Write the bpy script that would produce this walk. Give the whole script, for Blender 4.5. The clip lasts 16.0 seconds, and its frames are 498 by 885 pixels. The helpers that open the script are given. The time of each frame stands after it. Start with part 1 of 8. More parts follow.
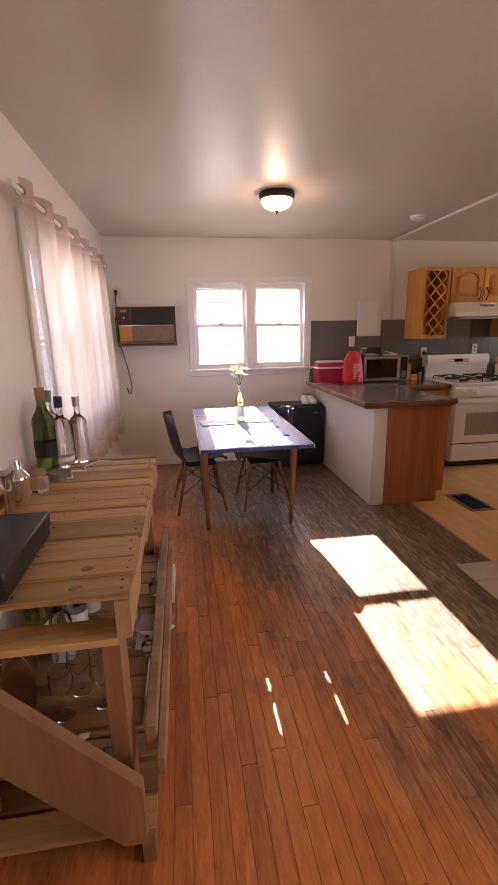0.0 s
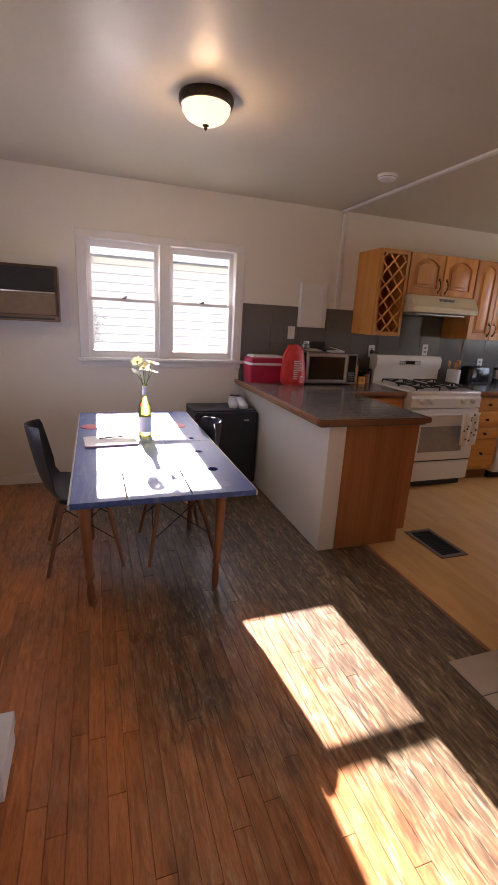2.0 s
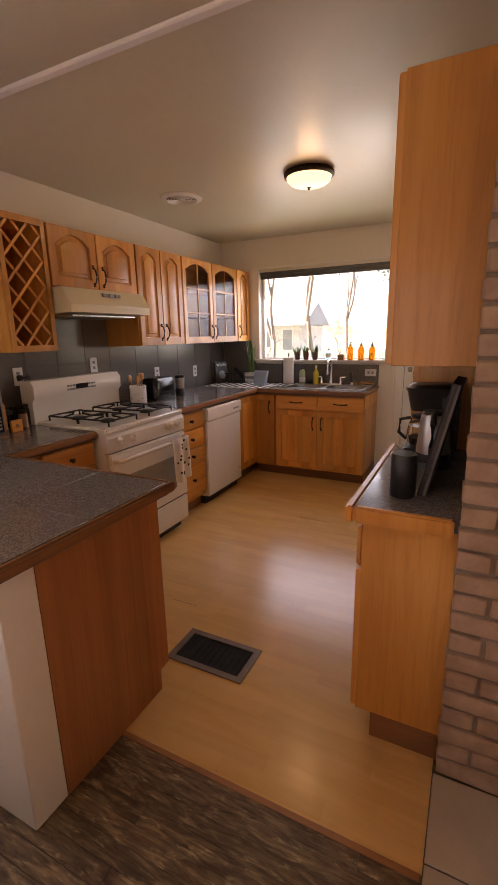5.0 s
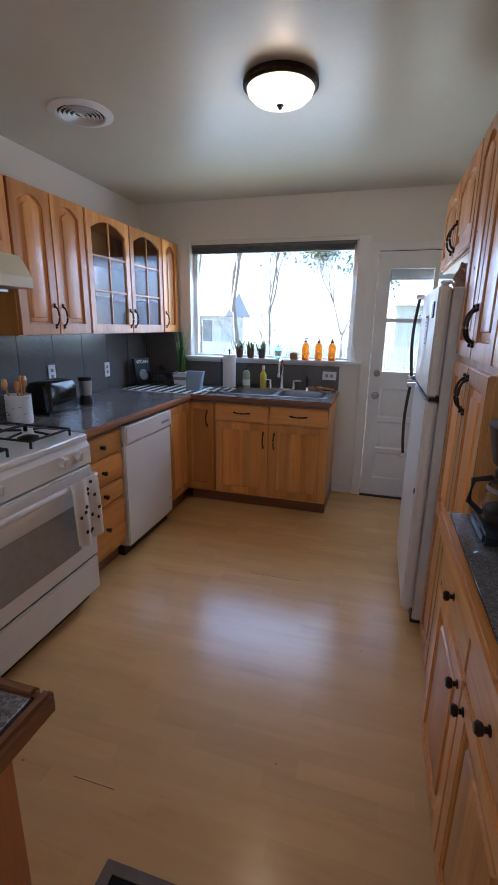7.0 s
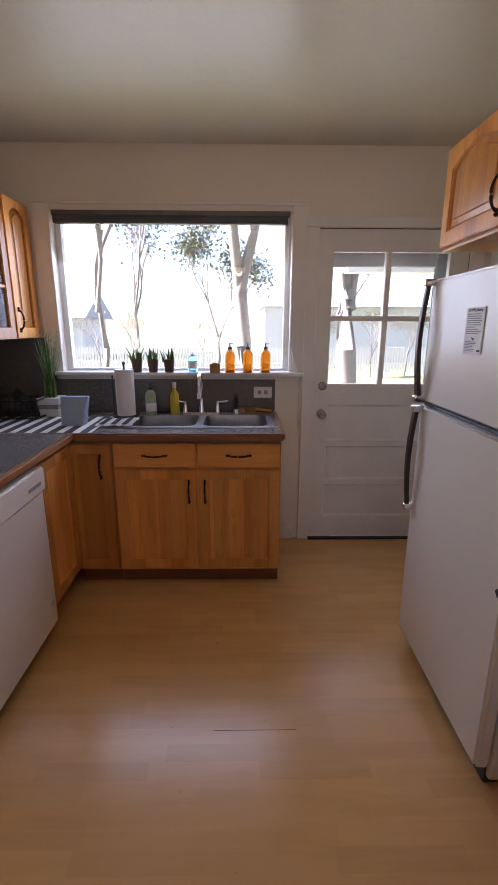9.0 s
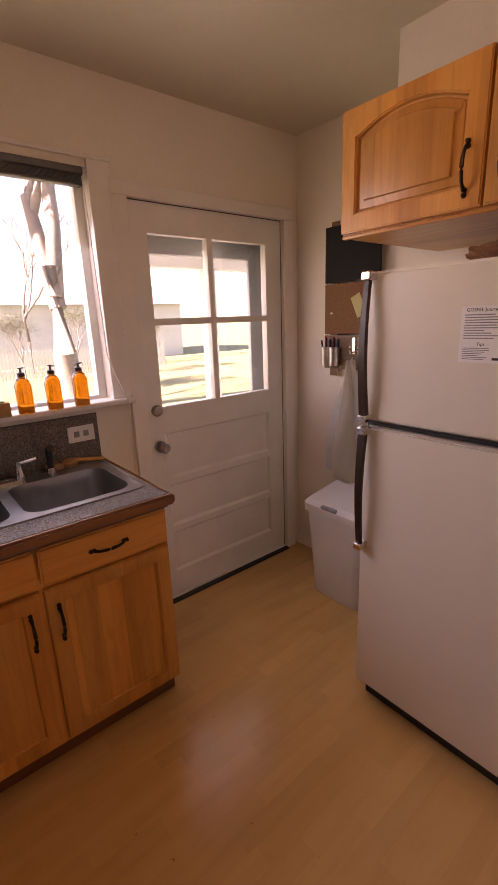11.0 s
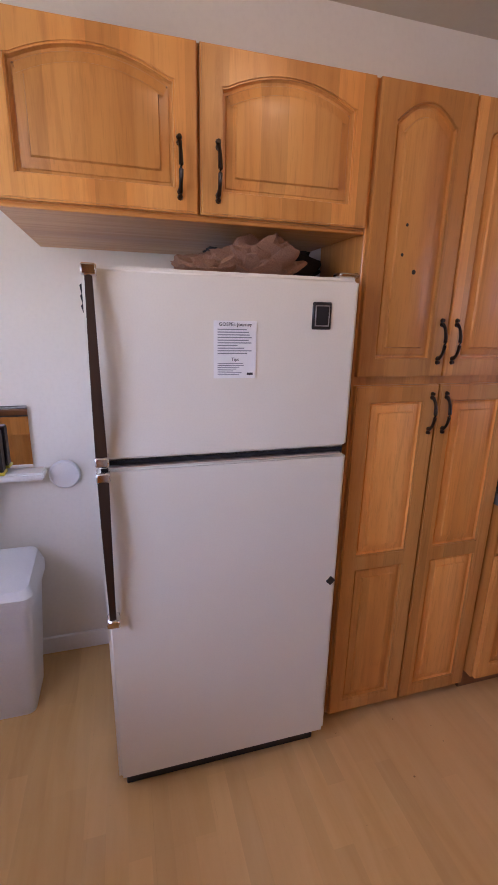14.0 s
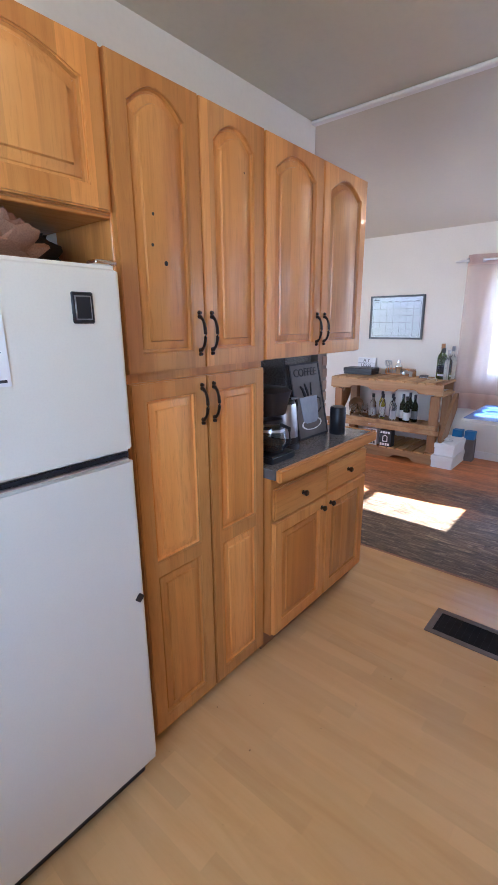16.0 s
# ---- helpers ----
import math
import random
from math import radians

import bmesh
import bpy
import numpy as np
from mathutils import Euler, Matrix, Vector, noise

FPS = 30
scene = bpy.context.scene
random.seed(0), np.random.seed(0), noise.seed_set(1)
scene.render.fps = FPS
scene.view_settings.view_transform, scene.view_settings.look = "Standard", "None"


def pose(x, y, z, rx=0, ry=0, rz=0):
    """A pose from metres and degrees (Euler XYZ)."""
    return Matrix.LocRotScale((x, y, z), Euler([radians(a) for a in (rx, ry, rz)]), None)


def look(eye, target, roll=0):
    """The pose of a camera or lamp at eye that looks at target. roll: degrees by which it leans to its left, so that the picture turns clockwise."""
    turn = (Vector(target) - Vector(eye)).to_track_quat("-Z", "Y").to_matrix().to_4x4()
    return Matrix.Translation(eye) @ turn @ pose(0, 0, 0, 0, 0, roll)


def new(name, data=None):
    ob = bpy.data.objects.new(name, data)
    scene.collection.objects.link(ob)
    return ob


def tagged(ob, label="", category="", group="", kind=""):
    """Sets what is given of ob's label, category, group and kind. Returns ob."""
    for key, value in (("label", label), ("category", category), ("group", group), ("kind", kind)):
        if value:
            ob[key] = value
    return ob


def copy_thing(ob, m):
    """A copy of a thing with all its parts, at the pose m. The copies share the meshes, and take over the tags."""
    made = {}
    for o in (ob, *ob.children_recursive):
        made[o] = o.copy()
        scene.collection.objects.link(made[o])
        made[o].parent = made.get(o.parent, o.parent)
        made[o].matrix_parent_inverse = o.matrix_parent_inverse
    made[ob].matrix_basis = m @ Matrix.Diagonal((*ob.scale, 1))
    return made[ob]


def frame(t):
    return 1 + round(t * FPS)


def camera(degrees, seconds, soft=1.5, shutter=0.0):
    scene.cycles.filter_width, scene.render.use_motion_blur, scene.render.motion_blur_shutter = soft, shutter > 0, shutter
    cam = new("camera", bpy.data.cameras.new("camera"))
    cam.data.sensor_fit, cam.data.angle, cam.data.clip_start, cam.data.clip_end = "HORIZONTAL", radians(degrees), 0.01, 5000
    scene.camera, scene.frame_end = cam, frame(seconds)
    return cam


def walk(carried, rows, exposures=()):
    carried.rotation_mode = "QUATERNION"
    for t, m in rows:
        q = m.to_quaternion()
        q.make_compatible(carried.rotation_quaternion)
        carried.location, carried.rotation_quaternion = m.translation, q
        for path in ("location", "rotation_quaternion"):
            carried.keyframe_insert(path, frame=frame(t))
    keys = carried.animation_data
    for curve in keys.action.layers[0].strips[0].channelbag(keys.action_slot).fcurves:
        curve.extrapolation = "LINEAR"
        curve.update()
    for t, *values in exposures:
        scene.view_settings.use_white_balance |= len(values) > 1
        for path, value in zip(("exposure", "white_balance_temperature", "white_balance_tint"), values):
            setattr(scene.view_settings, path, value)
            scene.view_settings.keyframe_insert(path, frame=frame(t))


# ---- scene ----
cam = camera(59.0, 16.0, soft=1.1)
PATH = [
    (0, (0.130, 0.172, 1.468), (0.415, 2.09, 0.982), -1.0),
    (0.3, (0.153, 0.294, 1.461), (0.427, 2.213, 0.968), -0.5),
    (0.5, (0.168, 0.393, 1.458), (0.455, 2.31, 0.964), -0.4),
    (1, (0.210, 0.68, 1.446), (0.638, 2.565, 0.929), 0.9),
    (1.5, (0.292, 0.98, 1.460), (0.737, 2.85, 0.912), 1.7),
    (2, (0.334, 1.24, 1.449), (0.982, 3.053, 0.908), 3.2),
    (2.5, (0.364, 1.469, 1.449), (1.218, 3.202, 0.931), 2.8),
    (3, (0.449, 1.70, 1.445), (1.423, 3.374, 0.949), 1.4),
    (3.5, (0.571, 1.893, 1.444), (1.764, 3.425, 0.969), 0.5),
    (4, (0.724, 2.128, 1.433), (2.149, 3.453, 0.971), 0.8),
    (4.2, (0.794, 2.196, 1.443), (2.305, 3.421, 0.981), 0.0),
    (6.5, (1.673, 2.958, 1.430), (3.525, 3.523, 0.928), 1.1),
    (7, (1.917, 3.030, 1.438), (3.774, 3.561, 0.921), 0.9),
    (7.5, (2.132, 3.112, 1.415), (4.007, 3.562, 0.883), 0.6),
    (8, (2.39, 3.267, 1.414), (4.296, 3.588, 0.888), 0.9),
    (8.2, (2.492, 3.322, 1.404), (4.404, 3.61, 0.880), 0.95),
    (10.3, (3.495, 3.876, 1.485), (5.272, 3.112, 0.976), -0.4),
    (10.5, (3.584, 3.918, 1.483), (5.317, 3.064, 0.967), -0.2),
    (11, (3.788, 4.031, 1.483), (5.281, 2.813, 0.946), -2.1),
    (11.5, (3.967, 4.012, 1.483), (5.220, 2.559, 0.919), -0.3),
    (12, (4.098, 3.991, 1.481), (5.169, 2.401, 0.914), 0.7),
    (12.5, (4.27, 3.985, 1.499), (4.968, 2.199, 0.931), -1.2),
    (13, (4.392, 3.989, 1.496), (4.686, 2.098, 0.916), 0.7),
    (13.5, (4.497, 3.953, 1.496), (4.396, 2.038, 0.928), -0.6),
    (14, (4.587, 3.934, 1.498), (4.051, 2.083, 0.963), 1.2),
    (14.5, (4.674, 3.914, 1.49), (3.685, 2.256, 0.966), -0.6),
    (15, (4.682, 3.845, 1.485), (3.448, 2.363, 0.955), 0.2),
    (15.5, (4.662, 3.81, 1.486), (3.318, 2.429, 0.955), -0.7),
    (16, (4.633, 3.795, 1.475), (3.162, 2.545, 0.953), -0.5),
]
EXPOSE = [(0, 3.70, 6900, 37), (1.5, 3.57, 6450, 32), (2.5, 3.06, 6650, 29), (3.5, 3.1, 7050, 31), (4.2, 3.46, 9600, 46), (6.3, 3.42, 5050, 20), (8.2, 3.26, 5200, 22),
          (10.3, 3.06, 8000, 54), (11.5, 3.26, 8300, 52), (12.0, 3.40, 8000, 46), (12.5, 3.61, 7900, 43), (13.0, 3.79, 7600, 41), (13.5, 3.74, 6300, 42), (15, 4.02, 5550, 30), (16, 4.30, 4950, 19)]
walk(cam, [(t, look(eye, target, roll)) for t, eye, target, roll in PATH], EXPOSE)

# ---- world, sun, sky ----
SUN_EL, SUN_AZ = 27.2, 0.15   # the sun stands beyond the dining window
world = bpy.data.worlds.new("world")
scene.world = world
world.use_nodes = True
wn = world.node_tree
wn.nodes.clear()
sky = wn.nodes.new("ShaderNodeTexSky")
sky.sky_type, sky.sun_disc = "NISHITA", False
sky.sun_elevation, sky.sun_rotation = radians(SUN_EL), radians(SUN_AZ)
bg = wn.nodes.new("ShaderNodeBackground")
bg.inputs["Strength"].default_value = 0.065
wo = wn.nodes.new("ShaderNodeOutputWorld")
wn.links.new(sky.outputs[0], bg.inputs[0])
wn.links.new(bg.outputs[0], wo.inputs[0])


def lamp(name, kind, m, power, color=(1, 1, 1), size=1.0, size_y=None):
    data = bpy.data.lights.new(name, kind)
    data.energy, data.color = power, color
    if kind == "AREA":
        data.shape, data.size, data.size_y = "RECTANGLE", size, size_y or size
    elif kind == "SUN":
        data.angle = radians(size)
    else:
        data.shadow_soft_size = size
    ob = new(name, data)
    ob.matrix_world = m
    return ob


lamp("sun", "SUN", look((0, 0, 0), (math.sin(radians(SUN_AZ)) * -1, -1, -math.tan(radians(SUN_EL)))), 5.0, (1, 0.95, 0.88), 0.4)
# daylight that enters by the three windows and the glazed door
lamp("daylight_kitchen", "AREA", look((5.93, 3.96, 1.62), (4.9, 3.96, 0.80)), 1.9, (0.72, 0.86, 1.0), 1.36, 0.88)
lamp("daylight_door", "AREA", look((5.90, 2.64, 1.48), (4.9, 2.64, 1.1)), 0.18, (0.85, 0.93, 1.0), 0.66, 0.74)
lamp("daylight_dining", "AREA", look((0.90, 5.42, 1.53), (0.90, 4.4, 0.8)), 0.65, (0.90, 0.95, 1.0), 1.1, 0.82)
lamp("daylight_side", "AREA", look((-0.86, 3.5, 1.45), (0.5, 3.5, 0.75)), 0.72, (0.95, 0.96, 1.0), 1.5, 1.15)
# fill for the bar and dining side, added at an unseen opening in wall_hearth
lamp("daylight_living", "AREA", look((2.62, 0.15, 1.5), (1.2, 0.15, 1.20)), 1.75, (1.0, 0.96, 0.90), 1.4, 1.0)

# ---- materials ----
MATS = {}


def tree(name):
    m = bpy.data.materials.new(name)
    m.use_nodes = True
    MATS[name] = m
    return m, m.node_tree, m.node_tree.nodes["Principled BSDF"]


def coords(nt, kind, scale):
    if kind == "World":
        src = nt.nodes.new("ShaderNodeNewGeometry").outputs["Position"]
    else:
        src = nt.nodes.new("ShaderNodeTexCoord").outputs["Object"]
    mp = nt.nodes.new("ShaderNodeMapping")
    mp.inputs["Scale"].default_value = scale
    nt.links.new(src, mp.inputs[0])
    return mp.outputs[0]


def noise_of(nt, vec, scale, detail=4.0, rough=0.55, distort=0.0):
    n = nt.nodes.new("ShaderNodeTexNoise")
    n.inputs["Scale"].default_value, n.inputs["Detail"].default_value = scale, detail
    n.inputs["Roughness"].default_value, n.inputs["Distortion"].default_value = rough, distort
    nt.links.new(vec, n.inputs["Vector"])
    return n.outputs[0]


def ramp_of(nt, fac, stops):
    r = nt.nodes.new("ShaderNodeValToRGB")
    while len(r.color_ramp.elements) < len(stops):
        r.color_ramp.elements.new(0.5)
    for e, (p, c) in zip(r.color_ramp.elements, stops):
        e.position, e.color = p, (*c, 1)
    nt.links.new(fac, r.inputs[0])
    return r.outputs[0]


def mix_of(nt, fac, a, b, mode="MIX"):
    x = nt.nodes.new("ShaderNodeMix")
    x.data_type, x.blend_type = "RGBA", mode
    for key, v in ((0, fac), (6, a), (7, b)):
        if isinstance(v, (int, float)):
            x.inputs[key].default_value = v
        elif isinstance(v, tuple):
            x.inputs[key].default_value = (*v, 1)
        else:
            nt.links.new(v, x.inputs[key])
    return x.outputs[2]


def map_of(nt, v, a, b, c, d):
    x = nt.nodes.new("ShaderNodeMapRange")
    for i, k in enumerate((a, b, c, d)):
        x.inputs[i + 1].default_value = k
    nt.links.new(v, x.inputs[0])
    return x.outputs[0]


def bump_of(nt, bsdf, height, strength, dist=0.002):
    b = nt.nodes.new("ShaderNodeBump")
    b.inputs["Strength"].default_value, b.inputs["Distance"].default_value = strength, dist
    nt.links.new(height, b.inputs["Height"])
    nt.links.new(b.outputs[0], bsdf.inputs["Normal"])


def pbr(name, c1, c2, rough=0.5, metal=0.0, scale=6.0, fine=90.0, bump=0.1, coord="Object", coat=0.0, spread=0.08):
    """A plain surface with mottling at two scales."""
    m, nt, b = tree(name)
    v = coords(nt, coord, (1, 1, 1))
    big, small = noise_of(nt, v, scale, 5), noise_of(nt, v, fine, 3)
    col = ramp_of(nt, big, [(0.35, c1), (0.68, c2)])
    dark = tuple(x * 0.86 for x in c1)
    col = mix_of(nt, map_of(nt, small, 0.45, 0.75, 0.0, 0.2), col, dark)
    nt.links.new(col, b.inputs["Base Color"])
    lo, hi = max(0.02, rough - spread), min(1, rough + spread)
    if lo < 0.28 < hi:
        lo, hi = (0.285, hi) if rough > 0.25 else (lo, 0.265)
    nt.links.new(map_of(nt, big, 0.3, 0.7, lo, hi), b.inputs["Roughness"])
    b.inputs["Metallic"].default_value, b.inputs["Coat Weight"].default_value = metal, coat
    if bump:
        bump_of(nt, b, small, bump)
    return m


def wood(name, light, mid, dark, grain=(14, 14, 0.9), rough=0.38, knots=0.0, bump=0.12, vary=0.25, coat=0.0, coord="Object", stave=None):
    """Sawn wood, its grain along the axis with the small scale; each object takes a tone of its own."""
    m, nt, b = tree(name)
    info = nt.nodes.new("ShaderNodeObjectInfo")
    base = nt.nodes.new("ShaderNodeNewGeometry").outputs["Position"] if coord == "World" else nt.nodes.new("ShaderNodeTexCoord").outputs["Object"]
    off = nt.nodes.new("ShaderNodeVectorMath")
    off.operation = "MULTIPLY_ADD"
    comb = nt.nodes.new("ShaderNodeCombineXYZ")
    for i in range(3):
        nt.links.new(info.outputs["Random"], comb.inputs[i])
    off.inputs[1].default_value = (7.3, 5.1, 9.7)
    nt.links.new(comb.outputs[0], off.inputs[0])
    nt.links.new(base, off.inputs[2])
    mp = nt.nodes.new("ShaderNodeMapping")
    mp.inputs["Scale"].default_value = grain
    nt.links.new(off.outputs[0], mp.inputs[0])
    v = mp.outputs[0]
    broad = noise_of(nt, v, 0.55, 3, 0.5, 0.6)
    lines = noise_of(nt, v, 3.2, 6, 0.62, 0.9)
    pores = noise_of(nt, v, 16, 3, 0.6)
    col = ramp_of(nt, broad, [(0.32, light), (0.55, mid), (0.78, dark)])
    col = mix_of(nt, map_of(nt, lines, 0.48, 0.72, 0.0, 0.44), col, dark)
    col = mix_of(nt, map_of(nt, pores, 0.55, 0.8, 0.0, 0.30), col, tuple(x * 0.6 for x in dark))
    if knots:
        vor = nt.nodes.new("ShaderNodeTexVoronoi")
        vor.inputs["Scale"].default_value = 0.33
        nt.links.new(v, vor.inputs["Vector"])
        col = mix_of(nt, map_of(nt, vor.outputs["Distance"], 0.02, 0.16, knots, 0.0), col, (0.06, 0.02, 0.008))
    tone = map_of(nt, info.outputs["Random"], 0, 1, 1 - vary, 1 + vary * 0.6)
    if stave:
        # glued staves, each of its own tone
        sc = nt.nodes.new("ShaderNodeVectorMath")
        sc.operation = "MULTIPLY"
        sc.inputs[1].default_value = stave
        nt.links.new(off.outputs[0], sc.inputs[0])
        fl = nt.nodes.new("ShaderNodeVectorMath")
        fl.operation = "FLOOR"
        nt.links.new(sc.outputs[0], fl.inputs[0])
        wn_ = nt.nodes.new("ShaderNodeTexWhiteNoise")
        nt.links.new(fl.outputs[0], wn_.inputs["Vector"])
        mul = nt.nodes.new("ShaderNodeMath")
        mul.operation = "MULTIPLY"
        nt.links.new(tone, mul.inputs[0])
        nt.links.new(map_of(nt, wn_.outputs["Value"], 0, 1, 0.83, 1.10), mul.inputs[1])
        tone = mul.outputs[0]
    hsv = nt.nodes.new("ShaderNodeHueSaturation")
    nt.links.new(tone, hsv.inputs["Value"])
    nt.links.new(col, hsv.inputs["Color"])
    nt.links.new(hsv.outputs[0], b.inputs["Base Color"])
    nt.links.new(map_of(nt, lines, 0.3, 0.7, max(0.285, rough - 0.07), max(0.36, rough + 0.1)), b.inputs["Roughness"])
    b.inputs["Coat Weight"].default_value = coat
    bump_of(nt, b, lines, bump, 0.001)
    return m


def glow(name, color, strength):
    m, nt, b = tree(name)
    b.inputs["Base Color"].default_value = (*color, 1)
    b.inputs["Emission Color"].default_value, b.inputs["Emission Strength"].default_value = (*color, 1), strength
    return m


def glassy(name, color=(1, 1, 1), rough=0.0, ior=1.45):
    m, nt, b = tree(name)
    b.inputs["Base Color"].default_value, b.inputs["Roughness"].default_value = (*color, 1), rough
    b.inputs["Transmission Weight"].default_value, b.inputs["IOR"].default_value = 1.0, ior
    return m


def pane_glass(name, least=0.07, most=0.9, tint=(0.96, 0.98, 0.98)):
    """Thin window glass: clear, with a faint mirror by Fresnel."""
    m, nt, b = tree(name)
    nt.nodes.remove(b)
    out = nt.nodes["Material Output"]
    clear, gloss = nt.nodes.new("ShaderNodeBsdfTransparent"), nt.nodes.new("ShaderNodeBsdfGlossy")
    clear.inputs[0].default_value, gloss.inputs["Roughness"].default_value = (*tint, 1), 0.01
    lw, mx, pw = nt.nodes.new("ShaderNodeLayerWeight"), nt.nodes.new("ShaderNodeMixShader"), nt.nodes.new("ShaderNodeMath")
    lw.inputs[0].default_value, pw.operation = 0.5, "POWER"
    pw.inputs[1].default_value = 3.0
    nt.links.new(lw.outputs["Facing"], pw.inputs[0])
    nt.links.new(map_of(nt, pw.outputs[0], 0, 1, least, most), mx.inputs[0])
    nt.links.new(clear.outputs[0], mx.inputs[1])
    nt.links.new(gloss.outputs[0], mx.inputs[2])
    nt.links.new(mx.outputs[0], out.inputs[0])
    return m


def sheer(name, color, hold):
    """Thin cloth that lets light through."""
    m, nt, b = tree(name)
    nt.nodes.remove(b)
    out = nt.nodes["Material Output"]
    v = coords(nt, "Object", (1, 1, 1))
    weave = noise_of(nt, v, 260, 2)
    d, tl, tr = (nt.nodes.new("ShaderNodeBsdf" + k) for k in ("Diffuse", "Translucent", "Transparent"))
    for s in (d, tl):
        s.inputs[0].default_value = (*color, 1)
    m1, m2 = nt.nodes.new("ShaderNodeMixShader"), nt.nodes.new("ShaderNodeMixShader")
    m1.inputs[0].default_value = 0.55
    nt.links.new(d.outputs[0], m1.inputs[1])
    nt.links.new(tl.outputs[0], m1.inputs[2])
    nt.links.new(map_of(nt, weave, 0.3, 0.7, hold - 0.12, hold + 0.12), m2.inputs[0])
    nt.links.new(tr.outputs[0], m2.inputs[1])
    nt.links.new(m1.outputs[0], m2.inputs[2])
    nt.links.new(m2.outputs[0], out.inputs[0])
    return m


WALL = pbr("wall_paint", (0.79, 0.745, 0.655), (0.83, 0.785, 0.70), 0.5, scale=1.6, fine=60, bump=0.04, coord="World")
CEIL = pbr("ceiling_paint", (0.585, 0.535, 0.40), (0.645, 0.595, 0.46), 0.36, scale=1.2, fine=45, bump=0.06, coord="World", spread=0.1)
TRIM = pbr("trim_paint", (0.80, 0.78, 0.74), (0.85, 0.83, 0.80), 0.36, scale=4, fine=70, bump=0.08)
DOORP = pbr("door_paint", (0.78, 0.77, 0.74), (0.84, 0.83, 0.80), 0.33, scale=5, fine=60, bump=0.10)
MAPLE = wood("cabinet_wood", (0.79, 0.39, 0.105), (0.71, 0.305, 0.064), (0.45, 0.155, 0.030), (11, 11, 0.7), 0.30, knots=0.0, coat=0.12, stave=(14, 0, 0))
MAPLE_K = wood("cabinet_wood_knotty", (0.79, 0.39, 0.105), (0.71, 0.305, 0.064), (0.45, 0.16, 0.032), (11, 11, 1.1), 0.30, knots=0.7, coat=0.12, stave=(12, 0, 0))
MAPLE_X = wood("cabinet_wood_across", (0.79, 0.39, 0.105), (0.71, 0.305, 0.064), (0.45, 0.155, 0.030), (0.7, 11, 11), 0.30, coat=0.12)
PANELW = wood("end_panel_wood", (0.52, 0.215, 0.082), (0.44, 0.17, 0.060), (0.31, 0.105, 0.038), (14, 14, 0.5), 0.33, coat=0.25, stave=(9, 0, 0))
EDGE = wood("counter_edge_wood", (0.36, 0.17, 0.07), (0.28, 0.12, 0.05), (0.17, 0.07, 0.03), (1.0, 1.0, 14), 0.35)
PALLET = wood("pallet_wood", (0.60, 0.37, 0.155), (0.47, 0.265, 0.098), (0.23, 0.10, 0.034), (1.3, 12, 12), 0.62, knots=0.9, bump=0.6, vary=0.42)
PALLET_Y = wood("pallet_wood_along", (0.54, 0.34, 0.165), (0.44, 0.255, 0.112), (0.28, 0.135, 0.054), (1.0, 14, 14), 0.6, knots=0.4, bump=0.35, vary=0.3)
POST = wood("post_wood", (0.42, 0.235, 0.10), (0.35, 0.18, 0.072), (0.24, 0.11, 0.042), (12, 12, 0.8), 0.55, knots=0.4, bump=0.25)
LEGW = wood("leg_wood", (0.33, 0.15, 0.07), (0.25, 0.105, 0.045), (0.13, 0.05, 0.02), (16, 16, 1.2), 0.38)
BLACK = pbr("black_plastic", (0.012, 0.012, 0.014), (0.02, 0.02, 0.022), 0.38, scale=8, fine=120, bump=0.05)
SHELLB = pbr("black_shell_plastic", (0.012, 0.013, 0.017), (0.022, 0.023, 0.028), 0.42, scale=5, fine=160, bump=0.05)
GLOSSB = pbr("black_glass_panel", (0.008, 0.008, 0.009), (0.012, 0.012, 0.013), 0.10, scale=8, fine=100, bump=0.0)
IRON = pbr("cast_iron", (0.015, 0.015, 0.016), (0.03, 0.03, 0.03), 0.55, 0.3, scale=20, fine=150, bump=0.3)
BRONZE = pbr("dark_bronze", (0.035, 0.026, 0.02), (0.07, 0.05, 0.035), 0.30, 0.85, scale=30, fine=150, bump=0.1)
CHROME = pbr("chrome", (0.75, 0.75, 0.76), (0.82, 0.82, 0.83), 0.12, 1.0, scale=12, fine=120, bump=0.0)
STEEL = pbr("brushed_steel", (0.50, 0.50, 0.50), (0.62, 0.62, 0.62), 0.32, 1.0, scale=20, fine=200, bump=0.05)
WHITE = pbr("white_enamel", (0.78, 0.76, 0.71), (0.82, 0.80, 0.76), 0.25, scale=3, fine=80, bump=0.02, coat=0.3)
FRIDGE = pbr("cream_enamel", (0.74, 0.705, 0.60), (0.78, 0.745, 0.64), 0.32, scale=1.5, fine=200, bump=0.025, coat=0.15)
ALMOND = pbr("almond_enamel", (0.70, 0.62, 0.42), (0.74, 0.66, 0.47), 0.35, scale=3, fine=90, bump=0.02)
WPLAST = pbr("white_plastic", (0.74, 0.74, 0.74), (0.80, 0.80, 0.79), 0.38, scale=4, fine=120, bump=0.06)
LAMPW = glow("lamp_bowl_glow", (1.0, 0.78, 0.40), 0.18)
RUBBER = pbr("dark_rubber", (0.02, 0.018, 0.016), (0.035, 0.03, 0.028), 0.7, scale=12, bump=0.1)
PANE = pane_glass("window_glass")
CABPANE = pane_glass("cabinet_glass", 0.03, 0.16, (0.74, 0.76, 0.76))
CLEAR = glassy("clear_glass", (0.97, 0.99, 0.98))
GREENG = glassy("green_bottle_glass", (0.13, 0.19, 0.03))
DARKG = glassy("dark_bottle_glass", (0.05, 0.07, 0.03))
AMBER = glassy("amber_glass", (0.52, 0.15, 0.008))
YELG = glassy("yellow_green_glass", (0.75, 0.70, 0.12))
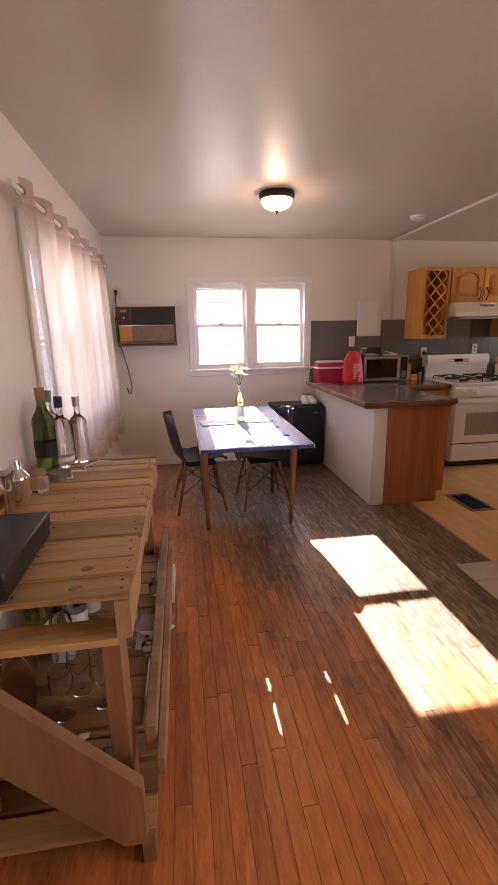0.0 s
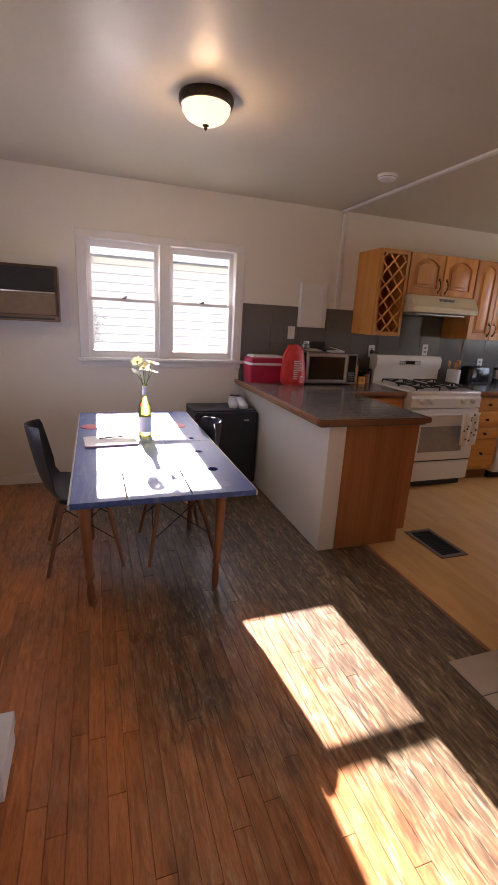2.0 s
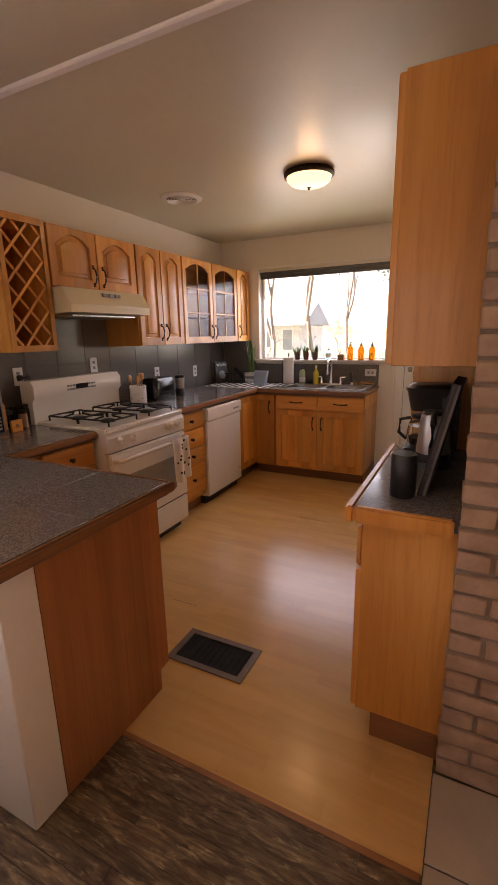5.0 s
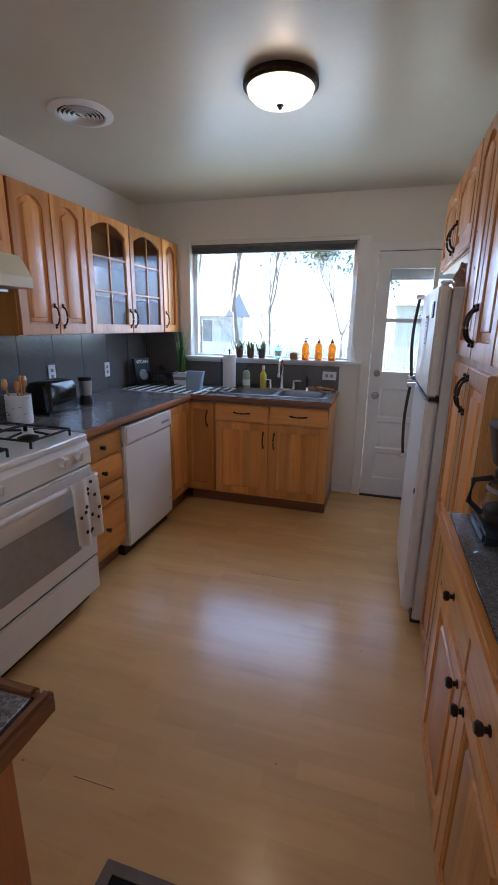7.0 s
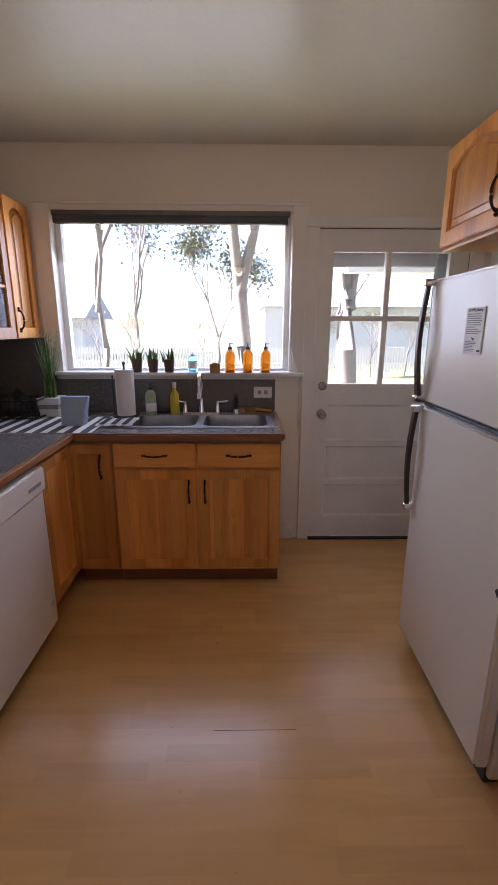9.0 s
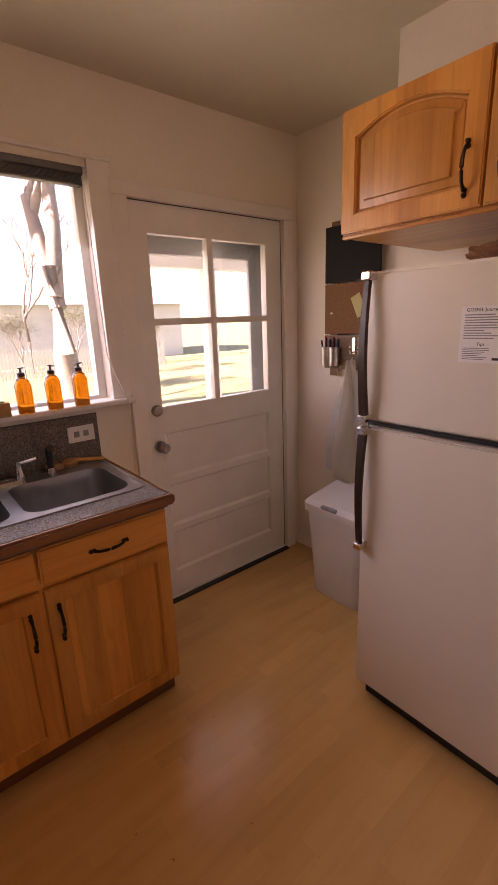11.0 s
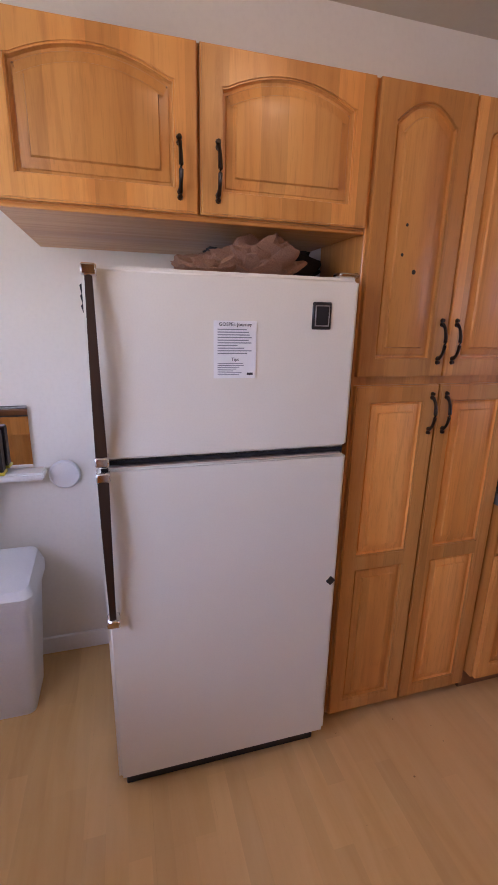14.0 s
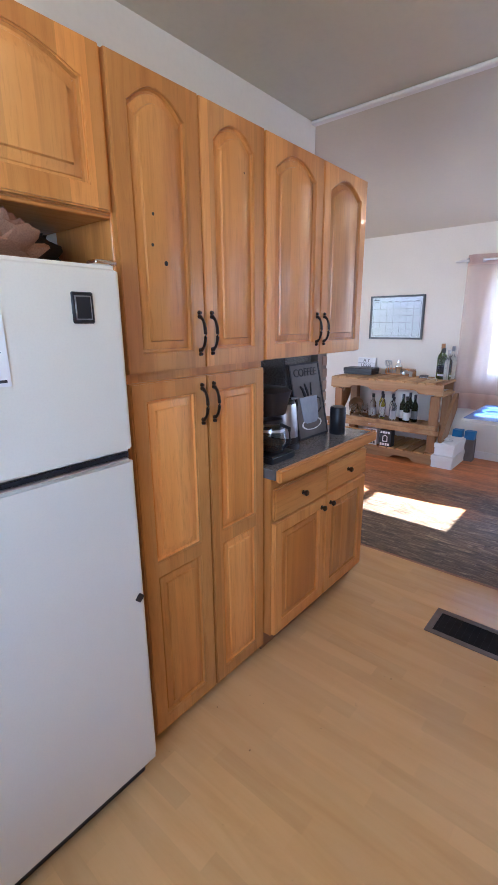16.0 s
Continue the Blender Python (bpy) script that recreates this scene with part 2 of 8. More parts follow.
PAPER = pbr("paper", (0.80, 0.80, 0.79), (0.84, 0.84, 0.83), 0.7, scale=8, bump=0.05)
INK = pbr("printed_ink", (0.03, 0.03, 0.035), (0.05, 0.05, 0.05), 0.7, scale=20, bump=0.0)
GREYINK = pbr("grey_print", (0.22, 0.23, 0.25), (0.30, 0.31, 0.33), 0.7, scale=20, bump=0.0)
CARD = pbr("brown_cardboard", (0.36, 0.20, 0.11), (0.42, 0.25, 0.14), 0.8, scale=10, bump=0.2)
REDP = pbr("red_plastic", (0.42, 0.015, 0.05), (0.50, 0.025, 0.07), 0.36, scale=6, fine=150, bump=0.05)
REDBAG = pbr("red_bag_film", (0.68, 0.03, 0.03), (0.80, 0.07, 0.06), 0.34, scale=12, fine=80, bump=0.3)
MIRROR = pbr("mirror_silver", (0.92, 0.92, 0.92), (0.93, 0.93, 0.93), 0.02, 1.0, scale=5, bump=0.0, spread=0.0)


def granite(name, c1, c2, c3, rough, joints=False):
    """Speckled stone tile."""
    m, nt, b = tree(name)
    v = coords(nt, "World", (1, 1, 1))
    vor = nt.nodes.new("ShaderNodeTexVoronoi")
    vor.inputs["Scale"].default_value = 240
    nt.links.new(v, vor.inputs["Vector"])
    cell = nt.nodes.new("ShaderNodeSeparateColor")
    nt.links.new(vor.outputs["Color"], cell.inputs[0])
    col = ramp_of(nt, cell.outputs[0], [(0.15, c1), (0.5, c2), (0.9, c3)])
    n = noise_of(nt, v, 3.5, 5)
    col = mix_of(nt, map_of(nt, n, 0.4, 0.7, 0.0, 0.5), col, c2)
    nt.links.new(col, b.inputs["Base Color"])
    nt.links.new(map_of(nt, noise_of(nt, v, 14, 4), 0.3, 0.7, rough - 0.05, rough + 0.12), b.inputs["Roughness"])
    bump_of(nt, b, cell.outputs[1], 0.03, 0.0005)
    return m


GRANITE = granite("granite_counter", (0.11, 0.102, 0.098), (0.165, 0.155, 0.148), (0.265, 0.25, 0.238), 0.12)
SPLASH = granite("backsplash_stone", (0.095, 0.090, 0.082), (0.145, 0.137, 0.125), (0.235, 0.222, 0.205), 0.14)
GROUT = pbr("grout", (0.10, 0.095, 0.09), (0.16, 0.15, 0.14), 0.85, scale=20, bump=0.2, coord="World")


def old_floor(name):
    """Narrow strip oak: varnished orange by the wall, worn grey and dark across the walkway."""
    m, nt, b = tree(name)
    info = nt.nodes.new("ShaderNodeObjectInfo")
    geo = nt.nodes.new("ShaderNodeNewGeometry")
    pos = geo.outputs["Position"]
    comb = nt.nodes.new("ShaderNodeCombineXYZ")
    rnd = nt.nodes.new("ShaderNodeMath")
    rnd.operation = "ADD"
    nt.links.new(info.outputs["Random"], rnd.inputs[0])
    nt.links.new(geo.outputs["Random Per Island"], rnd.inputs[1])
    nt.links.new(rnd.outputs[0], comb.inputs[1])
    nt.links.new(rnd.outputs[0], comb.inputs[2])
    add = nt.nodes.new("ShaderNodeVectorMath")
    add.operation = "MULTIPLY_ADD"
    add.inputs[1].default_value = (0, 13, 9)
    nt.links.new(comb.outputs[0], add.inputs[0])
    nt.links.new(pos, add.inputs[2])
    mp = nt.nodes.new("ShaderNodeMapping")
    mp.inputs["Scale"].default_value = (38, 5.5, 38)
    nt.links.new(add.outputs[0], mp.inputs[0])
    v = mp.outputs[0]
    lines, pores = noise_of(nt, v, 1.6, 6, 0.62, 0.7), noise_of(nt, v, 9, 4, 0.6)
    fresh = ramp_of(nt, lines, [(0.30, (0.66, 0.255, 0.078)), (0.52, (0.54, 0.185, 0.050)), (0.78, (0.32, 0.095, 0.025))])
    worn = ramp_of(nt, lines, [(0.28, (0.33, 0.245, 0.14)), (0.48, (0.15, 0.102, 0.057)), (0.70, (0.036, 0.024, 0.016))])
    sep = nt.nodes.new("ShaderNodeSeparateXYZ")
    nt.links.new(pos, sep.inputs[0])
    place = noise_of(nt, coords(nt, "World", (1.5, 0.8, 1)), 1.5, 5, 0.6)
    lean = nt.nodes.new("ShaderNodeMath")
    lean.operation = "MULTIPLY_ADD"
    lean.inputs[1].default_value = 0.42
    nt.links.new(sep.outputs[0], lean.inputs[0])
    ahead = nt.nodes.new("ShaderNodeMath")
    ahead.operation = "MULTIPLY_ADD"
    ahead.inputs[1].default_value = 0.17
    nt.links.new(sep.outputs[1], ahead.inputs[0])
    nt.links.new(lean.outputs[0], ahead.inputs[2])
    nt.links.new(place, lean.inputs[2])
    wear = map_of(nt, ahead.outputs[0], 0.98, 1.42, 0.0, 1.0)
    col = mix_of(nt, wear, fresh, worn)
    scuff = noise_of(nt, coords(nt, "World", (9, 2.2, 1)), 2.4, 6, 0.7)
    sc = nt.nodes.new("ShaderNodeMath")
    sc.operation = "MULTIPLY"
    nt.links.new(map_of(nt, scuff, 0.57, 0.68, 0.0, 0.7), sc.inputs[0])
    nt.links.new(map_of(nt, wear, 0.0, 1.0, 0.15, 1.0), sc.inputs[1])
    col = mix_of(nt, sc.outputs[0], col, (0.54, 0.42, 0.245))
    col = mix_of(nt, map_of(nt, pores, 0.58, 0.8, 0.0, 0.5), col, (0.03, 0.014, 0.008))
    blot = noise_of(nt, coords(nt, "World", (14, 3.2, 1)), 1.0, 7, 0.72, 0.6)
    bt = nt.nodes.new("ShaderNodeMath")
    bt.operation = "MULTIPLY"
    nt.links.new(map_of(nt, blot, 0.52, 0.66, 0.0, 0.8), bt.inputs[0])
    nt.links.new(map_of(nt, wear, 0.0, 1.0, 0.42, 1.0), bt.inputs[1])
    col = mix_of(nt, bt.outputs[0], col, (0.045, 0.024, 0.016))
    flake = noise_of(nt, coords(nt, "World", (42, 9, 1)), 1.0, 5, 0.7)
    fk = nt.nodes.new("ShaderNodeMath")
    fk.operation = "MULTIPLY"
    nt.links.new(map_of(nt, flake, 0.58, 0.68, 0.0, 0.8), fk.inputs[0])
    nt.links.new(map_of(nt, wear, 0.0, 1.0, 0.05, 1.0), fk.inputs[1])
    col = mix_of(nt, fk.outputs[0], col, (0.50, 0.39, 0.23))
    hsv = nt.nodes.new("ShaderNodeHueSaturation")
    frac = nt.nodes.new("ShaderNodeMath")
    frac.operation = "FRACT"
    nt.links.new(rnd.outputs[0], frac.inputs[0])
    nt.links.new(map_of(nt, frac.outputs[0], 0, 1, 0.80, 1.20), hsv.inputs["Value"])
    nt.links.new(col, hsv.inputs["Color"])
    nt.links.new(hsv.outputs[0], b.inputs["Base Color"])
    nt.links.new(map_of(nt, place, 0.3, 0.7, 0.30, 0.46), b.inputs["Roughness"])
    bump_of(nt, b, lines, 0.18, 0.0012)
    return m


def laminate(name):
    """Pale worn laminate, its printed staves along y."""
    m, nt, b = tree(name)
    info = nt.nodes.new("ShaderNodeObjectInfo")
    sep = nt.nodes.new("ShaderNodeSeparateXYZ")
    nt.links.new(nt.nodes.new("ShaderNodeNewGeometry").outputs["Position"], sep.inputs[0])

    def calc(op, a, k, c=0.0):
        x = nt.nodes.new("ShaderNodeMath")
        x.operation = op
        for i, v in enumerate((a, k, c)):
            if isinstance(v, (int, float)):
                x.inputs[i].default_value = v
            else:
                nt.links.new(v, x.inputs[i])
        return x.outputs[0]

    row = calc("FLOOR", calc("MULTIPLY", sep.outputs[0], 15.5), 0.0)
    w1 = nt.nodes.new("ShaderNodeTexWhiteNoise")
    w1.noise_dimensions = "1D"
    nt.links.new(row, w1.inputs["W"])
    cell = calc("FLOOR", calc("MULTIPLY_ADD", sep.outputs[1], 2.7, calc("MULTIPLY", w1.outputs["Value"], 7.0)), 0.0)
    pair = nt.nodes.new("ShaderNodeCombineXYZ")
    nt.links.new(row, pair.inputs[0])
    nt.links.new(cell, pair.inputs[1])
    w2 = nt.nodes.new("ShaderNodeTexWhiteNoise")
    nt.links.new(pair.outputs[0], w2.inputs["Vector"])
    lines = noise_of(nt, coords(nt, "World", (9, 1.1, 4.2)), 1.6, 5, 0.6, 0.6)
    patch = noise_of(nt, coords(nt, "World", (1, 1, 1)), 1.1, 4)
    col = ramp_of(nt, lines, [(0.3, (0.74, 0.465, 0.185)), (0.55, (0.70, 0.42, 0.155)), (0.8, (0.625, 0.36, 0.125))])
    col = mix_of(nt, map_of(nt, patch, 0.42, 0.66, 0.0, 0.35), col, (0.74, 0.50, 0.25))
    spots = noise_of(nt, coords(nt, "World", (1, 1, 1)), 38, 2)
    col = mix_of(nt, map_of(nt, spots, 0.745, 0.80, 0.0, 0.7), col, (0.16, 0.085, 0.04))
    scuff = noise_of(nt, coords(nt, "World", (5, 1.4, 1)), 2.2, 5, 0.65)
    col = mix_of(nt, map_of(nt, scuff, 0.55, 0.85, 0.0, 0.22), col, (0.54, 0.31, 0.12))
    hsv = nt.nodes.new("ShaderNodeHueSaturation")
    tone = calc("MULTIPLY", map_of(nt, w2.outputs["Value"], 0, 1, 0.935, 1.05), map_of(nt, info.outputs["Random"], 0, 1, 0.985, 1.015))
    nt.links.new(tone, hsv.inputs["Value"])
    nt.links.new(col, hsv.inputs["Color"])
    nt.links.new(hsv.outputs[0], b.inputs["Base Color"])
    nt.links.new(map_of(nt, patch, 0.3, 0.7, 0.19, 0.262), b.inputs["Roughness"])
    bump_of(nt, b, noise_of(nt, coords(nt, "World", (1, 1, 1)), 5, 3), 0.05, 0.002)
    return m


OAK, LAMI = old_floor("strip_floor_wood"), laminate("laminate_floor")
BRICKM = pbr("painted_brick", (0.34, 0.22, 0.15), (0.46, 0.32, 0.23), 0.75, scale=14, fine=90, bump=0.5, coord="World")
MORTAR = pbr("mortar", (0.22, 0.17, 0.13), (0.30, 0.24, 0.19), 0.9, scale=18, bump=0.5, coord="World")
TILEM = pbr("hearth_tile", (0.46, 0.38, 0.29), (0.54, 0.46, 0.36), 0.32, scale=5, fine=60, bump=0.06, coord="World")
CLOTHW = pbr("white_cotton", (0.72, 0.70, 0.66), (0.80, 0.78, 0.75), 0.85, scale=14, fine=220, bump=0.25)
SPOT = pbr("black_dots", (0.02, 0.02, 0.02), (0.03, 0.03, 0.03), 0.8, scale=14, bump=0.0)
CURT = sheer("sheer_pink_curtain", (0.74, 0.61, 0.55), 0.55)
CURTB = sheer("curtain_hem", (0.64, 0.49, 0.43), 0.9)

# ---- mesh helpers ----


def box(bm, x0, x1, y0, y1, z0, z1, bev=0.0, seg=1):
    m = Matrix.Translation(((x0 + x1) / 2, (y0 + y1) / 2, (z0 + z1) / 2)) @ Matrix.Diagonal((abs(x1 - x0), abs(y1 - y0), abs(z1 - z0), 1))
    r = bmesh.ops.create_cube(bm, size=1, matrix=m)
    if bev:
        es = list({e for v in r["verts"] for e in v.link_edges})
        bmesh.ops.bevel(bm, geom=es, offset=bev, segments=seg, affect="EDGES", clamp_overlap=True)
    return bm


def new_box(*a, **k):
    return box(bmesh.new(), *a, **k)


def rod(bm, p, q, r0, r1=None, seg=10):
    """A round bar from p to q."""
    p, q = Vector(p), Vector(q)
    d = q - p
    m = Matrix.Translation((p + q) / 2) @ d.to_track_quat("Z", "Y").to_matrix().to_4x4()
    bmesh.ops.create_cone(bm, cap_ends=True, segments=seg, radius1=r0, radius2=r0 if r1 is None else r1, depth=d.length, matrix=m)
    return bm


def lathe(bm, prof, at=(0, 0, 0), seg=20, m=None):
    """Turns a profile of (radius, height) about z."""
    rings = []
    m = m or Matrix.Translation(at)
    for r, z in prof:
        if r < 1e-5:
            rings.append([bm.verts.new(m @ Vector((0, 0, z)))])
        else:
            rings.append([bm.verts.new(m @ Vector((r * math.cos(k * math.tau / seg), r * math.sin(k * math.tau / seg), z))) for k in range(seg)])
    for a, b in zip(rings, rings[1:]):
        for k in range(seg):
            f = [a[k % len(a)], a[(k + 1) % len(a)], b[(k + 1) % len(b)], b[k % len(b)]]
            f = [w for i, w in enumerate(f) if w not in f[:i]]
            if len(f) > 2:
                bm.faces.new(f)
    return bm


def tube(bm, pts, r, seg=8):
    """A bent round bar along points."""
    pts = [Vector(p) for p in pts]
    rings = []
    for i, p in enumerate(pts):
        d = pts[min(i + 1, len(pts) - 1)] - pts[max(i - 1, 0)]
        q = d.to_track_quat("Z", "Y")
        rr = r[i] if isinstance(r, (list, tuple)) else r
        rings.append([bm.verts.new(p + q @ Vector((rr * math.cos(k * math.tau / seg), rr * math.sin(k * math.tau / seg), 0))) for k in range(seg)])
    for a, b in zip(rings, rings[1:]):
        for k in range(seg):
            bm.faces.new((a[k], a[(k + 1) % seg], b[(k + 1) % seg], b[k]))
    bm.faces.new(rings[0][::-1])
    bm.faces.new(rings[-1])
    return bm


def slab(bm, loops, depth, m=None):
    """A plate in the x-z plane with holes: loops of (x, z), the first the outline; its front at y = 0, its back at y = depth."""
    m = m or Matrix.Identity(4)
    tmp = bmesh.new()
    es = []
    for lp in loops:
        vs = [tmp.verts.new((x, 0, z)) for x, z in lp]
        es += [tmp.edges.new((vs[i], vs[(i + 1) % len(vs)])) for i in range(len(vs))]
    r = bmesh.ops.triangle_fill(tmp, use_beauty=True, use_dissolve=False, edges=es, normal=(0, -1, 0))
    fs = [g for g in r["geom"] if isinstance(g, bmesh.types.BMFace)]
    ex = bmesh.ops.extrude_face_region(tmp, geom=fs)
    bmesh.ops.translate(tmp, verts=[g for g in ex["geom"] if isinstance(g, bmesh.types.BMVert)], vec=(0, depth, 0))
    bmesh.ops.recalc_face_normals(tmp, faces=tmp.faces)
    me = bpy.data.meshes.new("slab")
    tmp.transform(m)
    tmp.to_mesh(me)
    tmp.free()
    bm.from_mesh(me)
    bpy.data.meshes.remove(me)
    return bm


def inset(loop, d):
    """The loop (counter-clockwise in x-z) moved inwards by d."""
    out, n = [], len(loop)
    for i in range(n):
        a, b, c = Vector(loop[i - 1]), Vector(loop[i]), Vector(loop[(i + 1) % n])
        e, f = (b - a).normalized(), (c - b).normalized()
        n1, n2 = Vector((-e.y, e.x)), Vector((-f.y, f.x))
        k = n1 + n2
        k = k / max(0.3, k.dot(n1))
        out.append(tuple(b + k * d))
    return out


def raised(bm, loop, steps, m=None):
    """A moulded field: rings of the loop at (inset, y), closed at the last one."""
    m = m or Matrix.Identity(4)
    rings = [[bm.verts.new(m @ Vector((x, y, z))) for x, z in (inset(loop, d) if d else loop)] for d, y in steps]
    for a, b in zip(rings, rings[1:]):
        for i in range(len(a)):
            j = (i + 1) % len(a)
            bm.faces.new((a[i], a[j], b[j], b[i]))
    bm.faces.new(rings[-1])
    return bm


def mesh_of(name, bm, smooth=40):
    me = bpy.data.meshes.new(name)
    bmesh.ops.recalc_face_normals(bm, faces=bm.faces)
    bm.to_mesh(me)
    bm.free()
    if smooth:
        me.shade_smooth()
        me.set_sharp_from_angle(angle=radians(smooth))
    return me


def part(name, bm, material, parent, label="", at=None, smooth=40):
    ob = new(name, mesh_of(name, bm, smooth))
    ob.data.materials.append(material)
    ob.parent = parent
    if at is not None:
        ob.matrix_basis = at
    return tagged(ob, label)


def thing(name, m, label, category, group="", kind=""):
    ob = new(name)
    ob.matrix_basis = m
    ob.empty_display_size = 0.1
    return tagged(ob, label, category, group, kind)


def solo(name, bm, material, label, category="", group="", kind="", m=None, smooth=40):
    ob = new(name, mesh_of(name, bm, smooth))
    ob.data.materials.append(material)
    if m is not None:
        ob.matrix_basis = m
    return tagged(ob, label, category, group, kind)


def rect(x0, x1, z0, z1):
    return [(x0, z0), (x1, z0), (x1, z1), (x0, z1)]


def arched(x0, x1, z0, z1, rise, n=12):
    """A rectangle with a low arch on top and small shoulders, counter-clockwise."""
    s = min(0.05, (x1 - x0) * 0.12)
    pts = [(x0, z0), (x1, z0), (x1, z1 - rise)]
    xa, xb = x1 - s * 0.25, x0 + s * 0.25
    for k in range(n + 1):
        u = k / n
        x = xa + (xb - xa) * u
        pts.append((x, z1 - rise * (2 * u - 1) ** 2 * 0.96))
    pts.append((x0, z1 - rise))
    return pts


def text_mesh(body, size, depth=0.001, align="CENTER"):
    cu = bpy.data.curves.new("lettering", "FONT")
    cu.body, cu.size, cu.extrude, cu.align_x, cu.align_y = body, size, depth, align, "CENTER"
    cu.resolution_u = 3
    ob = bpy.data.objects.new("lettering", cu)
    scene.collection.objects.link(ob)
    me = bpy.data.meshes.new_from_object(ob.evaluated_get(bpy.context.evaluated_depsgraph_get()))
    bpy.data.objects.remove(ob)
    bpy.data.curves.remove(cu)
    return me


def lettering(body, size, material, parent, at, label="", depth=0.001):
    """Letters in the x-z plane, facing -y."""
    ob = new("lettering", text_mesh(body, size, depth))
    ob.data.materials.append(material)
    ob.parent = parent
    ob.matrix_basis = at @ pose(0, 0, 0, 90, 0, 0)
    return tagged(ob, label)

# ---- the large structure ----
WX, EX, NY, CZ = -0.60, 5.715, 5.15, 2.433      # west, east and north wall faces, ceiling
CT = 0.905                                       # worktop height


def wall(name, boxes, material, label):
    bm = bmesh.new()
    for b in boxes:
        box(bm, *b)
    return solo(name, bm, material, label, kind="structure", smooth=0)


wall("wall_north", [(WX - 0.18, 0.285, NY, NY + 0.18, -0.2, CZ), (1.535, EX + 0.18, NY, NY + 0.18, -0.2, CZ),
                    (0.285, 1.535, NY, NY + 0.18, -0.2, 1.06), (0.285, 1.535, NY, NY + 0.18, 2.0, CZ)], WALL, "white painted plaster wall with the dining window")
wall("wall_west", [(WX - 0.18, WX, -2.2, 2.62, -0.2, CZ), (WX - 0.18, WX, 4.42, NY, -0.2, CZ),
                   (WX - 0.18, WX, 2.62, 4.42, -0.2, 0.86), (WX - 0.18, WX, 2.62, 4.42, 2.0, CZ)], WALL, "white painted plaster wall behind the pallet bar")
wall("wall_east", [(EX, EX + 0.18, 4.67, NY, -0.2, CZ), (EX, EX + 0.18, 3.25, 4.67, -0.2, 1.13), (EX, EX + 0.18, 3.25, 4.67, 2.09, CZ),
                   (EX, EX + 0.18, 3.11, 3.25, -0.2, CZ), (EX, EX + 0.18, 2.15, 3.11, 2.02, CZ), (EX, EX + 0.18, 1.87, 2.15, -0.2, CZ)], WALL, "white painted plaster wall with the kitchen window and door")
wall("wall_south", [(3.90, EX, 1.87, 2.05, -0.2, CZ)], WALL, "white painted plaster wall of the fridge recess")
wall("wall_soffit", [(3.90, 4.852, 2.05, 2.42, 2.121, CZ)], WALL, "white plaster soffit above the fridge cabinet")
wall("wall_chimney", [(2.48, 3.90, 1.87, 2.42, -0.2, CZ)], WALL, "white painted plaster wall behind the pantry cabinets")
# the opening is out of view, added to let the fill light in
wall("wall_hearth", [(2.45, 2.6, -2.2, -0.6, -0.2, CZ), (2.45, 2.6, 0.9, 1.87, -0.2, CZ), (2.45, 2.6, -0.6, 0.9, -0.2, 0.95), (2.45, 2.6, -0.6, 0.9, 2.05, CZ)], WALL, "plain white plaster wall with an added opening for fill light")
wall("wall_back", [(WX - 0.18, 2.6, -2.38, -2.2, -0.2, CZ)], WALL, "plain white plaster wall")
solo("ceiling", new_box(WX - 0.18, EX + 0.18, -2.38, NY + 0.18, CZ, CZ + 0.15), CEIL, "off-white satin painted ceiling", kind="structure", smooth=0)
floor = solo("floor", new_box(WX - 0.18, EX + 0.18, -2.38, NY + 0.18, -0.2, -0.02), RUBBER, "dark subfloor under wood strips and laminate planks", kind="structure", smooth=0)

bm = bmesh.new()
box(bm, 2.485, 2.525, 2.42, NY, CZ - 0.018, CZ, 0.006)
solo("trim_ceiling", bm, TRIM, "white painted batten across the ceiling", kind="structure")
solo("trim_wall", new_box(2.515, 2.555, NY - 0.016, NY, 1.585, CZ - 0.018, bev=0.005), TRIM, "white painted vertical batten on the wall", kind="structure")


def baseboard(name, x0, x1, y0, y1):
    bm = bmesh.new()
    box(bm, x0, x1, y0, y1, 0, 0.085, 0.004)
    return solo(name, bm, TRIM, "white painted baseboard", kind="structure")


baseboard("baseboard", WX + 0.015, 1.67, NY - 0.015, NY)
baseboard("baseboard", WX, WX + 0.015, -2.2, NY)
baseboard("baseboard", 4.70, EX - 0.015, 2.05, 2.065)
baseboard("baseboard", EX - 0.015, EX, 3.20, 3.33)
baseboard("baseboard", EX - 0.015, EX, 2.05, 2.07)


def casing(name, m, x0, x1, z0, z1, w, sill, label, d=0.018, legs=False):
    """Flat window or door casing round an opening, local x-z plane, its face towards -y."""
    th = thing(name, m, label, "window trim", kind="structure")
    part("side_casing", new_box(x0 - w, x0, -d, 0, 0 if legs else z0, z1, bev=0.003), TRIM, th)
    part("side_casing", new_box(x1, x1 + w, -d, 0, 0 if legs else z0, z1, bev=0.003), TRIM, th)
    part("head_casing", new_box(x0 - w, x1 + w, -d, 0, z1, z1 + w * 0.8, bev=0.003), TRIM, th)
    if sill:
        part("window_sill", new_box(x0 - w - 0.02, x1 + w + 0.02, -0.055, 0.10, z0 - 0.025, z0, bev=0.006), TRIM, th)
        part("apron", new_box(x0 - w, x1 + w, -0.014, 0, z0 - 0.075, z0 - 0.025, bev=0.003), TRIM, th)
    return th


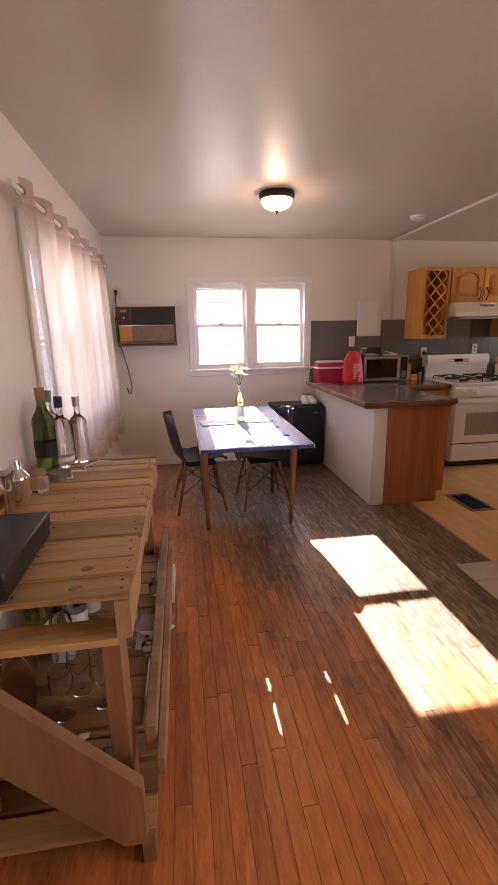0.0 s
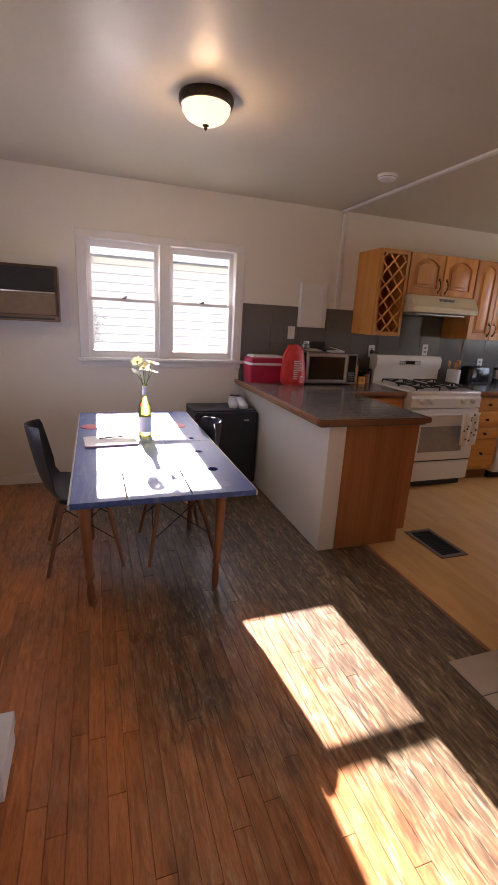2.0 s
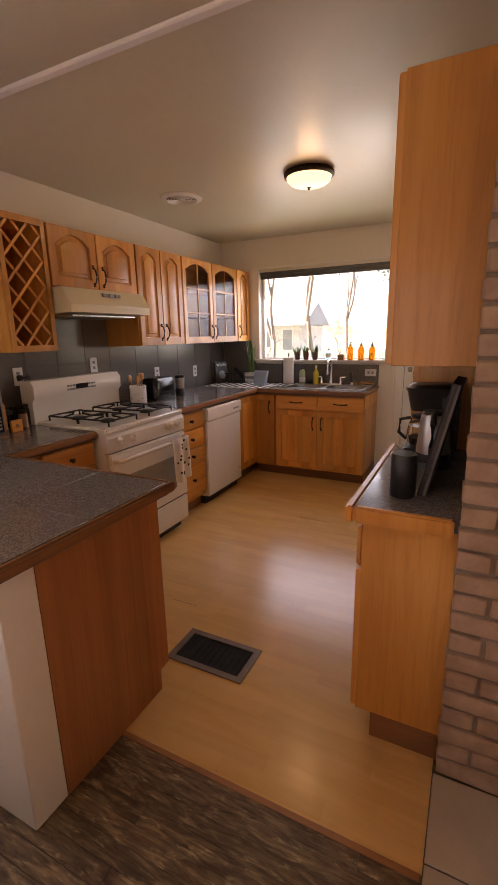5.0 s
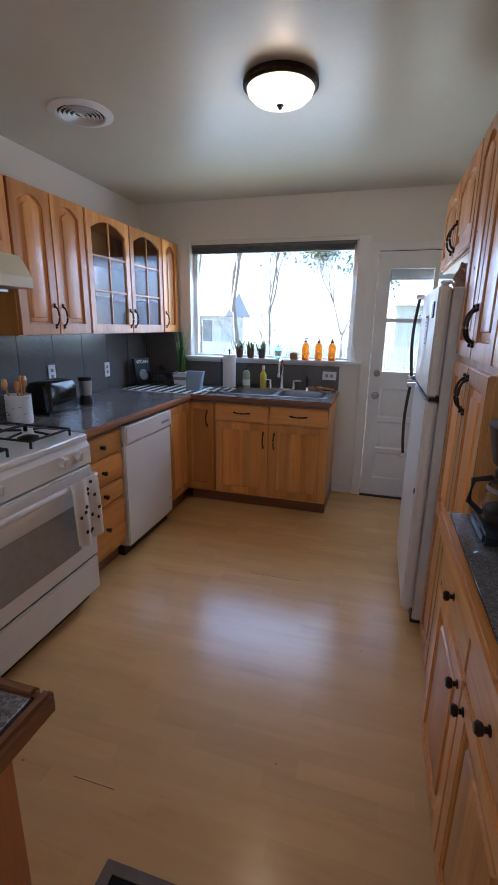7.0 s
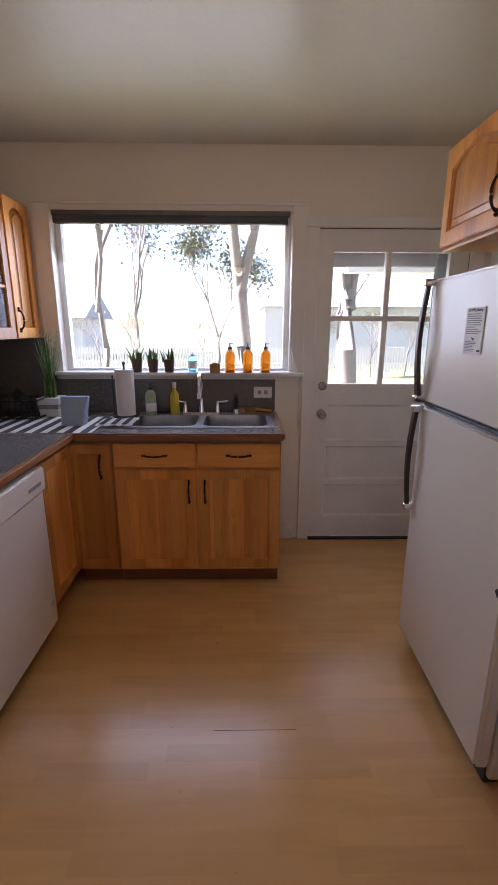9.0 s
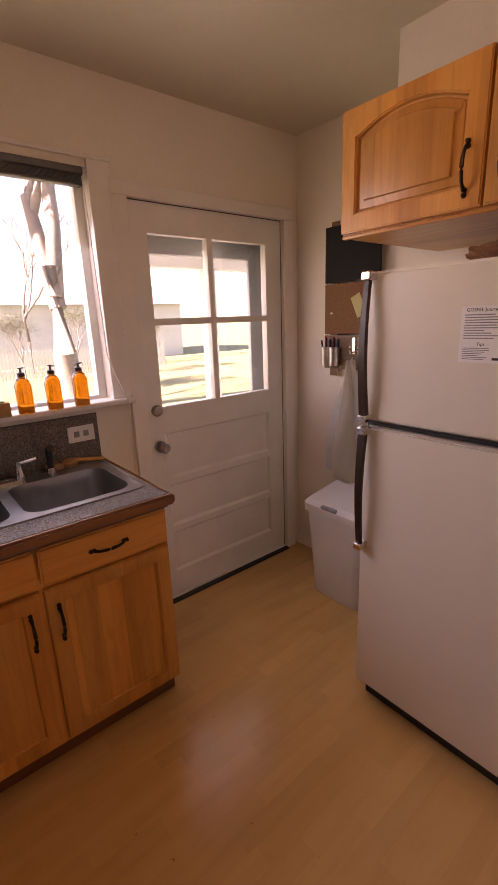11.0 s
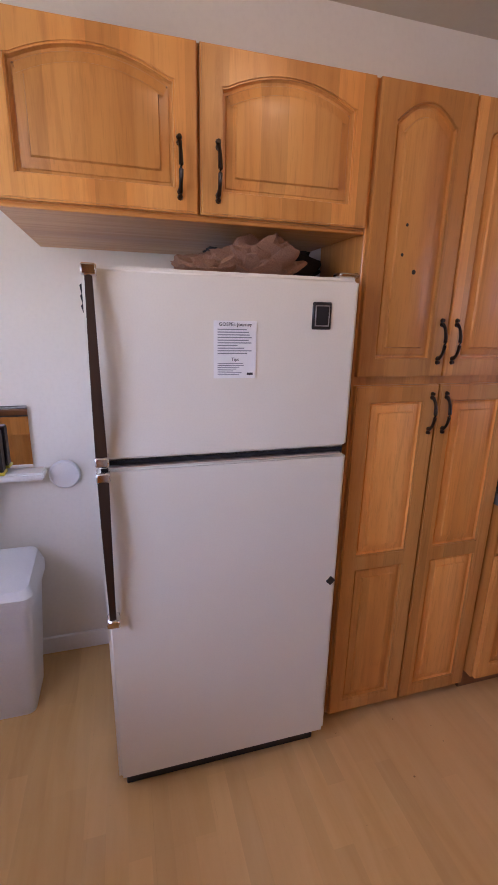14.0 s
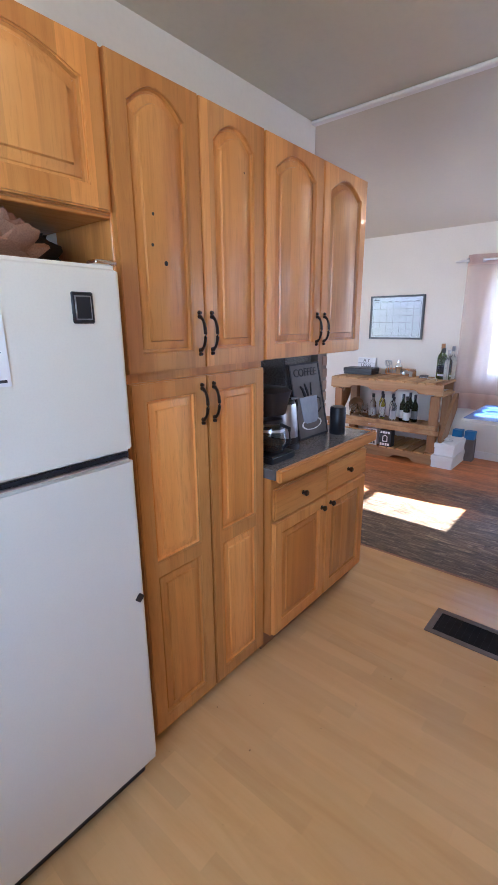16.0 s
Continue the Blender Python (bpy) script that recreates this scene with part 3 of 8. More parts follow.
def sash_window(name, m, x0, x1, z0, z1, label):
    """A double-hung pair of sashes with panes, local x-z plane."""
    th = thing(name, m, label, "window", kind="structure")
    mid = (z0 + z1) / 2 + 0.01
    s = 0.034
    for k, (a, b, y) in enumerate(((z0, mid + 0.012, 0.045), (mid - 0.012, z1, 0.075))):
        bm = bmesh.new()
        slab(bm, [rect(x0, x1, a, b), rect(x0 + s, x1 - s, a + (0.058 if k == 0 else 0.024), b - (0.024 if k == 0 else 0.048))[::-1]], 0.03, Matrix.Translation((0, y, 0)))
        f = part("sash", bm, TRIM, th, smooth=30)
        p = part("pane", new_box(x0 + s, x1 - s, y + 0.012, y + 0.016, a + s, b - s), PANE, f)
        p.visible_shadow = False
    bm = bmesh.new()
    box(bm, (x0 + x1) / 2 - 0.02, (x0 + x1) / 2 + 0.02, 0.03, 0.05, mid + 0.010, mid + 0.02, 0.003)
    rod(bm, ((x0 + x1) / 2, 0.04, mid + 0.02), ((x0 + x1) / 2 + 0.025, 0.035, mid + 0.032), 0.006)
    part("sash_lock", bm, BRONZE, th)
    return th


NM = pose(0, NY, 0)
sash_window("window_1", NM, 0.30, 0.865, 1.075, 1.985, "white double-hung window over the dining table")
sash_window("window_2", NM, 0.955, 1.52, 1.075, 1.985, "white double-hung window beside the kitchen counter")
casing("window_trim", NM, 0.30, 1.52, 1.075, 1.985, 0.075, True, "white painted flat casing round the paired windows")
bm = bmesh.new()
box(bm, 0.865, 0.955, -0.012, 0.14, 1.075, 1.985, 0.003)
for a, b in ((0.285, 0.30), (1.52, 1.535)):
    box(bm, a, b, 0, 0.14, 1.06, 2.0)
box(bm, 0.30, 1.52, 0.0, 0.14, 1.985, 2.0)
box(bm, 0.30, 1.52, 0.10, 0.18, 1.06, 1.075)
solo("trim_window_jamb", bm, TRIM, "white painted jambs and mullion between the sashes", kind="structure", m=NM)

WM = pose(WX, 0, 0, 0, 0, 90)            # local x runs towards +y, front to +x
sash_window("window_3", WM, 2.64, 3.50, 0.88, 1.98, "white double-hung window behind the sheer curtain")
sash_window("window_4", WM, 3.54, 4.40, 0.88, 1.98, "white double-hung window behind the sheer curtain")
casing("window_trim", WM, 2.64, 4.40, 0.88, 1.98, 0.085, True, "white painted flat casing of the curtained windows")
bm = bmesh.new()
box(bm, 3.50, 3.54, -0.012, 0.14, 0.88, 1.98, 0.003)
box(bm, 2.62, 2.64, 0, 0.14, 0.86, 2.0)
box(bm, 4.40, 4.42, 0, 0.14, 0.86, 2.0)
box(bm, 2.64, 4.40, 0, 0.14, 1.98, 2.0)
solo("trim_window_jamb", bm, TRIM, "white painted jambs behind the sheer curtain", kind="structure", m=WM)

EM = pose(EX, 0, 0, 0, 0, -90)           # local x runs towards -y, front to -x
kw = thing("window_5", EM, "wide white picture window over the kitchen sink", "window", kind="structure")
bm = bmesh.new()
slab(bm, [rect(-4.67, -3.25, 1.13, 2.09), rect(-4.635, -3.285, 1.175, 2.055)[::-1]], 0.05, Matrix.Translation((0, 0.06, 0)))
fr = part("window_frame", bm, TRIM, kw, smooth=30)
pn = part("pane", new_box(-4.635, -3.285, 0.08, 0.085, 1.175, 2.055), PANE, fr)
pn.visible_shadow = False
part("window_sill", new_box(-4.72, -3.16, -0.06, 0.06, 1.135, 1.160, bev=0.006), TRIM, kw)
for a, b in ((-4.77, -4.67), (-3.25, -3.15)):
    part("side_casing", new_box(a, b, -0.016, 0, 1.16, 2.12, bev=0.003), TRIM, kw)
part("head_casing", new_box(-4.77, -3.15, -0.016, 0, 2.12, 2.135, bev=0.003), TRIM, kw)
BLINDM = pbr("dark_grey_slats", (0.10, 0.105, 0.11), (0.15, 0.155, 0.16), 0.45, scale=12, bump=0.05)
bl = thing("window_blind", EM, "dark grey metal mini blind raised to the window head", "blind")
part("head_rail", new_box(-4.655, -3.265, -0.012, 0.03, 2.060, 2.088, bev=0.003), BLINDM, bl)
for k in range(7):
    part("slat", new_box(-4.65, -3.27, -0.012, 0.028, 2.030 + k * 0.004, 2.0318 + k * 0.004), BLINDM, bl)
part("bottom_rail", new_box(-4.65, -3.27, -0.01, 0.026, 2.018, 2.028, bev=0.003), BLINDM, bl)
bm = bmesh.new()
tube(bm, [(-3.275, -0.02, 2.05), (-3.268, -0.022, 1.7), (-3.26, -0.024, 1.35), (-3.20, -0.064, 1.14), (-3.18, -0.03, 0.95), (-3.19, -0.025, 0.80)], 0.0028, 6)
part("pull_cord", bm, TRIM, bl)

dc = casing("door_trim", EM, -3.09, -2.17, 0, 2.005, 0.075, False, "white painted flat casing round the back door", legs=True)
bm = bmesh.new()
for a, b in ((-3.11, -3.09), (-2.17, -2.15)):
    box(bm, a, b, 0, 0.16, 0, 2.02)
box(bm, -3.09, -2.17, 0, 0.16, 2.005, 2.02)
box(bm, -3.09, -2.17, 0.0, 0.18, -0.02, 0.012)
# thin dark box that draws the shade in the gap below the door
solo("trim_threshold", new_box(-3.09, -2.17, -0.035, 0.0, 0.001, 0.012, bev=0.003), RUBBER, "dark strip drawn for the shaded gap at the door foot", kind="structure", m=EM)
solo("trim_door_jamb", bm, TRIM, "white painted door jambs with a worn threshold", kind="structure", m=EM)
NICKEL = pbr("dull_nickel", (0.30, 0.27, 0.24), (0.42, 0.39, 0.35), 0.30, 1.0, scale=30, fine=200, bump=0.03)
door = thing("door_1", EM, "closed white panelled back door with four glass panes", "door", kind="structure")
# stiles, rails, glazing bars and three sunk panels
dx0, dx1 = -3.0875, -2.1725
gl, gr, gb, gt = -2.995, -2.285, 1.08, 1.875
holes = []
for a, b in ((gl, -2.672), (-2.640, gr)):
    for c, d in ((gb, 1.472), (1.503, gt)):
        holes.append(rect(a, b, c, d)[::-1])
pans = [(0.70, 0.945), (0.43, 0.665), (0.16, 0.395)]
for c, d in pans:
    holes.append(rect(gl, gr, c, d)[::-1])
bm = bmesh.new()
slab(bm, [rect(dx0, dx1, 0.015, 2.0025)] + holes, 0.042, Matrix.Translation((0, 0.012, 0)))
part("door_leaf", bm, DOORP, door, smooth=30)
for c, d in pans:
    bm = bmesh.new()
    raised(bm, rect(gl, gr, c, d), [(0, 0.013), (0.012, 0.024), (0.0135, 0.026)])
    part("door_panel", bm, DOORP, door, smooth=30)
for a, b in ((gl, -2.672), (-2.640, gr)):
    for c, d in ((gb, 1.472), (1.503, gt)):
        p = part("pane", new_box(a, b, 0.030, 0.034, c, d), PANE, door)
        p.visible_shadow = False
for nm, z, prof in (("door_knob", 0.885, [(0, -0.065), (0.018, -0.064), (0.026, -0.052), (0.024, -0.036), (0.011, -0.026), (0.011, -0.01), (0.030, -0.008), (0.030, 0.012)]),
                    ("deadbolt", 1.068, [(0, -0.016), (0.014, -0.016), (0.024, -0.012), (0.028, -0.004), (0.028, 0.012)])):
    bm = bmesh.new()
    lathe(bm, [(r, z0) for r, z0 in prof], seg=20)
    part(nm, bm, NICKEL, door, "scuffed nickel " + nm.replace("_", " "), at=pose(-3.03, 0, z, -90))
for z in (0.28, 0.98, 1.72):
    bm = bmesh.new()
    rod(bm, (-2.170, -0.006, z - 0.045), (-2.170, -0.006, z + 0.045), 0.007)
    part("hinge", bm, DOORP, door)

for a, b, c, d in ((dx0 - 0.006, dx0 - 0.001, 0.013, 2.006), (dx1 + 0.001, dx1 + 0.005, 0.013, 2.006), (dx0, dx1, 2.001, 2.006)):
    part("door_gap", new_box(a, b, 0.010, 0.020, c, d), RUBBER, door)
sd = thing("storm_door", EM @ pose(0, 0.10, 0), "grey storm door frame outside the back door", "storm door")
STORM = pbr("storm_door_paint", (0.42, 0.44, 0.45), (0.50, 0.52, 0.53), 0.5, scale=4, bump=0.08)
for nm, a, b, c, d in (("stile", -3.085, -2.99, 0.02, 1.99), ("stile", -2.33, -2.172, 0.02, 1.99), ("top_rail", -2.99, -2.33, 1.80, 1.99), ("bottom_rail", -2.99, -2.33, 0.02, 0.30)):
    part(nm, new_box(a, b, 0, 0.035, c, d, bev=0.006), STORM, sd)
part("corner_bead", new_box(-2.345, -2.332, -0.012, 0.0, 0.30, 1.80, bev=0.003), STORM, sd)

# half wall of the peninsula
solo("wall_peninsula", new_box(1.67, 1.79, 3.53, NY, 0, CT - 0.05, bev=0.004), WALL, "low white painted half wall below the counter", kind="structure")

# ---- cabinets ----


def pull(parent, x, z, y=0.0, upright=True, label="dark bronze curved pull", length=0.10):
    """A bowed pull with beaded feet."""
    bm = bmesh.new()
    n = 10
    pts = []
    for k in range(n + 1):
        u = k / n * 2 - 1
        pts.append((0, -0.006 - 0.021 * (1 - u * u) ** 0.6, u * length / 2))
    tube(bm, pts, [0.0065 if k in (0, n) else 0.0042 + 0.0018 * (1 - abs(k / n * 2 - 1)) for k in range(n + 1)], 8)
    for s in (-1, 1):
        for dz in (0.0, 0.012):
            rod(bm, (0, 0.0, s * (length / 2 + dz)), (0, -0.009, s * (length / 2 + dz)), 0.0075, 0.005, 8)
    at = pose(x, y, z) @ (Matrix.Identity(4) if upright else pose(0, 0, 0, 0, 90, 0))
    return part("handle", bm, BRONZE, parent, label, at=at)


def knob(parent, x, z, y=0.0):
    bm = bmesh.new()
    lathe(bm, [(0, 0.028), (0.009, 0.027), (0.0145, 0.021), (0.012, 0.013), (0.006, 0.010), (0.006, 0.004), (0.011, 0.002), (0.011, 0)], seg=14)
    return part("knob", bm, BRONZE, parent, "dark bronze round knob", at=pose(x, y, z, 90))


def door_leaf(parent, x0, x1, z0, z1, y, style="arch", material=None, glass=False, mid=None, name="door"):
    """A frame-and-panel cabinet door; x-z plane, front at y, 20 mm thick."""
    material = material or MAPLE
    w, h, s = x1 - x0, z1 - z0, 0.058
    t = 0.020
    pad = 0.0022
    ox0, ox1, oz0, oz1 = pad, w - pad, pad, h - pad
    opens = []
    if style == "arch":
        opens = [arched(s, w - s, s, h - s * 0.72, min(0.055, (w - 2 * s) * 0.26))]
    elif style == "arch_low":
        opens = [arched(s, w - s, s, h - s * 0.8, 0.042)]
    elif mid:
        opens = [rect(s, w - s, s, mid - s / 2), rect(s, w - s, mid + s / 2, h - s)]
    else:
        opens = [rect(s, w - s, s, h - s)]
    bm = bmesh.new()
    slab(bm, [rect(ox0, ox1, oz0, oz1)] + [o[::-1] for o in opens], t)
    es = [e for e in bm.edges if all(abs(v.co.y) < 1e-6 for v in e.verts) and len(e.link_faces) == 2
          and abs(e.link_faces[0].normal.dot(e.link_faces[1].normal)) < 0.2]
    bmesh.ops.bevel(bm, geom=es, offset=0.004, segments=2, affect="EDGES", clamp_overlap=True)
    leaf = part(name, bm, material, parent, at=pose(x0, y, z0), smooth=35)
    if glass:
        lp = opens[0]
        p = part("pane", slab(bmesh.new(), [lp], 0.003, Matrix.Translation((0, 0.010, 0))), CABPANE, leaf)
        p.visible_shadow = False
        xm = w / 2
        for k in range(1, 3):
            zz = s + (h - 1.75 * s) * k / 3
            part("glazing_bar", new_box(s, w - s, 0.003, 0.012, zz - 0.007, zz + 0.007, bev=0.002), MAPLE_X, leaf)
        part("glazing_bar", new_box(xm - 0.007, xm + 0.007, 0.0025, 0.0125, s, h - s * 0.72, bev=0.002), MAPLE, leaf)
    else:
        for o in opens:
            bm = bmesh.new()
            if style == "flat":
                raised(bm, o, [(-0.001, 0.004), (0.003, 0.0125), (0.006, 0.013)])
            else:
                raised(bm, o, [(-0.001, 0.005), (0.003, 0.0145), (0.009, 0.0155), (0.011, 0.0125), (0.032, 0.0075), (0.0350, 0.0015), (0.037, 0.0010)])
            part("panel", bm, material, leaf, smooth=25)
    return leaf


def drawer_front(parent, x0, x1, z0, z1, y, plain=True):
    bm = bmesh.new()
    w, h = x1 - x0, z1 - z0
    box(bm, 0.0015, w - 0.0015, 0, 0.02, 0.0015, h - 0.0015, 0.006, 2)
    return part("drawer", bm, MAPLE_X, parent, at=pose(x0, y, z0))


def carcass(parent, w, d, z0, z1, toe=0.0, side=None, shelves=(), back=True, open_front=False):
    """A cabinet box: local x 0..w, face frame at y = 0, back at y = d."""
    bm = bmesh.new()
    t = 0.018
    zt = z0 + toe
    if open_front:
        box(bm, 0, t, 0, d, zt, z1)
        box(bm, w - t, w, 0, d, zt, z1)
        box(bm, t, w - t, 0, d, zt, zt + t)
        box(bm, t, w - t, 0, d, z1 - t, z1)
        box(bm, t, w - t, d - 0.008, d, zt + t, z1 - t)
        for z in shelves:
            box(bm, t, w - t, 0.02, d - 0.008, z - 0.008, z + 0.008)
    else:
        box(bm, 0, w, 0, d, zt, z1, 0.002)
    body = part("body", bm, side or MAPLE, parent, smooth=30)
    if toe:
        part("toe_kick", new_box(0.0, w, 0.055, d, z0, zt), EDGE, parent)
    return body


def FY(x, y):            # faces -y
    return pose(x, y, 0)


def FX(x, y):            # faces -x, local x runs to -y
    return pose(x, y, 0, 0, 0, -90)


def FS(x, y):            # faces +y, local x runs to -x
    return pose(x, y, 0, 0, 0, 180)


# upper cabinets over the range
UY, UD = 4.81, NY - 4.81
UB, UT = 1.365, 2.105
c = thing("wine_rack_cabinet", FY(2.73, UY), "maple wall cabinet with a diagonal lattice wine rack", "cabinet")
carcass(c, 0.305, UD, UB, UT, open_front=True)
bm = bmesh.new()
slab(bm, [rect(0, 0.305, UB, UT), rect(0.028, 0.277, UB + 0.035, UT - 0.035)[::-1]], 0.02, Matrix.Translation((0, -0.02, 0)))
part("face_frame", bm, MAPLE, c, smooth=30)
x0, x1, z0, z1 = 0.028, 0.277, UB + 0.035, UT - 0.035
step = 0.14
for sgn in (1, -1):
    for k in range(-4, 12):
        # bars at 50 degrees clipped to the opening
        slope = 1.12 * sgn
        zc = z0 + k * step + 0.06
        pts = []
        for x in (x0, x1):
            z = zc + slope * (x - (x0 + x1) / 2)
            pts.append((x, z))
        (xa, za), (xb, zb) = pts
        ts = []
        for zl in (z0, z1):
            ts.append((zl - za) / (zb - za))
        lo, hi = max(0, min(ts)), min(1, max(ts))
        if hi - lo < 0.12:
            continue
        p = (xa + (xb - xa) * lo, za + (zb - za) * lo)
        q = (xa + (xb - xa) * hi, za + (zb - za) * hi)
        ang = math.degrees(math.atan2(q[1] - p[1], q[0] - p[0]))
        ln = math.hypot(q[0] - p[0], q[1] - p[1])
        yy = -0.012 if sgn > 0 else -0.004
        part("lattice_bar", new_box(-ln / 2, ln / 2, 0, 0.007, -0.007, 0.007), MAPLE_X, c, at=pose((p[0] + q[0]) / 2, yy, (p[1] + q[1]) / 2, 0, -ang, 0))

c = thing("wall_cabinet", FY(3.045, UY), "short maple wall cabinet over the range hood", "cabinet", "upper kitchen cabinets")
carcass(c, 0.775, UD, 1.745, UT)
for a, b, hx in ((0.004, 0.386, 0.345), (0.389, 0.771, 0.430)):
    d = door_leaf(c, a, b, 1.748, UT - 0.003, -0.02, "arch")
    pull(d, hx - a, 0.085)
c = thing("wall_cabinet", FY(3.822, UY), "tall maple wall cabinet with two arched doors", "cabinet", "upper kitchen cabinets")
carcass(c, 0.588, UD, UB, UT)
for a, b, hx in ((0.004, 0.292, 0.26), (0.295, 0.584, 0.328)):
    d = door_leaf(c, a, b, UB + 0.003, UT - 0.003, -0.02, "arch")
    pull(d, hx - a, 0.10)
c = thing("glass_cabinet", FY(4.412, UY), "maple wall cabinet with two glazed arched doors", "cabinet", "upper kitchen cabinets")
carcass(c, 1.003, UD, UB, UT, shelves=(1.61, 1.86), open_front=True)
part("centre_stile", new_box(0.485, 0.518, 0, 0.02, UB + 0.018, UT - 0.018), MAPLE, c)
for a, b, hx in ((0.004, 0.500, 0.468), (0.503, 0.999, 0.535)):
    d = door_leaf(c, a, b, UB + 0.003, UT - 0.003, -0.02, "arch", glass=True)
    pull(d, hx - a, 0.10)
c = thing("wall_cabinet", FY(5.418, UY), "narrow maple wall cabinet with one arched door", "cabinet", "upper kitchen cabinets")
carcass(c, 0.288, UD, UB, UT)
d = door_leaf(c, 0.004, 0.284, UB + 0.003, UT - 0.003, -0.02, "arch")
pull(d, 0.035, 0.10)

# base cabinets along the range wall
BY = 4.46
BZ = CT - 0.05
c = thing("base_cabinet", FY(2.34, BY), "maple base cabinet with one drawer beside the range", "cabinet", "base kitchen cabinets")
carcass(c, 0.575, NY - BY, 0, BZ, toe=0.09)
d = drawer_front(c, 0.21, 0.57, 0.715, BZ - 0.01, -0.02)
knob(d, 0.18, 0.06)
d = door_leaf(c, 0.21, 0.57, 0.10, 0.71, -0.02, "square")
knob(d, 0.32, 0.55)
c = thing("peninsula_cabinet", pose(1.79, 3.53, 0), "reddish wood-veneer end panel of the peninsula cabinet", "cabinet", "base kitchen cabinets")
bm = bmesh.new()
slab(bm, [[(0, 0), (0.49, 0), (0.49, 0.095), (0.545, 0.095), (0.545, BZ), (0, BZ)]], 0.018)
part("end_panel", bm, PANELW, c, smooth=30)
part("body", new_box(0, 0.533, 0.018, BY - 3.53, 0.095, BZ), MAPLE, c)
part("toe_kick", new_box(0, 0.485, 0.018, BY - 3.53, 0, 0.095), EDGE, c)
for a, b in ((0.02, 0.46), (0.463, 0.90)):
    d = door_leaf(c, a, b, 0.10, 0.70, 0, "square")
    d.matrix_basis = pose(0.553, a, 0.10, 0, 0, 90)
    d2 = drawer_front(c, a, b, 0.705, BZ - 0.01, 0)
    d2.matrix_basis = pose(0.553, a, 0.705, 0, 0, 90)
    knob(d2, 0.22, 0.07)
c = thing("drawer_cabinet", FY(3.712, BY), "maple drawer stack beside the dishwasher", "cabinet", "base kitchen cabinets")
carcass(c, 0.408, NY - BY, 0, BZ, toe=0.11)
for a, b in ((0.712, 0.842), (0.552, 0.705), (0.432, 0.545), (0.15, 0.425)):
    d = drawer_front(c, 0.004, 0.404, a, b, -0.02)
    knob(d, 0.20, (b - a) / 2)
c = thing("corner_cabinet", FY(4.735, BY), "maple corner base cabinet with one plain door", "cabinet", "base kitchen cabinets")
carcass(c, 0.40, NY - BY, 0, BZ, toe=0.11)
d = door_leaf(c, 0.02, 0.37, 0.13, 0.845, -0.02, "flat")
SX = 5.135
c = thing("base_cabinet", FX(SX, 4.46), "maple base cabinet with one full-height door", "cabinet", "base kitchen cabinets")
carcass(c, 0.225, EX - SX, 0, BZ, toe=0.10)
d = door_leaf(c, -0.04, 0.222, 0.115, 0.845, -0.02, "flat")
pull(d, 0.205, 0.60)
c = thing("sink_cabinet", FX(SX, 4.232), "maple sink cabinet with two doors and false drawers", "cabinet", "base kitchen cabinets")
carcass(c, 0.892, EX - SX, 0, BZ - 0.12, toe=0.10)
part("apron", new_box(0, 0.892, 0, 0.02, BZ - 0.12, BZ), MAPLE_X, c)
part("side_panel", new_box(0.874, 0.892, 0.02, EX - SX, BZ - 0.12, BZ), MAPLE, c)
for a, b, hx in ((0.006, 0.440, 0.40), (0.448, 0.886, 0.485)):
    d = drawer_front(c, a, b, 0.712, 0.842, -0.02)
    pull(d, (b - a) / 2, 0.065, upright=False)
    d = door_leaf(c, a, b, 0.115, 0.702, -0.02, "flat", MAPLE_K if a > 0.1 else MAPLE)
    pull(d, hx - a, 0.46)


def counter(name, tops, edges, label):
    """Granite tiles on a board, with a wooden edge."""
    th = thing(name, pose(0, 0, 0), label, "countertop")
    bm = bmesh.new()
    for x0, x1, y0, y1 in tops:
        box(bm, x0, x1, y0, y1, CT - 0.05, CT - 0.004)
    part("bed", bm, GROUT, th, smooth=0)
    for x0, x1, y0, y1 in tops:
        nx, ny = max(1, round((x1 - x0) / 0.305)), max(1, round((y1 - y0) / 0.305))
        w, h = (x1 - x0) / nx, (y1 - y0) / ny
        me = mesh_of("tile", new_box(-w / 2 + 0.0008, w / 2 - 0.0008, -h / 2 + 0.0008, h / 2 - 0.0008, -0.004, 0, bev=0.0012))
        me.materials.append(GRANITE)
        for i in range(nx):
            for j in range(ny):
                o = new("tile", me)
                o.parent = th
                o.location = (x0 + (i + 0.5) * w, y0 + (j + 0.5) * h, CT)
    for e in edges:
        part("wooden_edge", new_box(*e, CT - 0.038, CT + 0.001, bev=0.008, seg=2), EDGE, th)
    return th


counter("peninsula_countertop", [(1.575, 2.335, 3.475, NY - 0.004), (2.337, 2.92, 4.435, NY - 0.004)],
        [(1.55, 1.575, 3.475, NY - 0.004), (1.55, 2.36, 3.45, 3.475), (2.335, 2.36, 3.475, 4.435), (2.36, 2.92, 4.41, 4.435)],
        "grey granite-tile peninsula countertop with a wooden edge")
SK = (5.215, 5.635, 3.385, 4.185)      # the sink's cut-out
counter("countertop", [(3.712, 5.095, 4.435, NY - 0.004), (5.097, SK[0], 3.345, NY - 0.004), (SK[1], EX - 0.004, 3.345, NY - 0.004),
                       (SK[0], SK[1], SK[3], NY - 0.004), (SK[0], SK[1], 3.345, SK[2])],
        [(3.712, 5.095, 4.41, 4.435), (5.072, 5.097, 3.325, 4.41), (5.097, EX - 0.004, 3.325, 3.345)],
        "grey granite-tile countertop with a wooden edge round the sink")


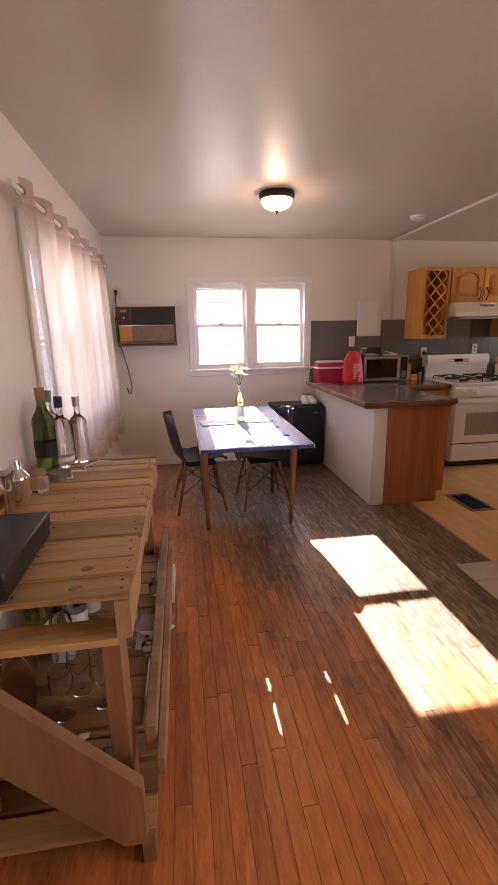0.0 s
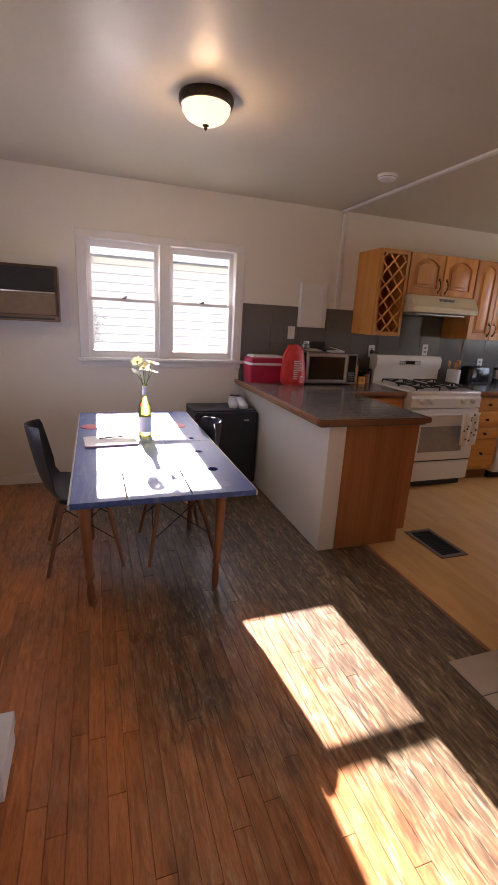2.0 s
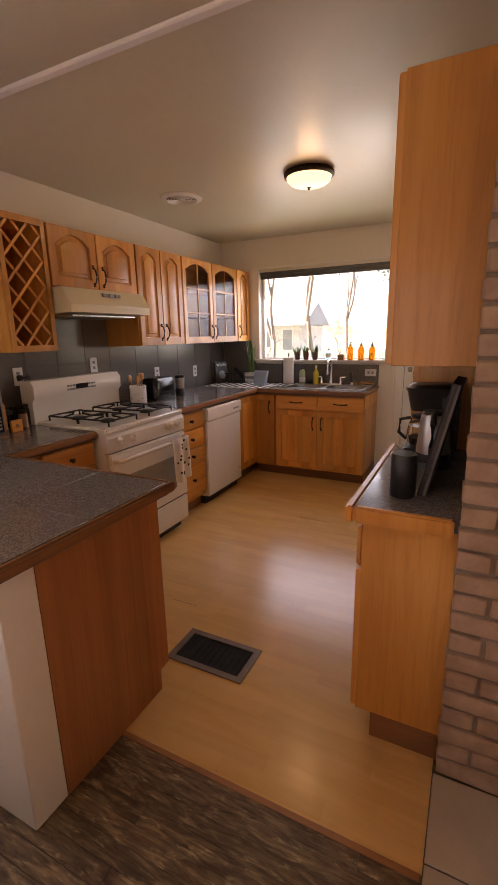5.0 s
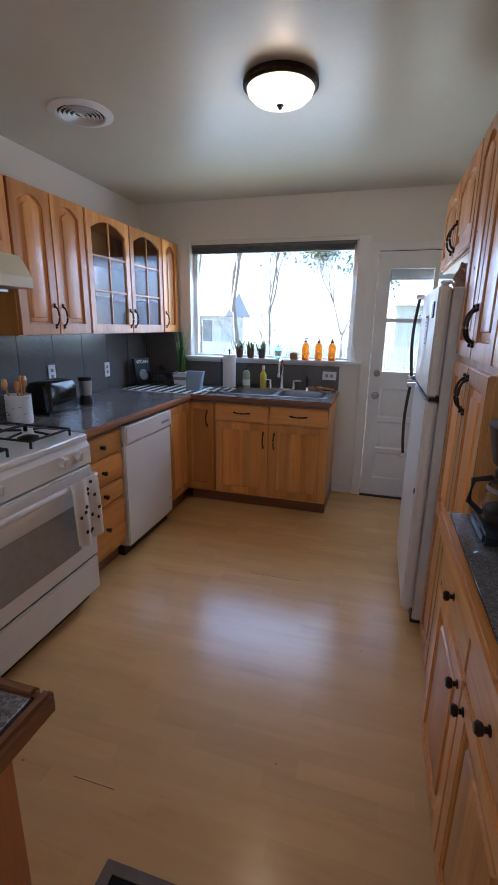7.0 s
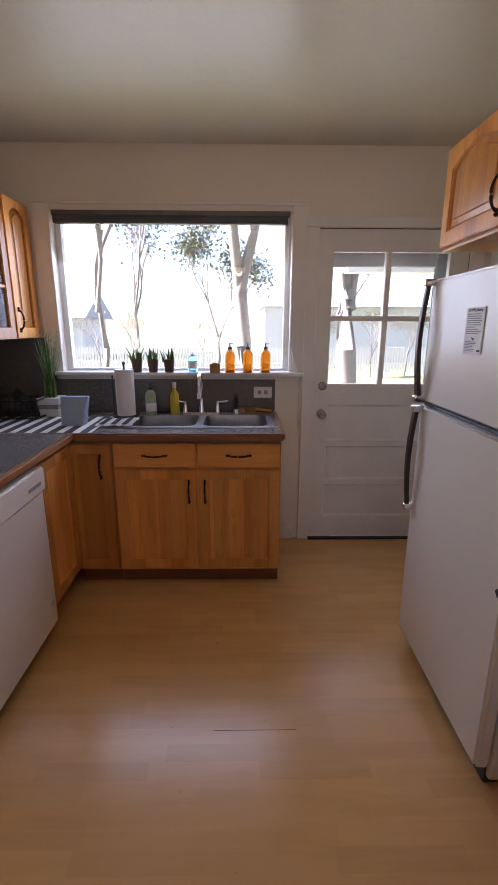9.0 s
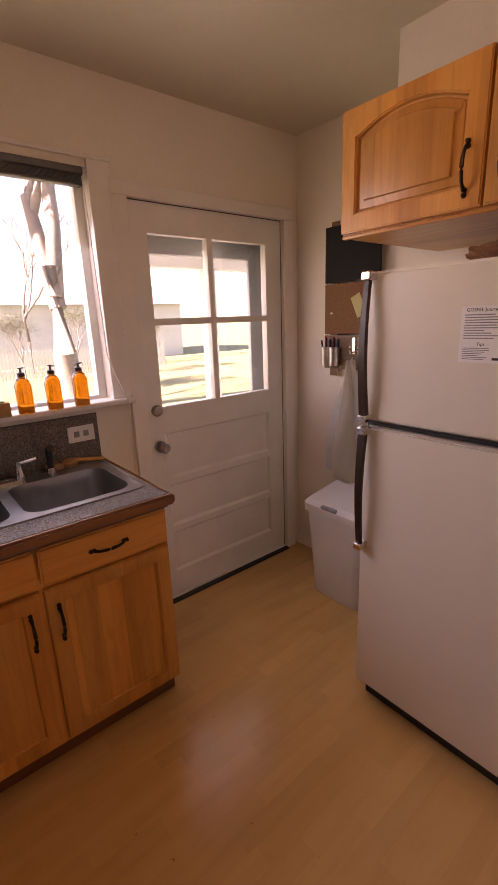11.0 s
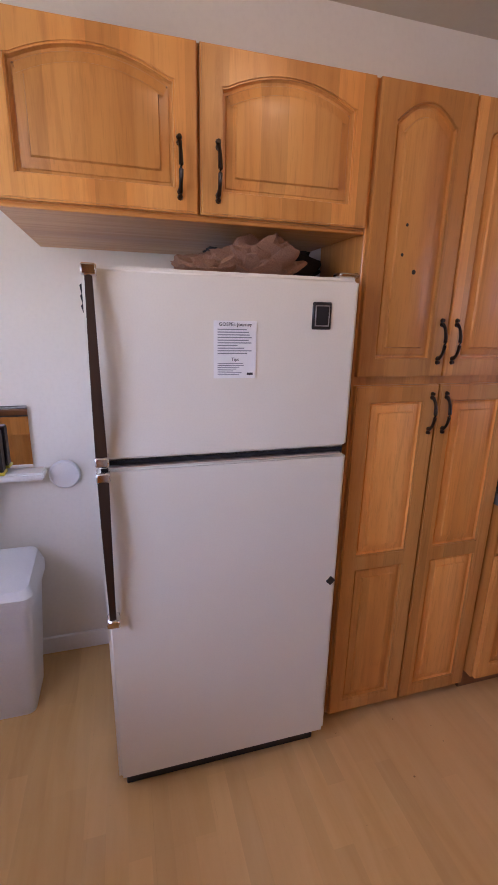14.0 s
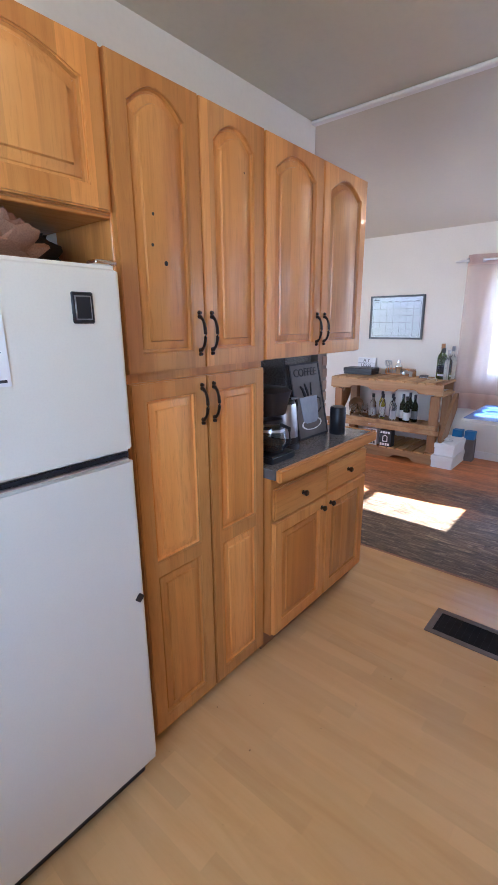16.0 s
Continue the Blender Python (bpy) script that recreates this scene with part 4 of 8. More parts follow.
def splash(name, m, fields, label):
    """Stone wall tiles, local x-z plane, face at y = -0.010."""
    th = thing(name, m, label, "backsplash", kind="structure")
    for x0, x1, z0, z1 in fields:
        part("bed", new_box(x0, x1, -0.006, 0, z0, z1), GROUT, th)
        nx, nz = max(1, round((x1 - x0) / 0.305)), max(1, round((z1 - z0) / 0.31))
        w, h = (x1 - x0) / nx, (z1 - z0) / nz
        me = mesh_of("tile", new_box(-w / 2 + 0.0018, w / 2 - 0.0018, -0.010, -0.006, -h / 2 + 0.0018, h / 2 - 0.0018, bev=0.0012))
        me.materials.append(SPLASH)
        for i in range(nx):
            for j in range(nz):
                o = new("tile", me)
                o.parent = th
                o.location = (x0 + (i + 0.5) * w, 0, z0 + (j + 0.5) * h)


splash("backsplash", pose(0, NY, 0), [(1.59, 2.73, CT, 1.58), (2.73, 3.05, CT, UB), (3.05, 3.83, CT, 1.60), (3.83, EX - 0.01, CT, UB)], "grey-brown stone tile backsplash behind the range")
splash("backsplash", EM, [(-5.14, -4.725, CT, UB), (-4.725, -3.335, CT, 1.11)], "grey-brown stone tile backsplash behind the sink")
splash("backsplash", pose(0, 2.42, 0, 0, 0, 180), [(-3.28, -2.46, CT, 1.33)], "grey stone tile backsplash behind the coffee maker")

# pantry side
PY = 2.71
PD = PY - 2.42
c = thing("pantry_cabinet", FS(3.905, PY), "tall maple pantry cabinet with four panelled doors", "cabinet", "pantry cabinets")
carcass(c, 0.625, PD, 0.0, 2.118, toe=0.04)
for a, b, hx, mt in ((0.004, 0.311, 0.285, MAPLE_K), (0.314, 0.621, 0.34, MAPLE)):
    d = door_leaf(c, a, b, 1.335, 2.115, -0.02, "arch", mt)
    for kx, kz, kr in ((0.159, 0.31, 0.0095), (0.114, 0.355, 0.0065), (0.121, 0.435, 0.006)) if a < 0.1 else ((0.20, 0.62, 0.004),):
        part("knot", lathe(bmesh.new(), [(0, 0.0008), (kr * 0.65, 0.0007), (kr * 0.8, -0.0004)], seg=12), RUBBER, d, "dark round knot", at=pose(kx, 0.001, kz, 90))
    pull(d, hx - a, 0.11, length=0.105)
    d = door_leaf(c, a, b, 0.045, 1.312, -0.02, "square", mt, mid=0.645)
    pull(d, hx - a, 1.17, length=0.105)
c = thing("wall_cabinet", FS(3.278, PY), "maple wall cabinet with arched doors over the coffee counter", "cabinet", "pantry cabinets")
carcass(c, 0.785, PD, 1.335, 2.118)
for a, b, hx in ((0.004, 0.391, 0.362), (0.394, 0.781, 0.424)):
    d = door_leaf(c, a, b, 1.338, 2.115, -0.02, "arch")
    pull(d, hx - a, 0.11, length=0.105)
c = thing("coffee_cabinet", FS(3.278, PY + 0.05), "maple base cabinet with two drawers under the coffee counter", "cabinet", "pantry cabinets")
carcass(c, 0.848, PD + 0.05, 0, BZ, toe=0.10)
for a, b, hx in ((0.004, 0.4225, 0.38), (0.4255, 0.844, 0.463)):
    d = drawer_front(c, a, b, 0.668, 0.815, -0.02)
    knob(d, 0.209, 0.073)
    d = door_leaf(c, a, b, 0.105, 0.658, -0.02, "square")
    knob(d, hx - a, 0.505)
th = thing("coffee_countertop", pose(0, 0, 0), "grey granite-tile coffee countertop with a wooden edge", "countertop")
part("bed", new_box(2.408, 3.278, 2.43, 2.782, BZ, CT - 0.012), GROUT, th)
for k in range(3):
    part("tile", new_box(2.409 + k * 0.2895, 2.697 + k * 0.2895, 2.431, 2.781, CT - 0.012, CT - 0.007, bev=0.001), GRANITE, th)
part("wooden_edge", new_box(2.383, 3.278, 2.782, 2.81, CT - 0.06, CT - 0.004, bev=0.007, seg=2), MAPLE_X, th)
part("wooden_edge", new_box(2.383, 2.408, 2.49, 2.782, CT - 0.06, CT - 0.004, bev=0.007, seg=2), MAPLE, th)
c = thing("fridge_cabinet", FS(4.852, PY), "maple wall cabinet with two arched doors over the fridge", "cabinet", "pantry cabinets")
carcass(c, 0.945, PY - 2.05, 1.745, 2.118, open_front=False)
for a, b, hx in ((0.004, 0.471, 0.425), (0.474, 0.941, 0.52)):
    d = door_leaf(c, a, b, 1.75, 2.115, -0.02, "arch_low")
    pull(d, hx - a, 0.10, length=0.105)
part("bottom_panel", new_box(0.004, 0.941, 0.022, PY - 2.06, 1.741, 1.7448), MAPLE_X, c)
part("light_rail", new_box(0, 0.945, -0.004, 0.02, 1.737, 1.7485, bev=0.003), MAPLE_X, c)

# ---- appliances ----
f = thing("refrigerator", FS(4.666, 2.815), "cream top-freezer refrigerator with wood-grain handles", "refrigerator")
part("body", new_box(0.004, 0.702, 0.055, 0.70, 0.03, 1.60, bev=0.006), FRIDGE, f)
part("base_grille", new_box(0.02, 0.685, 0.05, 0.10, 0.0, 0.075, bev=0.004), BLACK, f)
fz = part("freezer_door", new_box(0, 0.706, 0, 0.05, 1.142, 1.612, bev=0.012, seg=3), FRIDGE, f)
ld = part("fridge_door", new_box(0, 0.706, 0, 0.05, 0.08, 1.128, bev=0.012, seg=3), FRIDGE, f)
part("door_gasket", new_box(0.012, 0.694, 0.012, 0.055, 1.124, 1.146), BLACK, f)
part("trim_strip", new_box(0.03, 0.68, -0.003, 0.006, 1.1285, 1.132), STEEL, f)
HANDW = wood("handle_woodgrain", (0.06, 0.03, 0.016), (0.04, 0.02, 0.011), (0.02, 0.01, 0.006), (14, 14, 1.0), 0.3)
for dr, za, zb, nm in ((fz, 1.60, 1.155, "freezer"), (ld, 1.115, 0.69, "fridge")):
    bm = bmesh.new()
    n = 10
    ring = []
    for k in range(n + 1):
        u = k / n
        z = za + (zb - za) * u
        out = -0.028 - 0.018 * math.sin(u * math.pi) if nm == "freezer" else -0.03 - 0.014 * math.sin(u * math.pi)
        wd = 0.008 + 0.006 * (u if nm == "freezer" else 1 - u)
        ring.append([bm.verts.new((0.018 + sx * wd, yy, z)) for sx, yy in ((-1, out), (1, out), (1, out + 0.016), (-1, out + 0.016))])
    for a, b in zip(ring, ring[1:]):
        for i in range(4):
            bm.faces.new((a[i], a[(i + 1) % 4], b[(i + 1) % 4], b[i]))
    bm.faces.new(ring[0])
    bm.faces.new(ring[-1][::-1])
    h = part("handle", bm, HANDW, dr, "dark wood-grain handle with chrome ends", smooth=50)
    for z in (za, zb):
        part("handle_bracket", new_box(0.002, 0.036, -0.04, 0.004, z - 0.014, z + 0.012, bev=0.004), CHROME, dr)
bd = part("badge", new_box(0.569, 0.624, -0.005, 0.001, 1.478, 1.548, bev=0.003), BLACK, fz, "square black and silver badge")
part("badge", new_box(-0.012, 0.012, -0.004, 0.001, -0.012, 0.012, bev=0.002), BLACK, ld, "small black diamond badge", at=pose(0.684, 0, 0.70, 0, 45, 0))
part("hinge_cover", new_box(0.645, 0.704, 0.005, 0.05, 1.612, 1.625, bev=0.004), CHROME, f)

s = thing("gas_range", FY(2.93, 4.36), "white gas range with black grates and a glass oven door", "range")
W = 0.775
part("body", new_box(0.003, W - 0.003, 0.03, 0.70, 0.07, CT - 0.02, bev=0.004), WHITE, s)
part("base", new_box(0.02, W - 0.02, 0.06, 0.68, 0.0, 0.07), BLACK, s)
part("cooktop", new_box(0, W, 0.0, 0.60, CT - 0.025, CT + 0.012, bev=0.010, seg=3), WHITE, s)
bm = bmesh.new()
slab(bm, [[(0, 0), (0.0, 0.085), (0.025, 0.12), (0.06, 0.12), (0.06, 0)]], W)
part("control_panel", bm, WHITE, s, at=pose(0, -0.005, CT - 0.135, 0, 0, 90) @ pose(0, -W, 0), smooth=30)
for x in (0.10, 0.21, 0.565, 0.675):
    bm = bmesh.new()
    lathe(bm, [(0, 0.03), (0.017, 0.029), (0.021, 0.02), (0.022, 0.004), (0.026, 0), ], seg=18)
    box(bm, -0.004, 0.004, -0.02, 0.02, 0.028, 0.036, 0.002)
    part("knob", bm, WHITE, s, at=pose(x, -0.003, CT - 0.075, 100))
od = part("oven_door", new_box(0.005, W - 0.005, -0.012, 0.03, 0.275, CT - 0.145, bev=0.008, seg=2), WHITE, s)
OVENG = pbr("oven_window", (0.30, 0.28, 0.25), (0.34, 0.32, 0.29), 0.12, scale=30, fine=300, bump=0.0)
part("oven_window", new_box(0.14, W - 0.14, -0.0145, -0.010, 0.36, 0.60, bev=0.001), OVENG, od, "tinted oven window")
bm = bmesh.new()
tube(bm, [(0.03, -0.012, 0.715), (0.035, -0.05, 0.718), (0.06, -0.058, 0.718), (W - 0.06, -0.058, 0.718), (W - 0.035, -0.05, 0.718), (W - 0.03, -0.012, 0.715)], 0.014, 10)
part("oven_handle", bm, WHITE, od)
part("storage_drawer", new_box(0.005, W - 0.005, -0.008, 0.03, 0.075, 0.262, bev=0.008, seg=2), WHITE, s)
part("gap", new_box(0.01, W - 0.01, 0.004, 0.03, 0.262, 0.275), BLACK, s)
bm = bmesh.new()
slab(bm, [[(0.60, CT - 0.02), (0.60, 1.04), (0.575, 1.07), (0.572, 1.145), (0.60, 1.178), (0.70, 1.178), (0.70, CT - 0.02)][::-1]], W)
part("backguard", bm, WHITE, s, at=pose(0, 0, 0, 0, 0, 90) @ pose(0, -W, 0), smooth=45)
part("clock", new_box(0.335, 0.44, 0.566, 0.575, 1.095, 1.13, bev=0.001), GLOSSB, s, "dark oven clock")
for x in (0.27, 0.295, 0.32, 0.455, 0.48, 0.505):
    for z in (1.098, 1.122):
        part("button", new_box(x - 0.008, x + 0.008, 0.569, 0.575, z - 0.006, z + 0.006), GREYINK, s)
for bx in (0.20, 0.575):
    for by in (0.17, 0.43):
        bm = bmesh.new()
        lathe(bm, [(0.045, 0), (0.045, 0.012), (0.03, 0.018), (0, 0.018)], seg=18)
        part("burner", bm, IRON, s, at=pose(bx, by, CT + 0.012))
    for by in (0.17, 0.43):
        bm = bmesh.new()
        r = 0.125
        z = 0.044
        for a, b in (((-r, -r), (r, -r)), ((r, -r), (r, r)), ((r, r), (-r, r)), ((-r, r), (-r, -r))):
            rod(bm, (*a, z), (*b, z), 0.0055, seg=6)
        for a in ((-r, 0), (r, 0), (0, -r), (0, r)):
            rod(bm, (*a, z), (a[0] * 0.3, a[1] * 0.3, z + 0.008), 0.0055, seg=6)
        for a in ((-r, -r), (r, -r), (r, r), (-r, r)):
            rod(bm, (*a, z), (*a, 0.012), 0.006, seg=6)
        part("grate", bm, IRON, s, at=pose(bx, by, CT))

h = thing("range_hood", FY(3.05, 4.66), "almond under-cabinet range hood", "range hood")
bm = bmesh.new()
slab(bm, [[(0, 1.592), (0.485, 1.577), (0.485, 1.74), (0.06, 1.74), (0.0, 1.64)]], 0.735)
part("hood_body", bm, ALMOND, h, at=pose(0, 0, 0, 0, 0, 90) @ pose(0, -0.735, 0), smooth=30)
for k in range(3):
    part("switch_plate", new_box(0.30 + k * 0.055, 0.345 + k * 0.055, 0.020, 0.055, 1.695, 1.717), GREYINK, h)
part("filter", new_box(0.08, 0.66, 0.08, 0.42, 1.571, 1.581), STEEL, h)

dw = thing("dishwasher", FY(4.122, 4.425), "white built-in dishwasher between maple cabinets", "dishwasher")
part("body", new_box(0.003, 0.605, 0.04, 0.60, 0.075, BZ - 0.002), WHITE, dw)
part("door", new_box(0.003, 0.605, 0, 0.04, 0.075, 0.735, bev=0.006, seg=2), WHITE, dw)
cp = part("control_panel", new_box(0.003, 0.605, -0.014, 0.04, 0.74, 0.848, bev=0.008, seg=2), WHITE, dw)
part("vent", new_box(0.45, 0.56, -0.016, -0.012, 0.775, 0.79), GREYINK, cp)
part("badge", lathe(bmesh.new(), [(0, 0.004), (0.014, 0.004), (0.016, 0)], seg=16), STEEL, dw, at=pose(0.565, 0.001, 0.19, 90))
part("kick_plate", new_box(0.01, 0.60, 0.05, 0.10, 0.0, 0.075), BLACK, dw)

# black enamel; its slight blue takes in the cast of the lens flare
BLUECAST = pbr("black_enamel_flare_tint", (0.011, 0.015, 0.026), (0.018, 0.024, 0.038), 0.36, scale=6, fine=160, bump=0.06)
m_ = thing("mini_fridge", FY(1.10, 4.74), "black mini fridge beside the half wall", "refrigerator")
part("body", new_box(0, 0.555, 0.05, 0.39, 0.02, 0.685, bev=0.006), BLUECAST, m_)
part("door", new_box(0, 0.555, 0, 0.046, 0.03, 0.675, bev=0.008, seg=2), BLUECAST, m_)
part("badge", new_box(0.43, 0.475, -0.003, 0.001, 0.60, 0.612), STEEL, m_)
part("foot", new_box(0.03, 0.52, 0.06, 0.35, 0, 0.02), RUBBER, m_)

a = thing("air_conditioner", pose(-0.50, 4.975, 0), "old wall air conditioner with a wood-grain face", "air conditioner")
ACW = wood("ac_woodgrain", (0.10, 0.045, 0.018), (0.07, 0.03, 0.012), (0.035, 0.015, 0.006), (1, 14, 14), 0.4)
part("case", new_box(0, 0.595, 0.025, 0.30, 1.345, 1.74, bev=0.005), ACW, a)
bm = bmesh.new()
slab(bm, [rect(0, 0.595, 1.345, 1.74), rect(0.02, 0.575, 1.362, 1.725)[::-1]], 0.03)
part("face_frame", bm, ACW, a, smooth=30)
part("upper_grille", new_box(0.15, 0.572, 0.010, 0.026, 1.56, 1.722), BLACK, a)
for k in range(9):
    part("slat", new_box(0.152, 0.57, 0.004, 0.012, 1.57 + k * 0.0165, 1.575 + k * 0.0165), BLACK, a)
TAN = pbr("tan_grille", (0.20, 0.13, 0.075), (0.25, 0.165, 0.10), 0.5, scale=20, fine=240, bump=0.6)
part("lower_grille", new_box(0.15, 0.572, 0.008, 0.026, 1.365, 1.548, bev=0.002), TAN, a)
part("chrome_strip", new_box(0.022, 0.573, 0.002, 0.014, 1.549, 1.557), CHROME, a)
part("control_plate", new_box(0.022, 0.146, 0.006, 0.026, 1.56, 1.722), ACW, a)
bm = bmesh.new()
slab(bm, [rect(0.014, 0.581, 1.388, 1.731), rect(0.022, 0.573, 1.396, 1.723)[::-1]], 0.006, Matrix.Translation((0, -0.003, 0)))
part("steel_edge", bm, ACW, a, smooth=30)
part("vent_lip", new_box(-0.004, 0.60, -0.010, 0.026, 1.345, 1.385, bev=0.004), TAN, a)
part("vent_slot", new_box(0.03, 0.565, -0.0115, -0.008, 1.358, 1.372), BLACK, a)
part("scale_plate", new_box(0.045, 0.11, 0.0035, 0.007, 1.685, 1.712), GREYINK, a)
part("wood_plate", new_box(0.022, 0.146, 0.006, 0.026, 1.365, 1.548), MAPLE_X, a)
for x, z, r in ((0.078, 1.63, 0.030), (0.078, 1.631, 0.012)):
    part("dial", lathe(bmesh.new(), [(0, 0.018), (r * 0.8, 0.018), (r, 0)], seg=18), BLACK if r > 0.02 else STEEL, a, at=pose(x, 0.006 if r > 0.02 else -0.011, z, 90))
bm = bmesh.new()
tube(bm, [(0.015, 0.02, 1.72), (-0.015, 0.03, 1.60), (-0.01, 0.05, 1.40), (0.02, 0.10, 1.30), (0.06, 0.14, 1.1), (0.085, 0.155, 0.92), (0.07, 0.158, 0.84), (0.045, 0.158, 0.83), (0.035, 0.158, 0.90)], 0.005, 8)
part("power_cord", bm, BLACK, a)
bm = bmesh.new()
tube(bm, [(-0.005, 0.12, 1.75), (-0.012, 0.13, 1.82), (-0.005, 0.15, 1.88)], 0.006, 8)
box(bm, -0.018, 0.010, 0.148, 0.174, 1.87, 1.915, 0.004)
part("plug", bm, BLACK, a)
bm = bmesh.new()
slab(bm, [rect(-0.60, 0.17, 1.30, 1.81), rect(-0.5, 0.095, 1.345, 1.74)[::-1]], 0.014)
solo("trim_ac", bm, TRIM, "white painted board round the air conditioner", kind="structure", m=pose(0, NY - 0.014, 0), smooth=30)

# ---- lamps on the ceiling ----


def ceiling_lamp(x, y, r, drop, power):
    th = thing("ceiling_lamp", pose(x, y, CZ), "lit flush ceiling lamp with bronze rim and frosted bowl", "ceiling lamp", "ceiling lamps")
    k = drop / 0.142
    part("rim", lathe(bmesh.new(), [(0, 0), (r * 0.96, 0), (r, -0.010), (r, -0.030 * k), (r * 0.95, -0.042 * k), (r * 0.90, -0.044 * k), (r * 0.88, -0.03 * k), (0, -0.03 * k)], seg=40), BRONZE, th)
    bowl = part("bowl", lathe(bmesh.new(), [(r * 0.895, -0.04 * k), (r * 0.86, -0.065 * k), (r * 0.72, -0.090 * k), (r * 0.46, -0.108 * k), (r * 0.2, -0.116 * k), (0, -0.118 * k)], seg=40), LAMPW, th, "glowing frosted glass bowl")
    bowl.visible_shadow = False
    part("finial", lathe(bmesh.new(), [(0.014, -0.114 * k), (0.016, -0.120 * k), (0.008, -0.124 * k), (0.009, -0.132 * k), (0, -drop)], seg=14), BRONZE, th)
    lamp("bulb", "POINT", pose(x, y, CZ - 0.085 * k), power, (1.0, 0.68, 0.34), 0.07)
    return th


ceiling_lamp(0.872, 3.60, 0.128, 0.142, 0.75)
ceiling_lamp(4.05, 3.525, 0.160, 0.108, 0.45)
th = thing("smoke_alarm", pose(2.255, 4.13, CZ), "round white smoke alarm on the ceiling", "smoke alarm")
part("base", lathe(bmesh.new(), [(0, 0), (0.066, 0), (0.066, -0.012), (0.055, -0.03), (0.03, -0.038), (0, -0.038)], seg=28), WPLAST, th)
part("sensor_ring", lathe(bmesh.new(), [(0.056, -0.012), (0.063, -0.02), (0.05, -0.026)], seg=28), GREYINK, th)
th = thing("ceiling_vent", pose(4.095, 4.54, CZ), "round white ceiling diffuser with dark slots", "vent")
part("flange", lathe(bmesh.new(), [(0.155, 0), (0.155, -0.006), (0.12, -0.016), (0.112, -0.012), (0.112, 0)], seg=40), TRIM, th)
part("throat", lathe(bmesh.new(), [(0.112, -0.002), (0, -0.002)], seg=40), BLACK, th)
for r in (0.095, 0.075, 0.055, 0.032):
    part("ring", lathe(bmesh.new(), [(r + 0.007, -0.018), (r - 0.004, -0.006), (r - 0.001, -0.005), (r + 0.009, -0.016), (r + 0.007, -0.018)], seg=36), TRIM, th)
part("cross_bar", new_box(-0.115, 0.115, -0.008, 0.008, -0.010, -0.004), TRIM, th)

# ---- dining table and chairs ----
BLUE = None


def blue_paint(name):
    """Blue paint, worn to bare pale wood along the edges and in streaks."""
    m, nt, b = tree(name)
    v = coords(nt, "Object", (16, 1.6, 16))
    n, big = noise_of(nt, v, 1.8, 6, 0.65, 0.5), noise_of(nt, coords(nt, "Object", (1, 1, 1)), 7, 5)
    col = ramp_of(nt, n, [(0.32, (0.022, 0.060, 0.22)), (0.55, (0.040, 0.10, 0.32)), (0.74, (0.12, 0.19, 0.38))])
    col = mix_of(nt, map_of(nt, big, 0.60, 0.74, 0.0, 0.4), col, (0.24, 0.25, 0.28))
    nt.links.new(col, b.inputs["Base Color"])
    nt.links.new(map_of(nt, n, 0.3, 0.7, 0.36, 0.52), b.inputs["Roughness"])
    b.inputs["Coat Weight"].default_value = 0.0
    bump_of(nt, b, n, 0.3, 0.0015)
    return m


BLUE = blue_paint("worn_blue_paint")
PALEEDGE = pbr("worn_pale_edge", (0.50, 0.47, 0.43), (0.62, 0.60, 0.56), 0.5, scale=20, bump=0.3)
t = thing("dining_table", pose(0.595, 3.692, 0), "blue painted old-door dining table with turned wooden legs", "table")


def ring(cx, cy, r, n=16, sx=1.0):
    return [(cx + sx * r * math.cos(-k * math.tau / n), cy + r * math.sin(-k * math.tau / n)) for k in range(n)]


TL, TW = 0.807, 0.372
holes = [ring(0.255, -0.512, 0.026), ring(0.25, -0.222, 0.021), ring(0.265, 0.048, 0.015)]
# open stretches of the two board seams near the table's end
for sx in (-0.162, 0.098):
    for a, b in ((-0.803, -0.625), (-0.595, -0.49)):
        holes.append([(sx - 0.004, a), (sx - 0.004, b), (sx + 0.004, b), (sx + 0.004, a)])
bm = bmesh.new()
slab(bm, [[(-TW, -TL), (TW, -TL), (TW, TL), (-TW, TL)]] + holes, 0.024, pose(0, 0, 0.745, -90))
part("tabletop", bm, BLUE, t, smooth=30)
for sx in (-0.162, 0.098):
    part("board_seam", new_box(sx - 0.0016, sx + 0.0016, -0.485, TL - 0.002, 0.7448, 0.7454), INK, t)
part("board_seam", new_box(-TW, TW, -0.0112, -0.0085, 0.7448, 0.7454), INK, t)
for x in (-TW - 0.008, TW):
    part("edge_strip", new_box(x, x + 0.008, -TL, TL, 0.719, 0.7445, bev=0.002), PALEEDGE, t)
part("seam_batten", new_box(-TW, TW, -0.07, 0.05, 0.699, 0.7205), BLUE, t)
LEGP = [(0.0, 0.0), (0.012, 0.0), (0.018, 0.03), (0.021, 0.07), (0.015, 0.13), (0.013, 0.15), (0.022, 0.165), (0.022, 0.18), (0.016, 0.195), (0.021, 0.23), (0.025, 0.40),
        (0.028, 0.55), (0.026, 0.60), (0.032, 0.62), (0.032, 0.72), (0, 0.72)]
for sx in (-1, 1):
    for sy in (-1, 1):
        part("leg", lathe(bmesh.new(), LEGP, seg=14), LEGW, t, at=pose(sx * 0.322, (-0.385 if sy < 0 else 0.33), 0) @ pose(0, 0, 0, sy * -1.5, sx * 1.5))
for y in (-0.385, 0.33):
    part("apron", new_box(-0.29, 0.29, y - 0.012, y + 0.012, 0.62, 0.72), LEGW, t)


